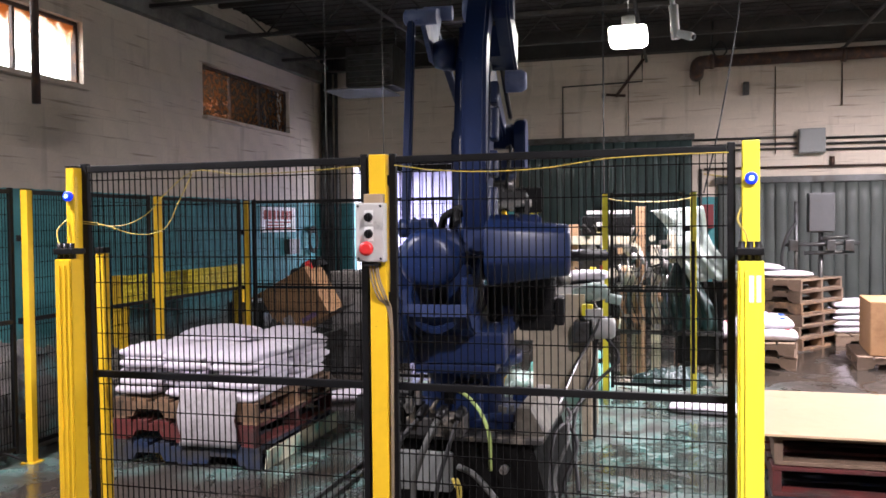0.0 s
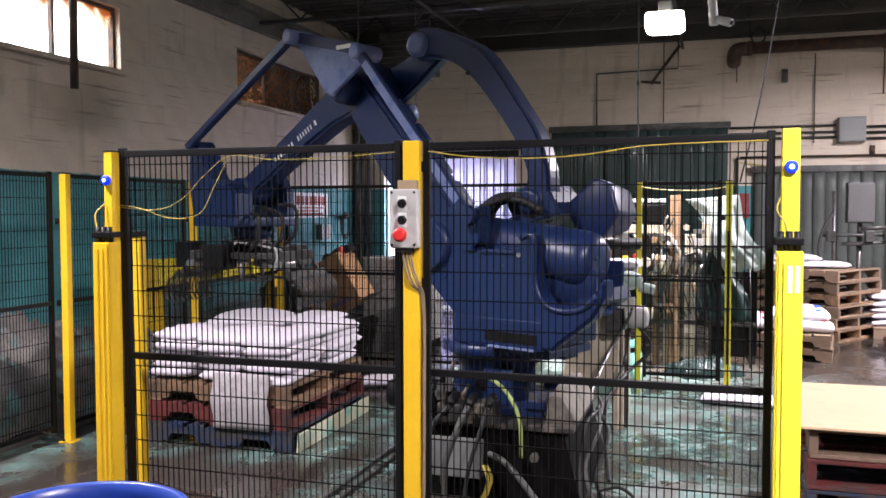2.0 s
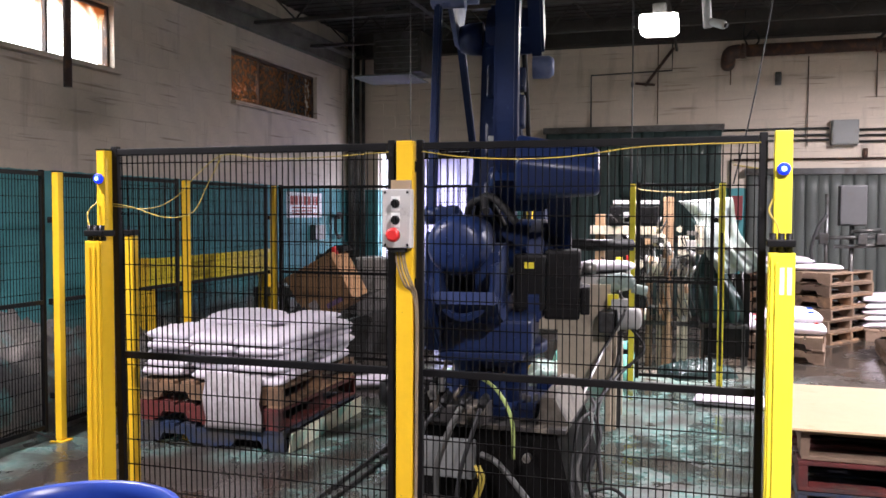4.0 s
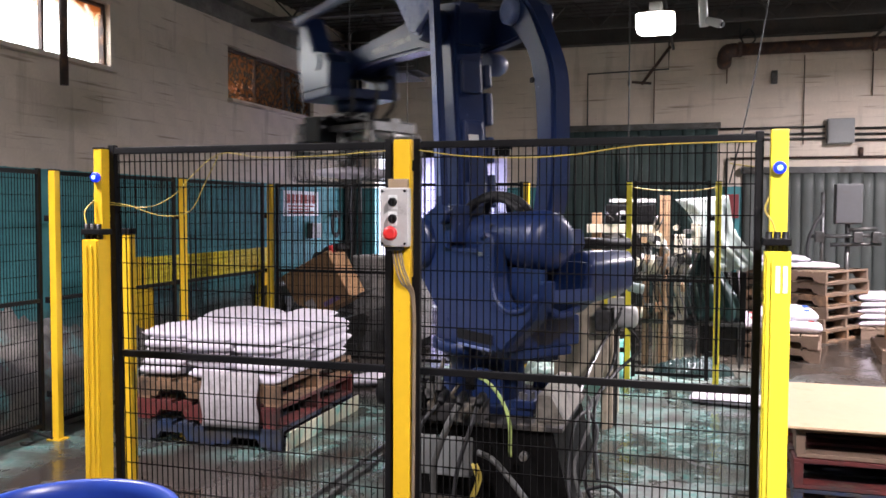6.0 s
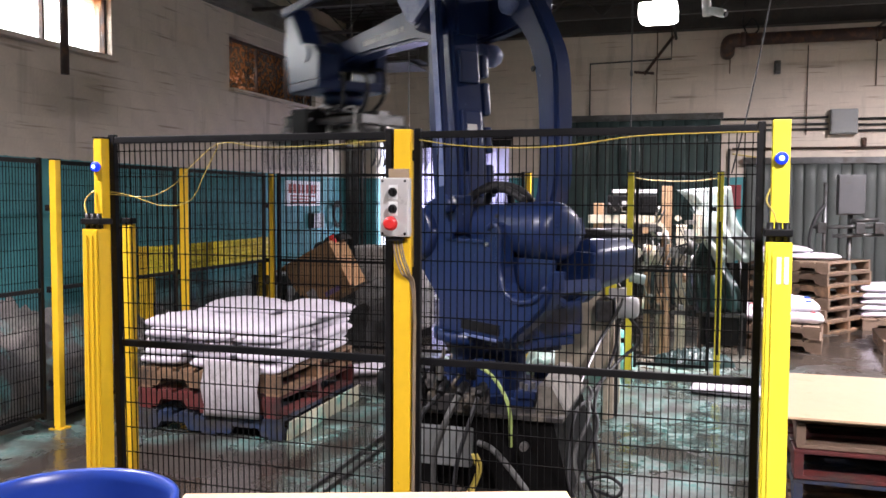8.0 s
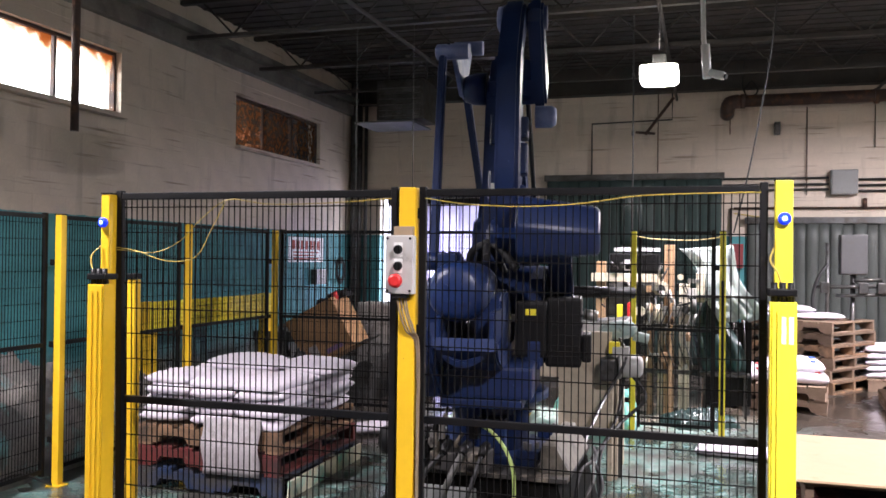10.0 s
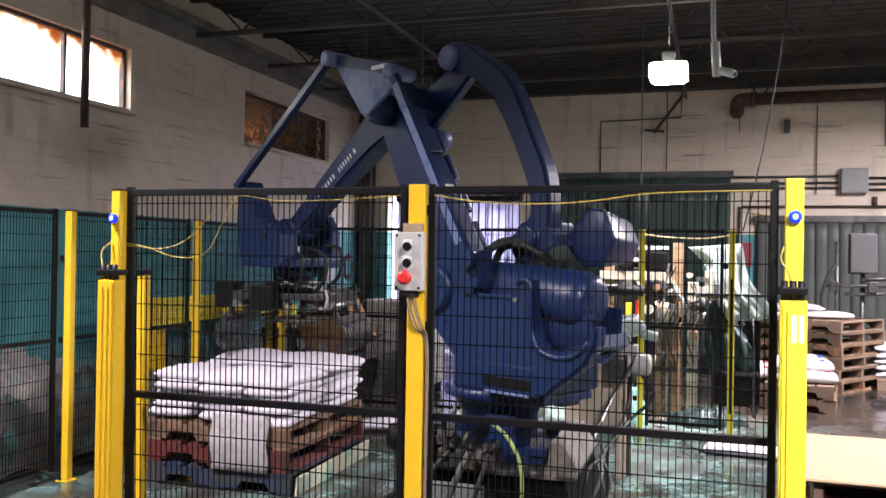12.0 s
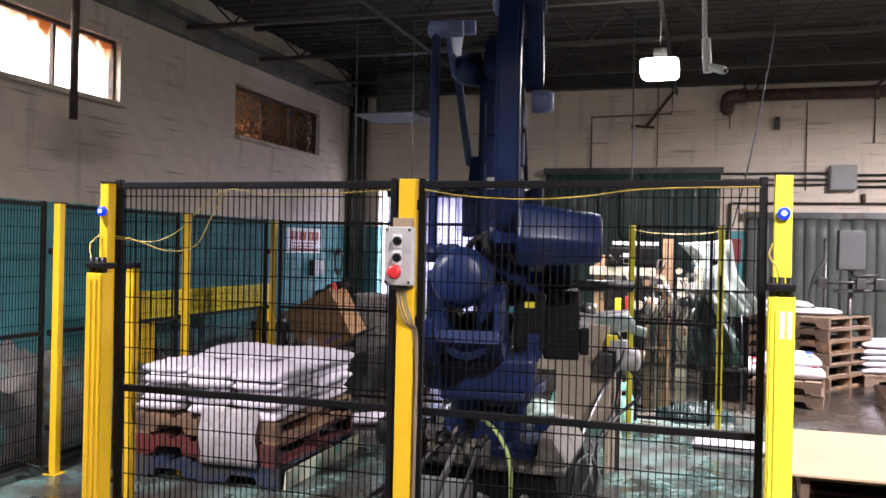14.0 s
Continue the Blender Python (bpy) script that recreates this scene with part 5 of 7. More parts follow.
for x0, x1, z, y, mat in ((-1.02, -0.93, 1.50, 0.02, MACHINE_TAN), (-0.36, -0.265, 1.67, 0.0, MACHINE_TAN), (-0.22, -0.12, 1.29, 0.03, CREAM), (-0.52, -0.46, 0.92, 0.06, MACHINE_TAN), (-0.42, -0.375, 0.98, 0.10, MACHINE_BEIGE), (-0.31, -0.27, 0.9, -0.12, MACHINE_TAN), (0.05, 0.10, 1.2, 0.35, DARK_STEEL), (0.40, 0.45, 1.0, 0.30, DARK_STEEL), (-1.0, -0.95, 1.45, 0.5, DARK_STEEL), (-0.34, -0.29, 1.62, 0.5, DARK_STEEL)):
    box_part("column", (x0, y, 0.0), (x1, y + (x1 - x0), z), mat, t, bevel=0.005)
for x0, x1, z0, z1, mat in ((-0.84, -0.40, 1.60, 1.635, WHITE_PLASTIC), (-1.06, -0.365, 1.30, 1.385, CREAM), (-0.90, -0.10, 0.86, 0.90, DARK_STEEL), (-0.52, -0.1, 0.42, 0.46, DARK_STEEL), (-0.22, 0.46, 1.16, 1.19, DARK_STEEL)):
    box_part("cross_beam", (x0, -0.05, z0), (x1, -0.004, z1), mat, t, bevel=0.004)
box_part("housing", (-0.90, 0.12, 1.39), (-0.42, 0.48, 1.585), BLACK_PAINT, t, "dark motor housing", 0.02)
box_part("housing", (-0.92, 0.16, 0.95), (-0.45, 0.46, 1.28), DARK_STEEL, t, "grimy drive housing", 0.02)
box_part("panel", (-0.75, 0.08, 1.41), (-0.66, 0.115, 1.52), GREY_BOX, t, "pale control panel", 0.006)
tube_part("flywheel", [(-0.385, -0.11, 1.24), (-0.385, -0.055, 1.24)], [0.075, 0.075], CREAM, t, "cream handwheel", 22)
tube_part("flywheel_hub", [(-0.385, -0.13, 1.24), (-0.385, -0.111, 1.24)], 0.045, DARK_STEEL, t, sides=16)
tube_part("oil_jar", [(-0.41, -0.09, 0.91), (-0.41, -0.09, 1.05), (-0.41, -0.09, 1.09)], [0.068, 0.068, 0.045], CREAM, t, "cream ribbed jar", 18)
box_part("panel", (-0.70, -0.12, 0.84), (-0.665, -0.06, 1.10), RED_PLASTIC, t, "red upright strip", 0.004)
box_part("panel", (-0.80, -0.12, 0.84), (-0.74, -0.06, 1.08), YELLOW_BRIGHT, t, "yellow upright strip", 0.004)
box_part("clamp", (-0.06, -0.03, 1.12), (0.02, 0.03, 1.40), CREAM, t, "cream clamp block", 0.006)
box_part("clamp", (-0.14, -0.04, 1.30), (-0.03, 0.0, 1.34), STEEL, t, bevel=0.004)
rnd = random.Random(21)
for k in range(26):
    x, z, w, h = rnd.uniform(-0.56, -0.08), rnd.uniform(0.46, 1.30), rnd.uniform(0.015, 0.05), rnd.uniform(0.02, 0.10)
    y = rnd.uniform(-0.16, -0.06)
    mat = rnd.choice((CREAM, STEEL, DARK_STEEL, MACHINE_TAN, BLACK_PAINT, GREY_BOX))
    if k % 3:
        box_part("bracket", (x - w, y, z - h / 2), (x + w, y + 0.05, z + h / 2), mat, t, bevel=0.003)
    else:
        tube_part("air_cylinder", [(x, y, z - h), (x + rnd.uniform(-0.03, 0.03), y, z + h)], w * 0.6, mat, t)
for k in range(9):
    x = -0.55 + 0.06 * k
    tube_part("air_hose", smooth_path([(x, -0.06, 1.28 - 0.1 * (k % 3)), (x + 0.06, -0.16, 1.1), (x - 0.03, -0.17, 0.8), (x + 0.05, -0.1, 0.5)]), 0.006, (BLACK_RUBBER, GREY_DIM, DARK_STEEL)[k % 3], t)
for x, z, r, mat in ((-0.78, 1.26, 0.045, STEEL), (-0.62, 1.22, 0.035, BLACK_PAINT), (-0.20, 1.36, 0.03, CREAM), (-0.58, 1.02, 0.05, CREAM), (-0.15, 1.05, 0.04, DARK_STEEL)):
    tube_part("pulley", [(x, -0.14, z), (x, -0.09, z)], r, mat, t, sides=18)
for k in range(14):
    x, z = rnd.uniform(-0.95, -0.10), rnd.uniform(0.95, 1.5)
    tube_part("pipe", [(x, -0.07, z), (x + rnd.uniform(-0.12, 0.12), -0.075, z + rnd.uniform(-0.16, 0.16))], rnd.uniform(0.006, 0.014), rnd.choice((DARK_STEEL, BLACK_PAINT, STEEL, BLACK_RUBBER)), t, sides=8)
for k in range(6):
    x = 0.08 + 0.065 * k
    tube_part("rod", [(x, 0.18, 0.44), (x + rnd.uniform(-0.04, 0.04), 0.2, 0.95 + 0.05 * (k % 2))], 0.010, DARK_STEEL, t)
box_part("apron", (0.02, 0.24, 0.1), (0.46, 0.27, 0.92), BLACK_PAINT, t, "dark backing sheet", 0.004)
t = thing("gearbox", pose(-0.55, 5.93, 0.0), "teal-dusted grey gearbox on a post", "gearbox")
tube_part("dome", [(-0.13, 0, 1.0), (-0.10, 0, 1.01), (0.02, 0, 1.03), (0.09, 0, 1.03), (0.12, 0, 1.02)], [0.04, 0.058, 0.068, 0.055, 0.03], DUSTY_TEAL, t, sides=18)
tube_part("shaft_housing", [(0.10, 0, 0.99), (0.20, 0.02, 0.97)], 0.035, DUSTY_TEAL, t, sides=14)
box_part("post", (-0.03, -0.02, 0.0), (0.03, 0.03, 0.96), DARK_STEEL, t)
box_part("fire_box", (-0.09, 0, 0), (0.09, 0.1, 0.34), RED_DULL, thing("fire_box", pose(0.44, YB - 0.115, 1.42), "dark red box on the end wall", "box"))

# white film hanging from the machine to the conveyor
bm = bmesh.new()
rows = []
for i in range(23):
    u = i / 22
    row = []
    for j in range(17):
        v = j / 16
        a = Vector((-0.22, 8.50, 1.63)).lerp(Vector((0.235, 8.46, 1.67)), v)
        b = Vector((0.16, 8.42, 0.96)).lerp(Vector((0.57, 8.48, 0.98)), v)
        p = a.lerp(b, u)
        fold = 0.05 * math.sin(v * 15 + u * 2.5) * (0.35 + u) + 0.05 * noise.noise((u * 4, v * 5, 1.7))
        row.append(bm.verts.new((p.x + 0.04 * math.sin(u * 6 + v * 2), p.y + fold, p.z + 0.06 * math.sin(u * 3.1) * (0.5 - v) - (0.07 * abs(noise.noise((v * 6, 0.3, 2.0))) if i == 22 else 0))))
    rows.append(row)
for i in range(22):
    for j in range(16):
        bm.faces.new((rows[i][j], rows[i][j + 1], rows[i + 1][j + 1], rows[i + 1][j])).smooth = True
film_ob = solid("plastic_film", bm, FILM, "white plastic film draped from the machine", "plastic film")
film_ob.modifiers.new("thickness", "SOLIDIFY").thickness = 0.003
TEAL_PLASTIC = material("dark_teal_plastic", (0.013, 0.034, 0.031), 0.36, vary=0.4, bump=0.9, bump_scale=12)
t = thing("side_table", pose(0.2, 8.75, 0), "small steel table beside the machine", "table")
box_part("top", (-0.22, -0.22, 0.40), (0.24, 0.22, 0.43), DARK_STEEL, t)
for x in (-0.18, 0.2):
    for y in (-0.18, 0.18):
        box_part("leg", (x - 0.015, y - 0.015, 0.0), (x + 0.015, y + 0.015, 0.399), DARK_STEEL, t)
bm = bmesh.new()
rows = []
for i in range(19):
    u = i / 18
    row = []
    for j in range(15):
        v = j / 14
        p = Vector((-0.10, 8.60, 1.46)).lerp(Vector((0.20, 8.60, 1.12)), v).lerp(Vector((-0.02, 8.54, 0.45)).lerp(Vector((0.42, 8.54, 0.45)), v), u)
        fold = 0.05 * math.sin(v * 19 + u * 3) * (0.3 + u) + 0.06 * noise.noise((u * 5, v * 6, 4.1))
        row.append(bm.verts.new((p.x + 0.03 * math.sin(u * 7 + v * 3), p.y + fold, p.z)))
    rows.append(row)
for i in range(18):
    for j in range(14):
        bm.faces.new((rows[i][j], rows[i][j + 1], rows[i + 1][j + 1], rows[i + 1][j])).smooth = True
wrap = solid("plastic_wrap", bm, TEAL_PLASTIC, "dark green plastic wrap hanging beside the machine", "plastic wrap")
wrap.modifiers.new("thickness", "SOLIDIFY").thickness = 0.003
heap("plastic_wrap", pose(-0.02, 8.12, 0.0, 0, 0, 30), 0.62, 0.42, 0.13, 5.1, TEAL_PLASTIC, "crumpled dark teal plastic on the floor", "plastic wrap", 0.3)
# enclosure on a stand by the end wall
t = thing("control_cabinet", pose(1.71, 11.0, 0), "grey control cabinet on a steel stand", "control cabinet")
box_part("body", (-0.15, 0.0, 1.37), (0.15, 0.16, 1.85), GREY_DARK, t, bevel=0.008)
box_part("door", (-0.14, -0.014, 1.385), (0.14, -0.001, 1.835), GREY_DARK, t, bevel=0.004)
tube_part("stand", [(0, 0.08, 0), (0, 0.08, 1.37)], 0.03, DARK_STEEL, t)
tube_part("stand", [(-0.28, 0.08, 0), (-0.28, 0.08, 1.75)], 0.025, DARK_STEEL, t)
for z, x0, x1 in ((1.22, -0.45, 0.42), (1.12, -0.2, 0.36), (1.30, 0.0, 0.3)):
    tube_part("arm", [(x0, 0.0, z), (x1, 0.0, z + 0.02)], 0.022, DARK_STEEL, t)
for x in (-0.32, 0.1, 0.3):
    box_part("valve", (x - 0.05, -0.06, 1.15), (x + 0.05, 0.04, 1.28), DARK_STEEL, t, bevel=0.01)
tube_part("hose", smooth_path([(-0.28, 0.05, 1.5), (-0.4, 0.0, 1.3), (-0.45, 0.0, 1.0), (-0.3, 0.0, 0.7), (-0.2, 0.05, 0.2)]), 0.02, BLACK_RUBBER, t)
bm = bmesh.new()
add_tube(bm, sag((0.4, YB - 0.012, 2.2), (4.55, YB - 0.10, 2.15), 0.16), 0.008, 6)
solid("cable", bm, YELLOW_CABLE, "yellow cable slung before the strip curtain", "cable")

# ---------------------------------------------------------------- palletizing robot
RX, RY = -1.154, 4.70
R0, Z0, L1, L2, L3 = 0.26, 1.325, 1.301, 1.343, 0.52
T1 = Vector((-0.312, 0.267, 0.172))
T2 = Vector((0.31, 0.344, 0.342))
LJ = -0.105
robot = thing("palletizing_robot", pose(RX, RY, 0), "large dark blue four-axis palletizing robot on a black pedestal", "robot")

# fixed foot
bm = bmesh.new()
for (x0, y0, z0), (x1, y1, z1) in (((-0.50, -0.50, 0.0), (0.50, 0.50, 0.375)),):
    lo = [bm.verts.new((x * (0.86 if x < 0 else 1.13), y * 1.05, z0)) for x, y in ((x0, y0), (x1, y0), (x1, y1), (x0, y1))]
    hi = [bm.verts.new((x * (0.84 if x < 0 else 0.93), y * 0.98, z1)) for x, y in ((x0, y0), (x1, y0), (x1, y1), (x0, y1))]
    bm.faces.new(list(reversed(lo)))
    bm.faces.new(hi)
    for k in range(4):
        bm.faces.new((lo[k], lo[(k + 1) % 4], hi[(k + 1) % 4], hi[k]))
pedestal = part("pedestal", bm, BLACK_WIRE, robot, "black steel pedestal")
GRIMY = material("grimy_base_plate", (0.022, 0.02, 0.019), 0.6, vary=0.4, spots=[((0.20, 0.17, 0.13), 6, 0.62, 0.08, 6), (TEAL_DUST, 9, 0.74, 0.04, 5)])
box_part("plate", (-0.45, -0.52, 0.376), (0.52, 0.52, 0.40), GRIMY, robot, "grimy dark base plate", 0.004)
base = bmesh.new()
add_tube(base, [(0, 0, 0.44), (0, 0, 0.62), (0, 0, 0.64), (0, 0, 0.685), (0, 0, 0.714)], [0.22, 0.215, 0.235, 0.26, 0.262], 36)
add_box(base, (-0.33, -0.33, 0.401), (0.33, 0.33, 0.445), None, 0.01)
for sx in (-1, 1):
    for sy in (-1, 1):
        add_box(base, (sx * 0.285 - 0.06, sy * 0.285 - 0.06, 0.446), (sx * 0.285 + 0.06, sy * 0.285 + 0.06, 0.49), None, 0.008)
add_box(base, (-0.02, -0.29, 0.446), (0.14, -0.19, 0.64), None, 0.012)
base_part = part("base", base, ROBOT_BLUE, robot, "blue cast round base")
for sx in (-1, 1):
    for sy in (-1, 1):
        for dx, dy in ((-0.03, 0.0), (0.03, 0.02), (0.0, -0.035)):
            tube_part("bolt", [(sx * 0.285 + dx, sy * 0.285 + dy, 0.49), (sx * 0.285 + dx, sy * 0.285 + dy, 0.525)], 0.014, STEEL, base_part, sides=6)
bm = bmesh.new()
add_plate(bm, [(0.36, 0.401), (0.52, 0.401), (0.44, 0.54), (0.37, 0.54)], -0.42, 0.30, 0.006)
part("side_plate", bm, material("pale_grimy_plate", (0.24, 0.215, 0.18), 0.6, vary=0.35, spots=[(GRIME, 6, 0.6, 0.1, 6)]), robot, "pale grimy side plate")
# valves and fittings crowded in front of the base
rnd = random.Random(8)
FIT = material("dusty_brass_fitting", (0.13, 0.11, 0.085), 0.5, 0.3, vary=0.4, spots=[(GRIME, 12, 0.6, 0.1, 5)])
for k in range(22):
    x, y, z = rnd.uniform(-0.30, 0.02), rnd.uniform(-0.58, -0.40), rnd.uniform(0.45, 0.70)
    w, h = rnd.uniform(0.012, 0.03), rnd.uniform(0.02, 0.06)
    mat = rnd.choice((FIT, FIT, DARK_STEEL, STEEL, BLACK_PAINT))
    if k % 2:
        box_part("valve", (x - w, y - w, z - h), (x + w, y + w, z + h), mat, robot, bevel=0.005)
    else:
        tube_part("fitting", [(x, y, z - h), (x + rnd.uniform(-0.04, 0.04), y - 0.02, z), (x + rnd.uniform(-0.05, 0.05), y, z + h)], w * 0.7, mat, robot, sides=8)
tube_part("motor", [(-0.50, -0.46, 0.52), (-0.44, -0.46, 0.52), (-0.22, -0.46, 0.52), (-0.19, -0.46, 0.52)], [0.07, 0.085, 0.085, 0.06], BLACK_PAINT, robot, "black motor lying on the base", 20)
# hoses and connectors at the foot
box_part("connector_box", (-0.20, -0.56, 0.401), (0.10, -0.36, 0.50), GRIMY, robot, "grimy cable connector box", 0.01)
for k, (x, y) in enumerate(((-0.08, -0.62), (0.02, -0.62), (0.12, -0.62))):
    tube_part("connector", [(x, y + 0.02, 0.56), (x, y - 0.05, 0.55), (x, y - 0.09, 0.53)], [0.024, 0.024, 0.019], BLACK_PAINT, robot, sides=12)
HOSE_GREY = material("grey_armoured_hose", (0.06, 0.06, 0.056), 0.55, vary=0.3, bump=0.8, bump_scale=120)
for pts, r, mat, lab in (
    ([(-0.08, -0.72, 0.53), (-0.16, -0.78, 0.42), (-0.20, -0.80, 0.2), (-0.18, -0.78, 0.0)], 0.012, BLACK_RUBBER, "black hose"),
    ([(0.02, -0.72, 0.53), (-0.02, -0.80, 0.42), (-0.08, -0.82, 0.22), (-0.06, -0.82, 0.0)], 0.017, HOSE_GREY, "grey armoured hose"),
    ([(0.12, -0.72, 0.53), (0.09, -0.78, 0.40), (0.04, -0.80, 0.22), (0.02, -0.82, 0.0)], 0.011, BLACK_RUBBER, "black hose"),
    ([(0.10, -0.62, 0.27), (0.20, -0.66, 0.24), (0.34, -0.72, 0.12), (0.46, -0.78, 0.0)], 0.016, HOSE_GREY, "grey armoured hose"),
    ([(-0.06, -0.50, 0.64), (0.06, -0.56, 0.66), (0.18, -0.60, 0.60), (0.26, -0.62, 0.46), (0.27, -0.62, 0.26)], 0.010, material("lime_hose", (0.36, 0.46, 0.14), 0.5, vary=0.2), "pale lime green air hose"),
    ([(0.10, -0.66, 0.22), (0.13, -0.68, 0.16), (0.11, -0.70, 0.08), (0.08, -0.72, 0.0)], 0.008, YELLOW_CABLE, "thin yellow cable"),
    ([(0.08, -0.66, 0.22), (0.11, -0.68, 0.15), (0.09, -0.70, 0.07), (0.05, -0.72, 0.0)], 0.008, YELLOW_CABLE, "thin yellow cable"),
    ([(0.60, -0.10, 0.40), (0.62, -0.30, 0.34), (0.58, -0.50, 0.20), (0.66, -0.62, 0.0)], 0.010, HOSE_GREY, "grey armoured hose"),
    ([(0.58, 0.0, 0.40), (0.66, -0.20, 0.30), (0.62, -0.42, 0.15), (0.70, -0.55, 0.0)], 0.011, BLACK_RUBBER, "black hose"),
    ([(0.56, 0.2, 0.42), (0.60, 0.0, 0.40), (0.55, -0.3, 0.37), (0.56, -0.55, 0.12), (0.60, -0.6, 0.0)], 0.010, BLACK_RUBBER, "grey armoured hose"),
    ([(0.66, -0.62, 0.13), (0.76, -0.60, 0.15), (0.83, -0.62, 0.11), (0.80, -0.66, 0.07), (0.70, -0.66, 0.10)], 0.009, BLACK_RUBBER, "looped black cable"),
):
    tube_part("hose", smooth_path(pts), r, mat, robot, lab)
tube_part("valve_knob", [(0.34, -0.60, 0.27), (0.34, -0.64, 0.27)], 0.022, STEEL, robot, "round gauge", 14)
box_part("side_cabinet", (-0.24, -0.62, 0.13), (0.06, -0.56, 0.33), GREY_DIM, robot, "dull grey junction cabinet", 0.01)

# turret: rotates about the upright axis
turret = bmesh.new()
add_tube(turret, [(0, 0, 0.715), (0, 0, 0.722), (0, 0, 0.77), (0, 0, 0.777)], [0.31, 0.325, 0.325, 0.31], 44)
add_box(turret, (-0.50, -0.27, 0.778), (0.10, 0.298, 0.95), None, 0.02)
add_box(turret, (-0.49, -0.22, 0.725), (-0.20, 0.22, 0.776), None, 0.012)
add_box(turret, (-0.44, -0.17, 0.690), (-0.30, -0.02, 0.724), None, 0.01)
OUTER_CHEEK = [(-0.02, 0.79), (0.02, 0.86), (0.12, 0.96), (0.25, 1.075), (0.35, 1.18), (0.37, 1.32), (0.33, 1.43), (0.22, 1.51), (0.09, 1.555), (0.04, 1.54), (0.0, 1.45), (-0.05, 1.33), (-0.09, 1.306), (-0.335, 1.318), (-0.365, 1.375), (-0.414, 1.405), (-0.45, 1.39), (-0.47, 1.35), (-0.472, 1.17), (-0.495, 1.09), (-0.54, 1.042), (-0.60, 1.022), (-0.667, 1.024), (-0.75, 1.05), (-0.81, 1.10), (-0.845, 1.175), (-0.87, 1.17), (-0.865, 1.09), (-0.80, 0.98), (-0.70, 0.90), (-0.60, 0.83), (-0.56, 0.79)]
add_plate(turret, OUTER_CHEEK, 0.20, 0.296, 0.016)
# raised rib that follows the cradle round the counterbalance
CRADLE = [(-0.36, 1.372, 0), (-0.41, 1.392, 0), (-0.448, 1.36, 0), (-0.452, 1.17, 0), (-0.478, 1.08, 0), (-0.54, 1.022, 0), (-0.64, 1.004, 0), (-0.75, 1.03, 0), (-0.83, 1.10, 0)]
add_tube(turret, [(x, 0.292, z) for x, z, _ in smooth_path(CRADLE, 5)], 0.018, 8)
add_plate(turret, [(0.10, 0.90), (0.36, 1.06), (0.42, 1.20), (0.34, 1.42), (0.20, 1.46), (0.02, 1.40), (-0.05, 1.20), (-0.16, 1.04), (-0.16, 0.90)], -0.30, -0.20, 0.016)
add_plate(turret, [(-0.80, 1.06), (-0.70, 0.99), (-0.50, 0.93), (0.10, 0.90), (0.30, 1.06), (0.28, 1.14), (0.0, 1.06), (-0.46, 1.02), (-0.62, 1.04), (-0.78, 1.12)], -0.12, 0.20, 0.012)
add_plate(turret, [(-0.44, 1.02), (-0.44, 1.30), (-0.30, 1.34), (-0.06, 1.34), (0.05, 1.20), (0.05, 1.02)], -0.10, 0.04, 0.014)
turret_part = part("turret", turret, ROBOT_BLUE, robot, "dark blue cast turret")
box_part("recess_cover", (-0.47, 0.299, 0.812), (-0.13, 0.303, 0.868), BLACK_PAINT, turret_part, "dark recessed cover", 0.004)
box_part("rim", (-0.335, 0.297, 1.290), (-0.09, 0.310, 1.308), ROBOT_BLUE, turret_part)
box_part("foot_lip", (-0.46, 0.299, 0.779), (-0.16, 0.318, 0.792), ROBOT_LIGHT, turret_part, "pale lip")
bm = bmesh.new()
add_plate(bm, [(0.02, 1.30), (-0.06, 1.30), (-0.075, 1.34), (-0.03, 1.46), (0.02, 1.56), (0.06, 1.56)], 0.298, 0.325, 0.008)
part("rod_bracket", bm, ROBOT_BLUE, turret_part)
for x, z in ((-0.02, 0.90), (0.16, 1.14)):
    tube_part("plug", [(x, 0.297, z), (x, 0.304, z)], 0.015, ROBOT_BLUE, turret_part, sides=12)
bm = bmesh.new()
U_OUT = [(0.198, 1.22), (0.20, 1.12), (0.17, 1.03), (0.10, 0.975), (0.02, 0.975), (-0.06, 1.03), (-0.10, 1.12), (-0.105, 1.25)]
U_IN = [(-0.078, 1.25), (-0.074, 1.13), (-0.04, 1.055), (0.03, 1.012), (0.09, 1.012), (0.145, 1.055), (0.168, 1.13), (0.172, 1.22)]
add_plate(bm, [(p.x, p.z) for run in (U_OUT, U_IN) for p in smooth_path([(y, 0, z) for y, z in run], 3)], -0.76, -0.30, 0.008)
for v in bm.verts:
    v.co.x, v.co.y = v.co.y, v.co.x
bmesh.ops.recalc_face_normals(bm, faces=bm.faces)
part("cradle", bm, ROBOT_BLUE, turret_part, "blue cradle under the counterbalance cylinder")
tube_part("bolt", [(-0.355, 0.297, 1.285), (-0.355, 0.307, 1.285)], 0.013, STEEL, turret_part)
# counterbalance cylinder, pivoting with the lower arm
bm = bmesh.new()
add_tube(bm, [(0.10, 0, 0), (0.07, 0, 0), (-0.04, 0, 0), (-0.40, 0, 0), (-0.64, 0, 0), (-0.685, 0, 0), (-0.72, 0, 0), (-0.738, 0, 0), (-0.742, 0, 0)], [0.06, 0.10, 0.128, 0.150, 0.158, 0.152, 0.132, 0.10, 0.03], 40)
balancer = part("counterbalance_cylinder", bm, ROBOT_BLUE, robot, "blue counterbalance cylinder")
for y, z in ((0.05, 0.03), (-0.03, -0.05), (0.04, -0.04)):
    tube_part("end_bolt", [(-0.739, y, z), (-0.75, y, z)], 0.012, ROBOT_BLUE, balancer, sides=8)
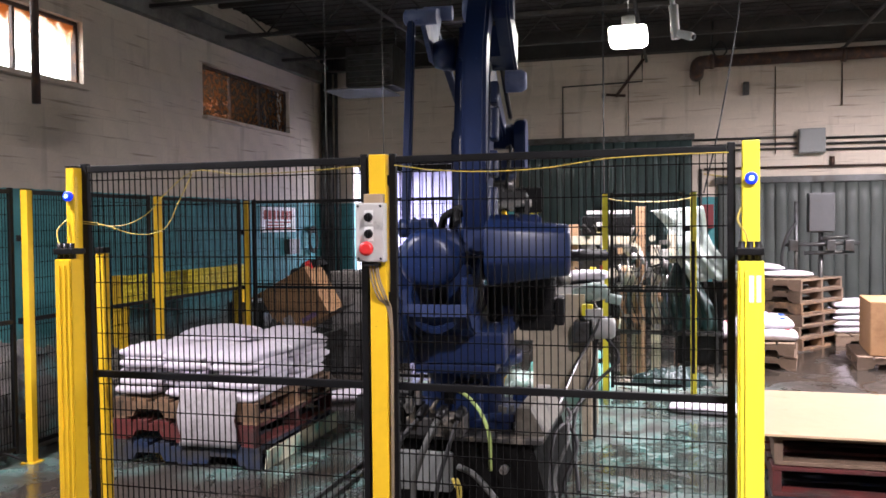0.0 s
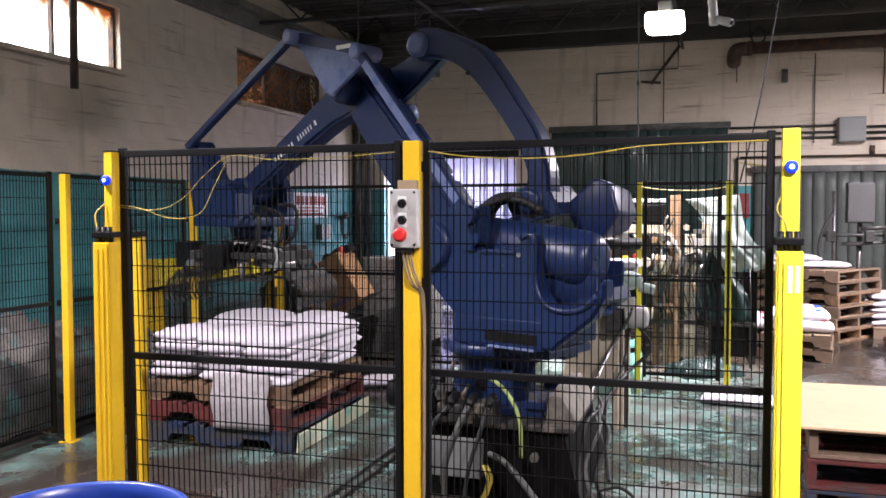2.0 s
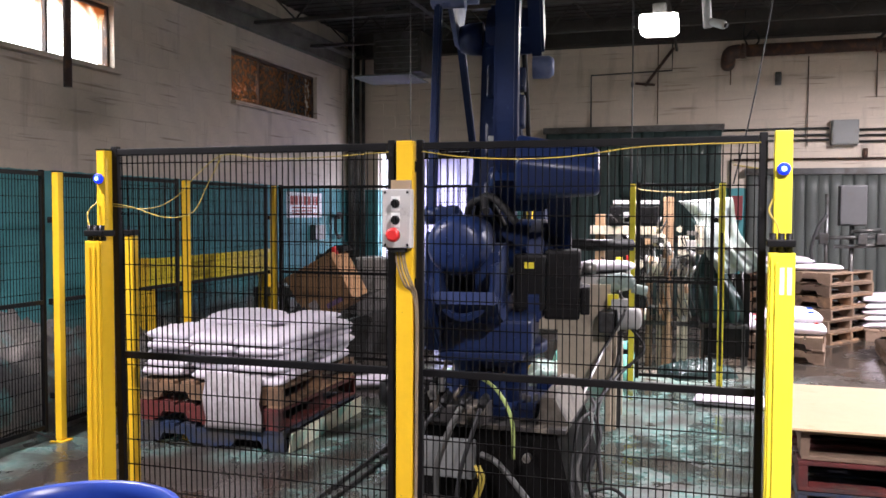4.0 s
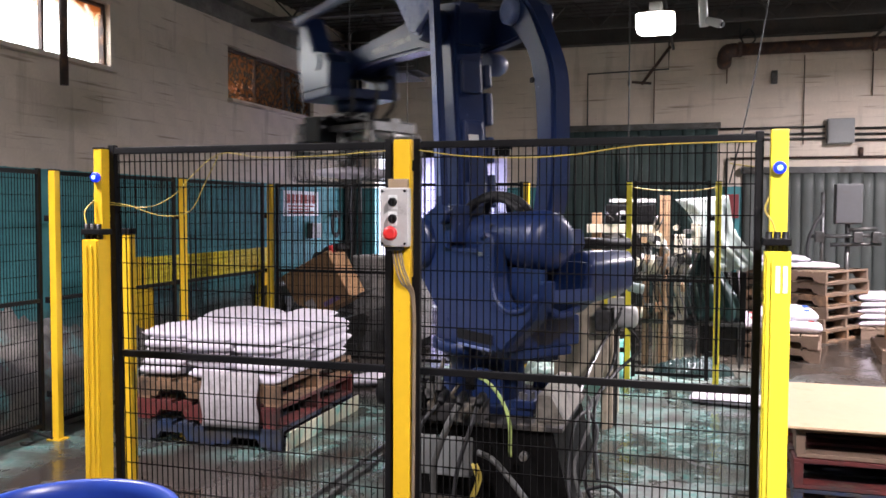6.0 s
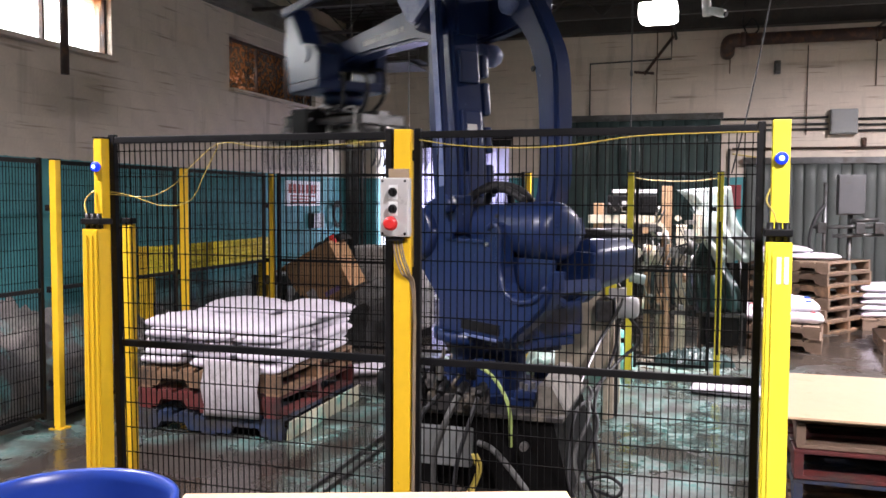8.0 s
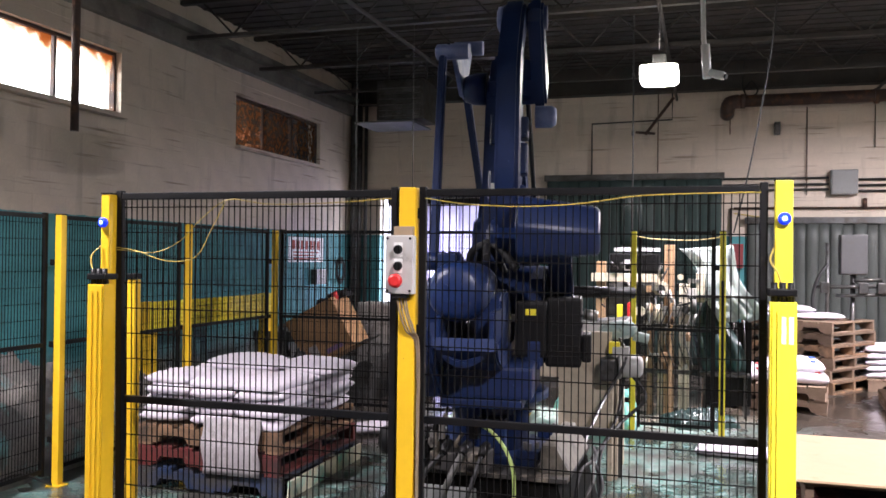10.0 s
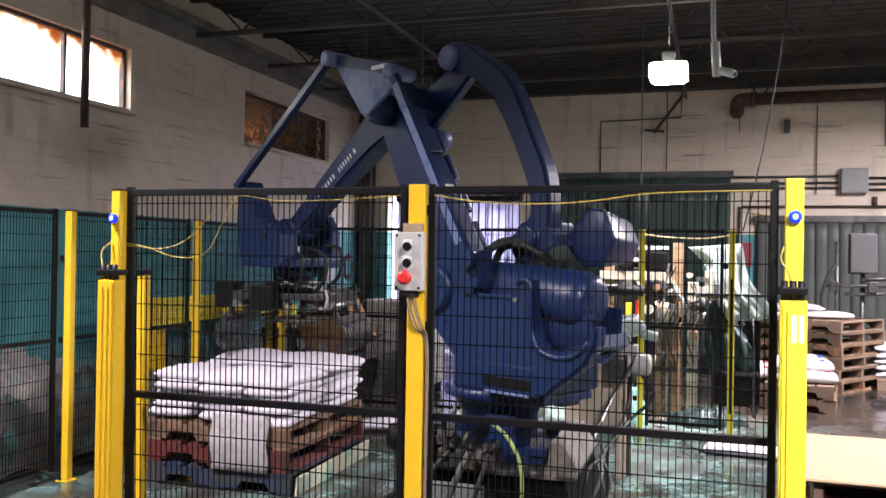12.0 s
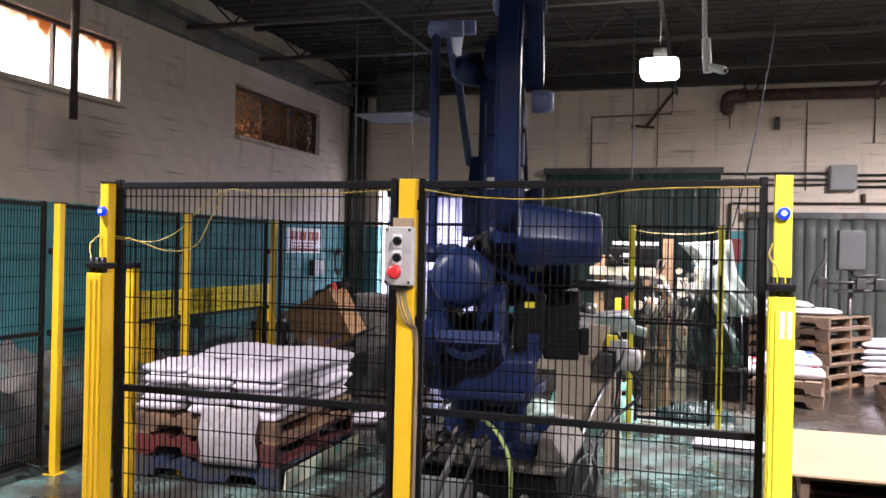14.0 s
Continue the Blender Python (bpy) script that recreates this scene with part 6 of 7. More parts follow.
tube_part("nameplate_rivet", [(-0.36, 0.135, 0.075), (-0.36, 0.142, 0.079)], 0.012, DARK_STEEL, balancer, sides=8)
bm = bmesh.new()
add_tube(bm, [(R0, -0.345, Z0), (R0, -0.30, Z0), (R0, 0.30, Z0), (R0, 0.34, Z0)], [0.13, 0.15, 0.15, 0.13], 28)
part("shoulder_shaft", bm, ROBOT_BLUE, turret_part)
bm = bmesh.new()
add_box(bm, (-0.05, -0.51, 0.90), (0.28, -0.305, 1.30), None, 0.02)
add_box(bm, (-0.03, -0.565, 0.93), (0.20, -0.512, 1.09), None, 0.012)
add_box(bm, (-0.15, -0.32, 0.96), (-0.02, -0.14, 1.28), None, 0.02)
part("motor", bm, BLACK_PAINT, turret_part, "black finned servo motor")
for k in range(5):
    box_part("fin", (-0.055, -0.515, 0.95 + 0.06 * k), (0.27, -0.31, 0.965 + 0.06 * k), BLACK_PAINT, turret_part, bevel=0)
tube_part("motor_plug", [(0.05, -0.52, 1.20), (0.05, -0.60, 1.19)], 0.032, STEEL, turret_part)
box_part("data_plate", (-0.1535, -0.26, 1.20), (-0.1515, -0.20, 1.235), YELLOW_BRIGHT, turret_part, "small yellow warning plate", 0)
bm = bmesh.new()
add_box(bm, (T1.x + R0 - 0.05, 0.20, Z0 + T1.z - 0.16), (T1.x + R0 + 0.05, 0.32, Z0 + T1.z + 0.05), None, 0.015)
part("link_lug", bm, ROBOT_BLUE, turret_part)
for pts in ([(-0.05, -0.12, 1.50), (-0.12, -0.02, 1.60), (-0.02, 0.12, 1.56), (0.08, 0.16, 1.46)], [(-0.25, -0.16, 1.46), (-0.20, -0.05, 1.58), (-0.05, 0.05, 1.60), (0.1, 0.1, 1.50)], [(-0.3, 0.0, 1.52), (-0.16, 0.02, 1.58), (0.0, 0.0, 1.56), (0.12, -0.05, 1.44)]):
    tube_part("cable", smooth_path(pts), 0.022, BLACK_RUBBER, turret_part, "black cable loop")

# lower arm: from the shoulder to the elbow
bm = bmesh.new()
add_plate(bm, [(0.13, -0.08), (0.15, 0.25), (0.165, 0.70), (0.13, 1.18), (0.06, 1.36), (-0.06, 1.36), (-0.12, 1.20), (-0.13, 0.85), (-0.145, 0.40), (-0.15, -0.04), (0.0, -0.14)], -0.11, 0.11, 0.022)
lower = part("lower_arm", bm, ROBOT_BLUE, robot, "long blue cast lower arm")
for z in (0.25, 0.62, 0.98):
    box_part("raised_pad", (-0.159, -0.07, z - 0.10), (-0.125, 0.07, z + 0.10), ROBOT_BLUE, lower, bevel=0.012)
bm = bmesh.new()
add_box(bm, (-0.166, -0.055, 0.20), (-0.160, 0.055, 0.70), None, 0.004)
part("cover_plate", bm, ROBOT_BLUE, lower)
box_part("label_plate", (-0.1685, -0.02, 0.56), (-0.1665, 0.05, 0.63), WHITE_PLASTIC, lower, "small white label", 0)
bm = bmesh.new()
add_tube(bm, [(0, 0.115, L1), (0, 0.20, L1), (0, 0.26, L1)], [0.105, 0.10, 0.08], 24)
part("elbow_hub", bm, ROBOT_BLUE, lower)
bm = bmesh.new()
add_tube(bm, [(0, -0.26, L1), (0, -0.20, L1), (0, -0.115, L1)], [0.08, 0.10, 0.105], 24)
part("elbow_hub", bm, ROBOT_BLUE, lower)
bm = bmesh.new()
add_tube(bm, [(0, 0.262, L1), (0, 0.275, L1)], 0.062, 20)
for k in range(6):
    a = k * math.tau / 6
    add_tube(bm, [(0.042 * math.cos(a), 0.276, L1 + 0.042 * math.sin(a)), (0.042 * math.cos(a), 0.284, L1 + 0.042 * math.sin(a))], 0.008, 8)
part("elbow_cap", bm, ROBOT_LIGHT, lower, "pale bolted bearing cap")
for z, h in ((0.30, 0.10), (0.55, 0.08), (0.80, 0.10), (1.0, 0.07)):
    box_part("cable_duct", (-0.13, -0.165, z - h), (-0.04, -0.112, z + h), ROBOT_BLUE, lower, bevel=0.015)
bm = bmesh.new()
add_tube(bm, [(-0.02, -0.20, 1.10), (-0.02, -0.30, 1.10), (-0.02, -0.33, 1.10)], [0.07, 0.07, 0.05], 18)
part("motor", bm, ROBOT_LIGHT, lower, "small pale blue motor cap")

# upper arm: from the rear joint over the elbow to the wrist
bm = bmesh.new()
add_plate(bm, [(-0.16, -0.12), (0.0, -0.14), (0.30, -0.080), (0.85, -0.052), (1.22, -0.055), (1.38, -0.09), (1.43, 0.0), (1.38, 0.10), (1.22, 0.105), (0.85, 0.12), (0.30, 0.145), (0.05, 0.16), (-0.16, 0.13)], -0.085, 0.085, 0.02)
add_plate(bm, [(-0.62, -0.05), (-0.56, -0.09), (-0.28, -0.12), (0.05, -0.13), (0.05, 0.14), (-0.28, 0.09), (-0.56, 0.08), (-0.62, 0.04)], -0.27, -0.18, 0.016)
add_box(bm, (-0.14, -0.181, -0.10), (0.05, -0.08, 0.11))
upper = part("upper_arm", bm, ROBOT_BLUE, robot, "long blue tapered upper arm")
for x, w in ((0.42, 0.020), *((0.475 + 0.03 * k, 0.014) for k in range(6)), *((0.70 + 0.035 * k, 0.017) for k in range(7))):
    box_part("lettering", (x, 0.0862, 0.002), (x + w, 0.0868, 0.038), WHITE_PLASTIC, upper, bevel=0)
bm = bmesh.new()
add_tube(bm, [(-L3, -0.29, 0), (-L3, -0.04, 0)], 0.07, 22)
part("rear_joint", bm, ROBOT_BLUE, upper)
bm = bmesh.new()
add_tube(bm, [(L2, -0.15, 0), (L2, 0.15, 0)], 0.10, 24)
part("wrist_joint", bm, ROBOT_BLUE, upper)
tube_part("cable", smooth_path([(0.0, -0.12, 0.14), (0.4, -0.12, 0.17), (0.9, -0.12, 0.13), (1.25, -0.12, 0.12)]), 0.018, BLACK_RUBBER, upper, "black cable along the arm")

# crank with the counterweight, parallel to the upper arm
bm = bmesh.new()
add_plate(bm, [(0.10, -0.09), (0.14, 0.0), (0.10, 0.09), (-0.40, 0.08), (-0.58, 0.07), (-0.60, -0.02), (-0.55, -0.10), (-0.40, -0.10)], -0.45, -0.32, 0.015)
add_plate(bm, [(-0.36, -0.09), (-0.36, 0.09), (-0.58, 0.07), (-0.66, -0.02), (-0.66, -0.16), (-0.58, -0.14)], -0.318, -0.04, 0.01)
crank = part("crank", bm, ROBOT_BLUE, robot, "blue drive crank")
bm = bmesh.new()
add_plate(bm, [(-0.61, -0.09), (-0.87, -0.04), (-0.95, -0.12), (-0.91, -0.30), (-0.75, -0.375), (-0.63, -0.29)], -0.61, -0.18)
for v in bm.verts:
    # the far side is smaller, drawn up towards the crank
    if v.co.y < -0.5:
        v.co.x, v.co.z = -0.62 + 0.66 * (v.co.x + 0.62), -0.07 + 0.80 * (v.co.z + 0.07)
bmesh.ops.bevel(bm, geom=list(bm.edges), offset=0.026, segments=3, affect="EDGES", profile=0.5, clamp_overlap=True)
for f in bm.faces:
    f.smooth = True
part("counterweight", bm, ROBOT_BLUE, crank, "blue rounded counterweight")
bm = bmesh.new()
add_tube(bm, [(-L3, -0.19, 0), (-L3, -0.02, 0)], 0.085, 22)
part("crank_pin", bm, ROBOT_BLUE, crank)

# bowed link from the crank to the rear of the upper arm
bm = bmesh.new()
outer = [(0.05, -0.09), (-0.08, -0.08), (-0.18, 0.02), (-0.25, 0.16), (-0.292, 0.30), (-0.308, 0.48), (-0.322, 0.66), (-0.328, 0.84), (-0.307, 0.97), (-0.25, 1.10), (-0.165, 1.27), (-0.07, 1.38), (0.02, 1.395), (0.08, 1.34)]
inner = [(0.085, 1.27), (0.0, 1.19), (-0.105, 1.04), (-0.150, 0.87), (-0.160, 0.70), (-0.152, 0.50), (-0.128, 0.29), (-0.06, 0.12), (0.07, 0.06), (0.09, -0.03)]
outer, inner = ([(p.x, p.z) for p in smooth_path([(x, 0, z) for x, z in run], 4)] for run in (outer, inner))
add_plate(bm, outer + inner, LJ - 0.065, LJ + 0.065, 0.02)
link = part("bowed_link", bm, ROBOT_BLUE, robot, "bowed blue connecting link")
for z in (0.0, L1):
    bm = bmesh.new()
    add_tube(bm, [(0, LJ + 0.06, z), (0, LJ + 0.10, z), (0, LJ + 0.11, z)], [0.078, 0.074, 0.05], 22)
    part("bearing_cap", bm, ROBOT_LIGHT if z else ROBOT_BLUE, link, "pale round bearing cap" if z else "")
tube_part("lifting_eye", [(-0.16, LJ + 0.066, 0.88), (-0.16, LJ + 0.075, 0.88)], 0.016, BLACK_PAINT, link)
# levelling linkage
bm = bmesh.new()
add_plate(bm, [(T2.x + 0.03, T2.z + 0.045), (T2.x + 0.05, T2.z - 0.02), (T2.x, T2.z - 0.05), (0.05, -0.04), (-0.03, -0.05), (T1.x - 0.04, T1.z - 0.02), (T1.x - 0.03, T1.z + 0.03)], 0.265, 0.295, 0.006)
# the plate's lit look is put into its paler colour
tri = part("levelling_triangle", bm, ROBOT_LIGHT, robot, "triangular blue levelling plate with its lit tone in the colour")
bm = bmesh.new()
add_plate(bm, [(T2.x + 0.03, T2.z + 0.045), (T2.x + 0.04, T2.z - 0.025), (T1.x - 0.04, T1.z - 0.03), (T1.x - 0.03, T1.z + 0.045)], 0.297, 0.325, 0.008)
part("web", bm, ROBOT_BLUE, tri)
for p in (T1, T2):
    bm = bmesh.new()
    add_tube(bm, [(p.x, 0.19, p.z), (p.x, 0.385, p.z), (p.x, 0.395, p.z)], [0.048, 0.048, 0.03], 20)
    part("pin_boss", bm, ROBOT_LIGHT, tri)
box_part("sticker", (-0.22, 0.3255, 0.212), (-0.09, 0.327, 0.238), WHITE_PLASTIC, tri, "white sticker", 0)
bm = bmesh.new()
add_plate(bm, [(-0.035, -0.03), (0.035, -0.03), (0.032, L1 + 0.03), (-0.032, L1 + 0.03)], 0.325 - T1.y, 0.37 - T1.y, 0.01)
add_tube(bm, [(0, 0.05, 0), (0, 0.115, 0)], 0.055, 18)
rod_a = part("levelling_rod", bm, ROBOT_BLUE, robot, "straight blue levelling rod")
bm = bmesh.new()
add_box(bm, (-0.026, 0.1035, 0.10), (0.026, 0.1055, L1 - 0.10))
part("worn_face", bm, ROBOT_LIGHT, rod_a, "pale strip along the rod")
bm = bmesh.new()
add_plate(bm, [(-0.03, -0.033), (0.10, -0.03), (L2 - 0.1, -0.026), (L2 + 0.03, -0.03), (L2 + 0.03, 0.03), (L2 - 0.1, 0.026), (0.10, 0.03), (-0.03, 0.033)], -0.022, 0.03, 0.008)
rod_b = part("levelling_rod", bm, ROBOT_BLUE, robot, "slim blue levelling rod")

# wrist bracket, kept level
bm = bmesh.new()
add_plate(bm, [(T2.x - 0.045, T2.z + 0.03), (T2.x + 0.035, T2.z + 0.03), (T2.x + 0.05, 0.05), (0.31, -0.20), (-0.20, -0.20), (-0.20, -0.02), (-0.10, 0.05), (0.07, 0.09)], 0.16, 0.33, 0.012)
add_plate(bm, [(0.16, 0.10), (0.10, 0.14), (-0.10, 0.12), (-0.18, 0.0), (-0.18, -0.20), (0.22, -0.20)], -0.24, -0.152, 0.012)
add_box(bm, (-0.20, -0.24, -0.26), (0.30, 0.33, -0.19), None, 0.015)
add_tube(bm, [(0.04, 0, -0.26), (0.04, 0, -0.33), (0.04, 0, -0.35)], [0.16, 0.15, 0.10], 28)
wrist = part("wrist_bracket", bm, ROBOT_BLUE, robot, "blue wrist bracket")
bm = bmesh.new()
add_tube(bm, [(0, 0.331, 0), (0, 0.345, 0)], 0.06, 18)
part("bearing_cap", bm, ROBOT_BLUE, wrist)
for pts in ([(-0.15, -0.1, -0.1), (-0.30, -0.14, -0.12), (-0.33, -0.12, -0.30), (-0.22, -0.1, -0.40)], [(-0.18, 0.05, -0.12), (-0.36, 0.04, -0.18), (-0.36, 0.04, -0.34), (-0.25, 0.05, -0.44)], [(-0.18, 0.16, -0.15), (-0.28, 0.18, -0.2), (-0.26, 0.18, -0.36), (-0.15, 0.15, -0.42)]):
    tube_part("cable", smooth_path(pts), 0.014, BLACK_RUBBER, wrist, "black cable loop")

# bag gripper: turns under the wrist
gripper_bm = bmesh.new()
add_tube(gripper_bm, [(0, 0, 0.0), (0, 0, -0.05)], 0.13, 24)
add_box(gripper_bm, (-0.36, -0.05, -0.11), (0.36, 0.05, -0.05), None, 0.006)
add_box(gripper_bm, (-0.36, -0.20, -0.14), (-0.30, 0.20, -0.08), None, 0.005)
add_box(gripper_bm, (0.30, -0.20, -0.14), (0.36, 0.20, -0.08), None, 0.005)
for y in (-0.18, 0.18):
    add_box(gripper_bm, (-0.299, y - 0.02, -0.13), (0.299, y + 0.02, -0.09), None, 0.004)
gripper = part("gripper", gripper_bm, DARK_STEEL, robot, "dark steel bag gripper with curved fingers")
for x0, x1, y0, y1, z0, z1 in ((0.46, 0.60, -0.17, 0.0, -0.20, -0.03), (0.04, 0.19, 0.12, 0.30, -0.20, -0.035), (-0.26, -0.10, -0.31, -0.13, -0.23, -0.052)):
    box_part("valve_box", (x0, y0, z0), (x1, y1, z1), BLACK_PAINT, gripper, "black valve box", 0.008)
for s in (-1, 1):
    tube_part("hinge_shaft", [(s * 0.33, -0.24, -0.16), (s * 0.33, 0.24, -0.16)], 0.022, STEEL, gripper, sides=12)
    for y in (-0.10, 0.10):
        tube_part("cylinder", [(s * 0.08, y, -0.155), (s * 0.29, y, -0.18)], 0.026, STEEL, gripper, sides=14)
jaws = []
for s in (-1, 1):
    bm = bmesh.new()
    add_box(bm, (s * 0.025 - 0.02, -0.25, -0.13), (s * 0.025 + 0.02, 0.25, -0.085), None, 0.004)
    for y in (-0.21, 0.0, 0.21):
        add_box(bm, (s * 0.015 - 0.014, y - 0.016, -0.10), (s * 0.015 + 0.014, y + 0.016, 0.02), None, 0.003)
    jaw = part("jaw", bm, DARK_STEEL, robot, "dark steel jaw with curved fingers")
    for k in range(11):
        y = -0.25 + 0.05 * k
        tube_part("finger", smooth_path([(s * 0.03, y, -0.12), (s * 0.05, y, -0.17), (s * 0.045, y, -0.235), (s * 0.01, y, -0.28), (s * -0.05, y, -0.30)], 4), [0.0085] * 17, DARK_STEEL, jaw, "curved dark steel finger" if k == 0 else "", 8)
    jaws.append((s, jaw))
for y in (-0.14, 0.14):
    box_part("press_plate", (-0.20, y - 0.05, -0.28), (0.20, y + 0.05, -0.265), DARK_STEEL, gripper, "dark press plate", 0.003)
    tube_part("press_rod", [(0, y, -0.265), (0, y, -0.13)], 0.014, STEEL, gripper)
box_part("sensor", (0.12, -0.29, -0.26), (0.18, -0.23, -0.19), YELLOW_BRIGHT, gripper, "small yellow sensor", 0.006)
for k in range(5):
    a = 0.5 * k
    tube_part("air_hose", smooth_path([(0.1 * math.cos(a), 0.12 * math.sin(a), -0.05), (0.2 * math.cos(a * 1.7), 0.22 * math.sin(a * 1.3), -0.02), (0.30 * (1 if k % 2 else -1), -0.2 + 0.1 * k, -0.10), (0.28 * (1 if k % 2 else -1), -0.2 + 0.1 * k, -0.2)]), 0.008, BLACK_RUBBER if k % 2 else GREY_BOX, gripper)
GRIP = 1.12
for ob in (gripper, *(jaw for _, jaw in jaws)):
    ob.scale = (GRIP, GRIP, GRIP)

# ---------------------------------------------------------------- wall blocks
def block_mesh(name, axis, length, h, mat):
    bm = bmesh.new()
    lo, hi = ((-0.0065, -length / 2, -h / 2), (0.002, length / 2, h / 2)) if axis == "y" else ((-length / 2, -0.002, -h / 2), (length / 2, 0.0065, h / 2))
    add_box(bm, lo, hi)
    return mesh_of(name, bm, mat)


def clad(wall, axis, a0, a1, z0, z1, openings, mat, count):
    """Face blocks 0.4 x 0.2 m in running bond; the first count are parts, the rest one mesh."""
    course, size, joint = 0.2032, 0.4064, 0.0012
    whole = block_mesh("block", axis, size - joint, course - joint, mat)
    rest = bmesh.new()
    made = 0
    rows = int((z1 - z0) / course)
    for r in range(rows):
        z = z0 + (r + 0.5) * course
        a = a0 - (size / 2 if r % 2 else 0)
        while a < a1:
            u, v = max(a, a0), min(a + size, a1)
            a += size
            pieces = [(u, v)]
            for o0, o1, s0, s1 in openings:
                if z + course / 2 > s0 + 0.01 and z - course / 2 < s1 - 0.01:
                    pieces = [q for p in pieces for q in ((p[0], min(p[1], o0)), (max(p[0], o1), p[1])) if q[1] - q[0] > 0.03]
            for u2, v2 in pieces:
                mid, length = (u2 + v2) / 2, v2 - u2 - joint
                jig = random.uniform(-0.0004, 0.0004)
                where = (XL + jig, mid, z) if axis == "y" else (mid, YB + jig, z)
                if made < count and length > size * 0.9 and z > 0.9:
                    ob = new("block", whole)
                    ob.parent = wall
                    ob.matrix_basis = Matrix.Translation(where)
                    made += 1
                else:
                    lo, hi = ((-0.0065, -length / 2, -course / 2 + joint / 2), (0.002, length / 2, course / 2 - joint / 2)) if axis == "y" else ((-length / 2, -0.002, -course / 2 + joint / 2), (length / 2, 0.0065, course / 2 - joint / 2))
                    p = Vector(where)
                    vs = [rest.verts.new(p + Vector((lo[0] if i & 1 else hi[0], lo[1] if i & 2 else hi[1], lo[2] if i & 4 else hi[2]))) for i in range(8)]
                    for f in ((0, 1, 3, 2), (4, 6, 7, 5), (0, 4, 5, 1), (2, 3, 7, 6), (0, 2, 6, 4), (1, 5, 7, 3)):
                        rest.faces.new([vs[i] for i in f])
    bmesh.ops.recalc_face_normals(rest, faces=rest.faces)
    tagged(part("blocks", rest, mat, wall), kind="stuff")


clad(wall_west, "y", 2.0, YB - 0.01, 0.0, 4.27, [WIN_A, WIN_B], PAINT_LEFT, 300)
clad(wall_north, "x", XL + 0.01, 4.6, 0.0, 4.27, [DOOR_A, DOOR_B, DOOR_C], PAINT_BACK, 200)

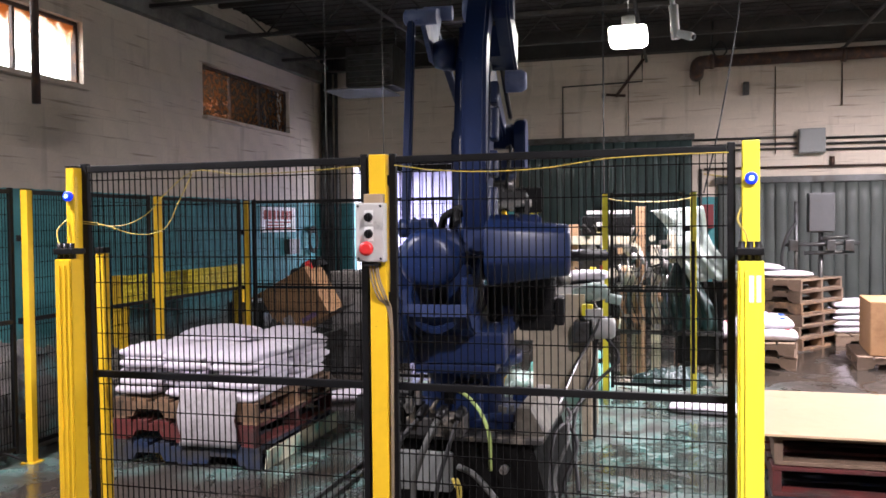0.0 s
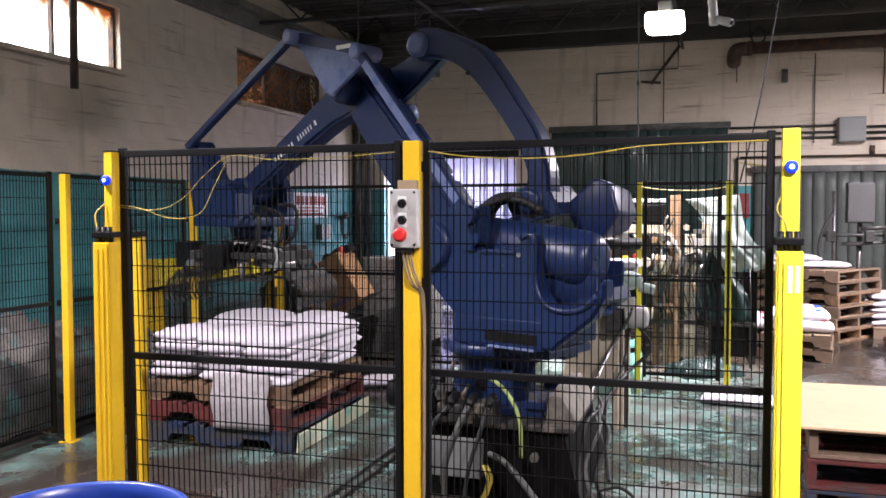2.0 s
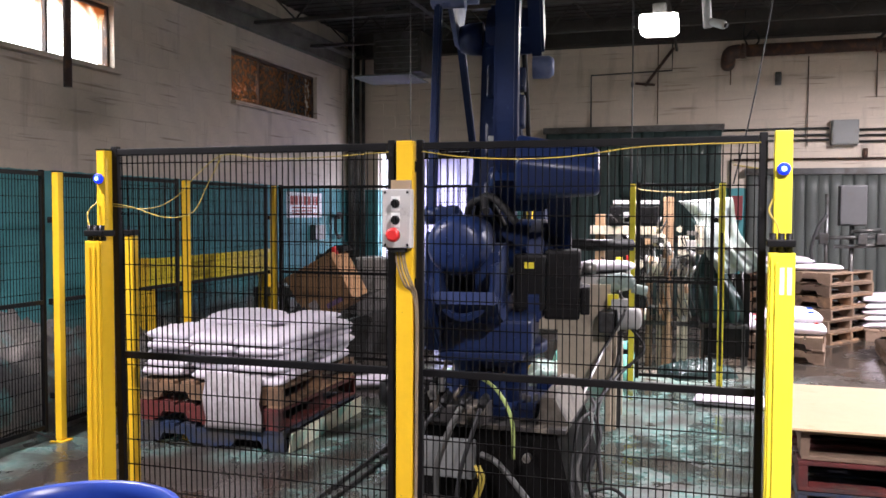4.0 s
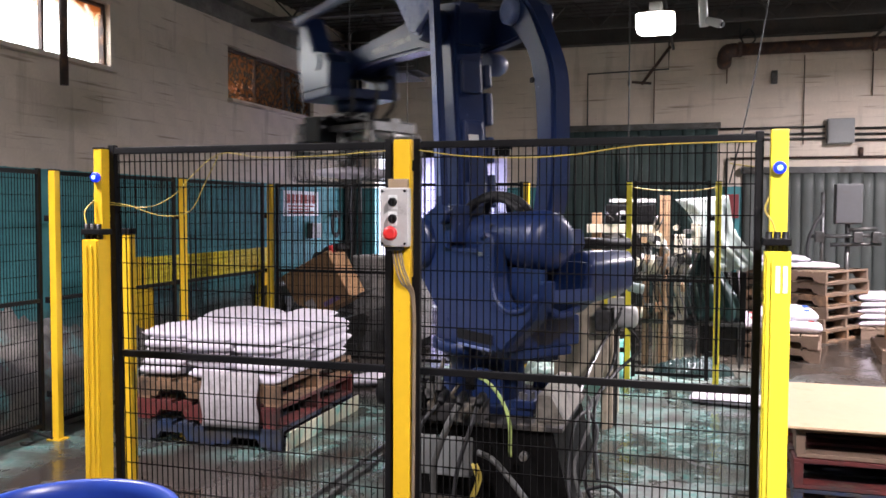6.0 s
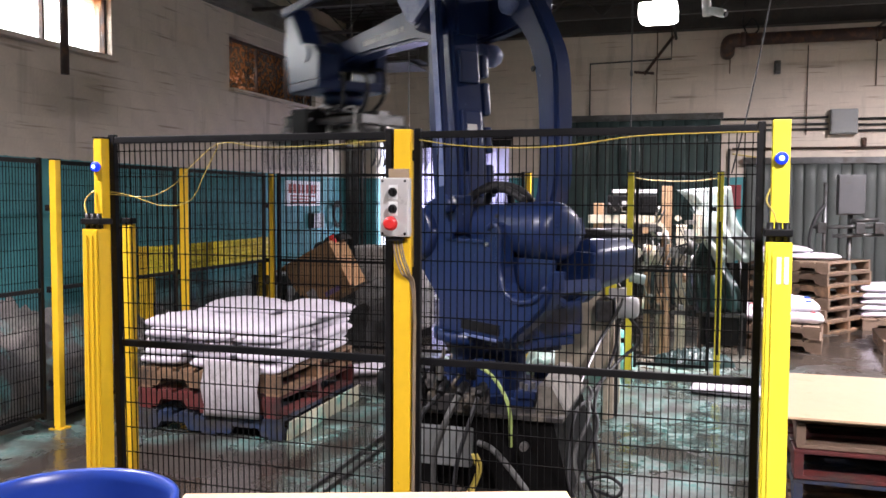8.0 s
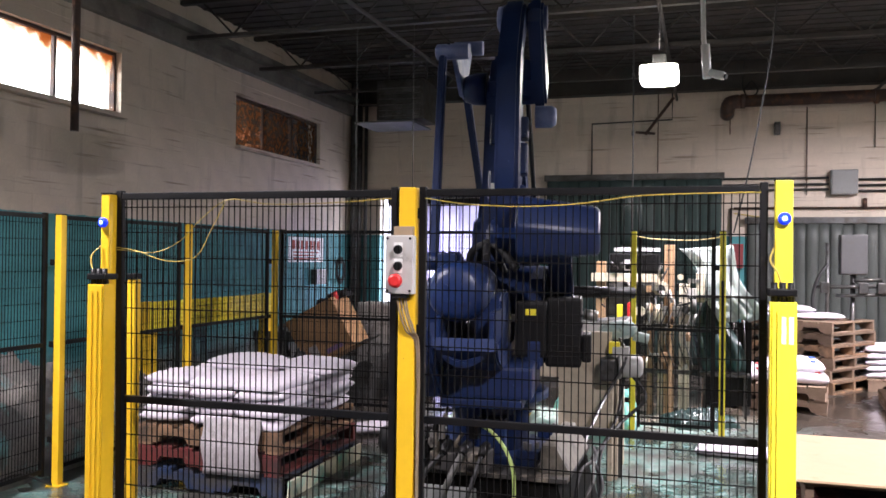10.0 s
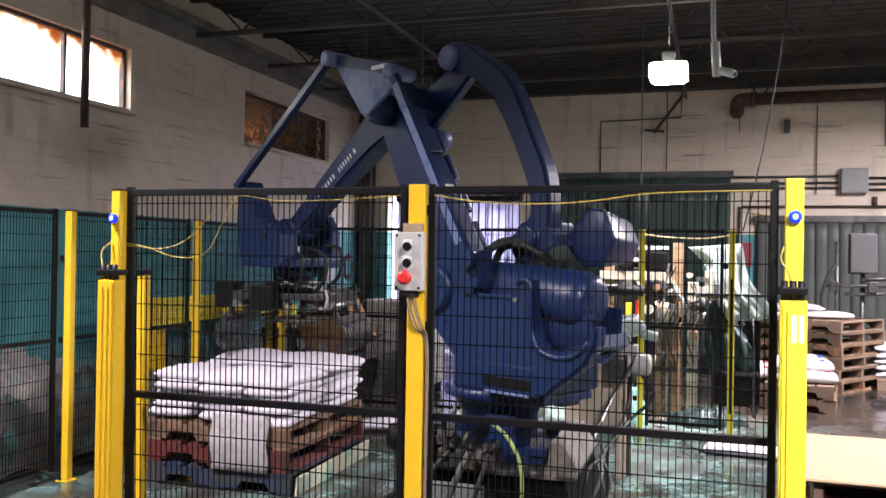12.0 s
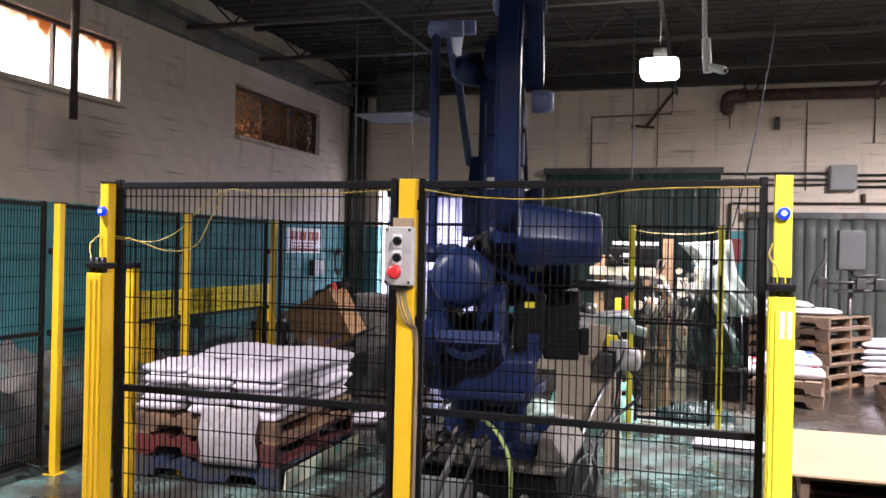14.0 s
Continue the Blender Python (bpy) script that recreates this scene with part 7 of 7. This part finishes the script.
# ---------------------------------------------------------------- movement
# seconds, swing of the turret, lean of the lower arm, rise of the upper arm, turn of the gripper (degrees)
SWINGS = [
    (0.0, 96.0, 10.9, -17.5, 100), (0.2, 96.3, 7.4, -8.5, 104), (0.4, 103.2, 3.6, -4.3, 112), (0.6, 117, 0.5, -1.5, 130), (0.7, 128.5, 0.3, -0.6, 140), (0.8, 139.2, 3.0, -0.8, 155),
    (1.0, 153.3, 20.4, -8.0, 174), (1.2, 156.4, 34.4, -22.0, 180), (1.4, 156.8, 40.5, -27.6, 180), (1.6, 156.7, 41.0, -28.6, 180), (1.8, 156.8, 40.8, -28.8, 180), (2.0, 157.2, 40.7, -28.7, 180),
    (2.2, 156.4, 38.6, -26.1, 180), (2.3, 156.4, 33.5, -18.0, 180), (2.5, 153.1, 19.9, -7.3, 172), (2.6, 147.8, 8.8, -3.8, 164), (2.7, 140.8, -2.8, -0.6, 154), (2.8, 127.8, -8.5, 0.2, 140), (3.0, 111.9, -8.0, -2.4, 120), (3.2, 99.0, -3.0, -13.0, 102),
    (3.4, 97.5, 1.5, -26.0, 97), (3.6, 97.2, 4.0, -36.0, 97), (3.85, 97.2, 8.5, -44.5, 97), (4.1, 97.2, 9.4, -46.0, 97), (4.5, 97.0, 9.6, -46.5, 97), (4.75, 96.6, 10.4, -40.0, 97), (5.0, 96.2, 11.2, -24.0, 98),
    (5.3, 96.1, 8.5, -10.1, 102), (5.5, 98.4, 4.6, -5.6, 108), (5.7, 112.0, 1.6, -2.6, 126), (5.9, 128.6, 2.0, -1.0, 146), (6.1, 146.6, 9.0, -4.0, 168), (6.3, 150.4, 15.0, -17.4, 178), (6.5, 150.6, 15.6, -33.0, 182), (6.7, 150.8, 16.2, -42.0, 184), (7.0, 150.8, 16.2, -43.7, 184),
    (7.3, 150.2, 16.2, -42.0, 184), (7.5, 149.4, 15.6, -33.8, 184), (7.7, 149.3, 13.9, -20.9, 180), (7.9, 146.5, 10.6, -7.2, 168), (8.0, 141.9, 6.0, -2.4, 158), (8.1, 131.5, 5.0, -1.2, 144), (8.3, 115.6, 5.8, -2.7, 124), (8.5, 100.4, 5.4, -8.0, 102),
    (8.7, 97.4, 4.2, -24.0, 97), (9.0, 98.0, 4.0, -39.0, 97), (9.2, 97.4, 7.6, -44.4, 97), (9.45, 97.2, 9.4, -46.2, 97), (9.8, 97.0, 9.6, -46.5, 97), (10.0, 96.6, 10.4, -40.0, 97), (10.25, 96.2, 11.2, -24.0, 98),
    (10.5, 96.1, 8.5, -10.2, 102), (10.7, 98.4, 5.0, -5.8, 108), (10.9, 112.0, 3.0, -3.0, 126), (11.1, 130.0, 6.0, -2.6, 150), (11.3, 146.4, 13.2, -5.8, 170), (11.5, 152.8, 21.6, -18.0, 180), (11.7, 152.6, 28.2, -30.2, 183), (11.9, 152.7, 30.0, -35.7, 184), (12.1, 152.5, 30.2, -35.5, 184), (12.3, 152.4, 29.8, -34.6, 184),
    (12.5, 152.8, 28.8, -34.6, 184), (12.7, 152.6, 24.2, -24.4, 184), (12.9, 151.4, 18.2, -12.0, 176), (13.0, 149.4, 15.0, -6.2, 170), (13.1, 142.6, 11.6, -3.0, 160), (13.2, 132.5, 5.4, -2.0, 146), (13.3, 122.2, -1.0, -2.5, 134), (13.4, 114.8, -6.8, -3.4, 124), (13.5, 108.0, -7.8, -4.6, 114),
    (13.6, 102.0, -6.4, -9.6, 106), (13.7, 98.4, -5.4, -15.8, 100), (13.8, 97.2, -4.6, -23.6, 97), (13.9, 97.6, -2.8, -30.4, 97), (14.0, 98.6, -0.8, -34.0, 97),
]
FLANGE = Vector((0.04, 0, -0.35))
BAG_DROP = -0.485


def joints(swing, lean, rise):
    s = Matrix.Rotation(radians(swing), 4, "Z")
    a, b = radians(lean), radians(rise)
    p = Vector((R0, 0, Z0))
    u = Vector((math.cos(b), 0, math.sin(b)))
    e = p + L1 * Vector((math.sin(a), 0, math.cos(a)))
    return s, p, e, e + L2 * u, p - L3 * u, Matrix.Rotation(a, 4, "Y"), Matrix.Rotation(-b, 4, "Y")


def arm_poses(row):
    _, swing, lean, rise, turn = row
    s, p, e, w, k, ra, rb = joints(swing, lean, rise)
    at = Matrix.Translation
    grip = at(s @ (w + FLANGE)) @ Matrix.Rotation(radians(turn), 4, "Z")
    tip = Matrix.Rotation(radians(-0.26 * (lean - 5)), 4, "Y")
    return {turret_part: s, balancer: s @ at((0.0, 0.10, 1.36)) @ tip, lower: s @ at(p) @ ra, upper: s @ at(e) @ rb, crank: s @ at(p) @ rb, link: s @ at(k) @ ra, tri: s @ at(e), rod_a: s @ at(p + T1) @ ra, rod_b: s @ at(e + T2) @ rb, wrist: s @ at(w), gripper: grip}


def carried(row):
    return Matrix.Translation((RX, RY, 0)) @ arm_poses(row)[gripper] @ Matrix.Translation((0, 0, BAG_DROP)) @ pose(0, 0, 0, 0, 0, 90)


def pose_at(t):
    """The arm's row at t, between the rows of the table."""
    for a, b in zip(SWINGS, SWINGS[1:]):
        if a[0] <= t <= b[0]:
            f = (t - a[0]) / (b[0] - a[0])
            return tuple(x + (y - x) * f for x, y in zip(a, b))
    return SWINGS[-1]


# seconds at which the jaws stand open (1) or shut (0)
JAWS = [(0.0, 0), (1.75, 0), (2.05, 1), (4.25, 1), (4.5, 0), (6.75, 0), (7.05, 1), (9.55, 1), (9.8, 0), (11.85, 0), (12.15, 1), (14.0, 1)]


def opening(t):
    for a, b in zip(JAWS, JAWS[1:]):
        if a[0] <= t <= b[0]:
            return a[1] + (b[1] - a[1]) * (t - a[0]) / (b[0] - a[0])
    return JAWS[-1][1]


def jaw_pose(s, t):
    grip = arm_poses(pose_at(t))[gripper]
    return grip @ Matrix.Translation((s * 0.33 * GRIP, 0, -0.16 * GRIP)) @ Matrix.Rotation(radians(-s * 42 * opening(t)), 4, "Y")


moving_bags = [bag(pose(0, 0, 0), "white woven bag carried by the robot to the pallet", "white bags", k) for k in (1, 3, 5)]


def motions():
    keyed = {}
    for row in SWINGS:
        for ob, m in arm_poses(row).items():
            keyed.setdefault(ob, []).append((row[0], m))
    for ob, rows in keyed.items():
        walk(ob, rows)
    for s, jaw in jaws:
        walk(jaw, [(t, jaw_pose(s, t)) for t in sorted({r[0] for r in SWINGS} | {j[0] for j in JAWS})])
    # each bag: waits on the conveyor, is lifted, set down on the pallet and stays
    for ob, lift, place, rise in ((moving_bags[0], None, 1.75, 0.002), (moving_bags[1], 4.5, 6.75, 0.026), (moving_bags[2], 9.8, 11.85, 0.026)):
        rows = []
        if lift:
            wait = carried(pose_at(lift))
            back = pose(-0.76, 6.42, 1.062, 0, -5.2, 0)
            mid = pose(-1.05, 6.32, 0.98, 0, -16, 3)
            rows += [(0.0, back), (lift - 1.6, back), (lift - 1.25, mid), (lift - 0.8, wait), (lift, wait)]
        rows += [(r[0], carried(r)) for r in SWINGS if (lift is None or r[0] > lift) and r[0] < place]
        last = carried(pose_at(place))
        rest = last.copy()
        rest.translation.z = ZT + rise
        rows += [(place, last), (place + 0.15, rest), (14.0, rest)]
        walk(ob, rows)


motions()
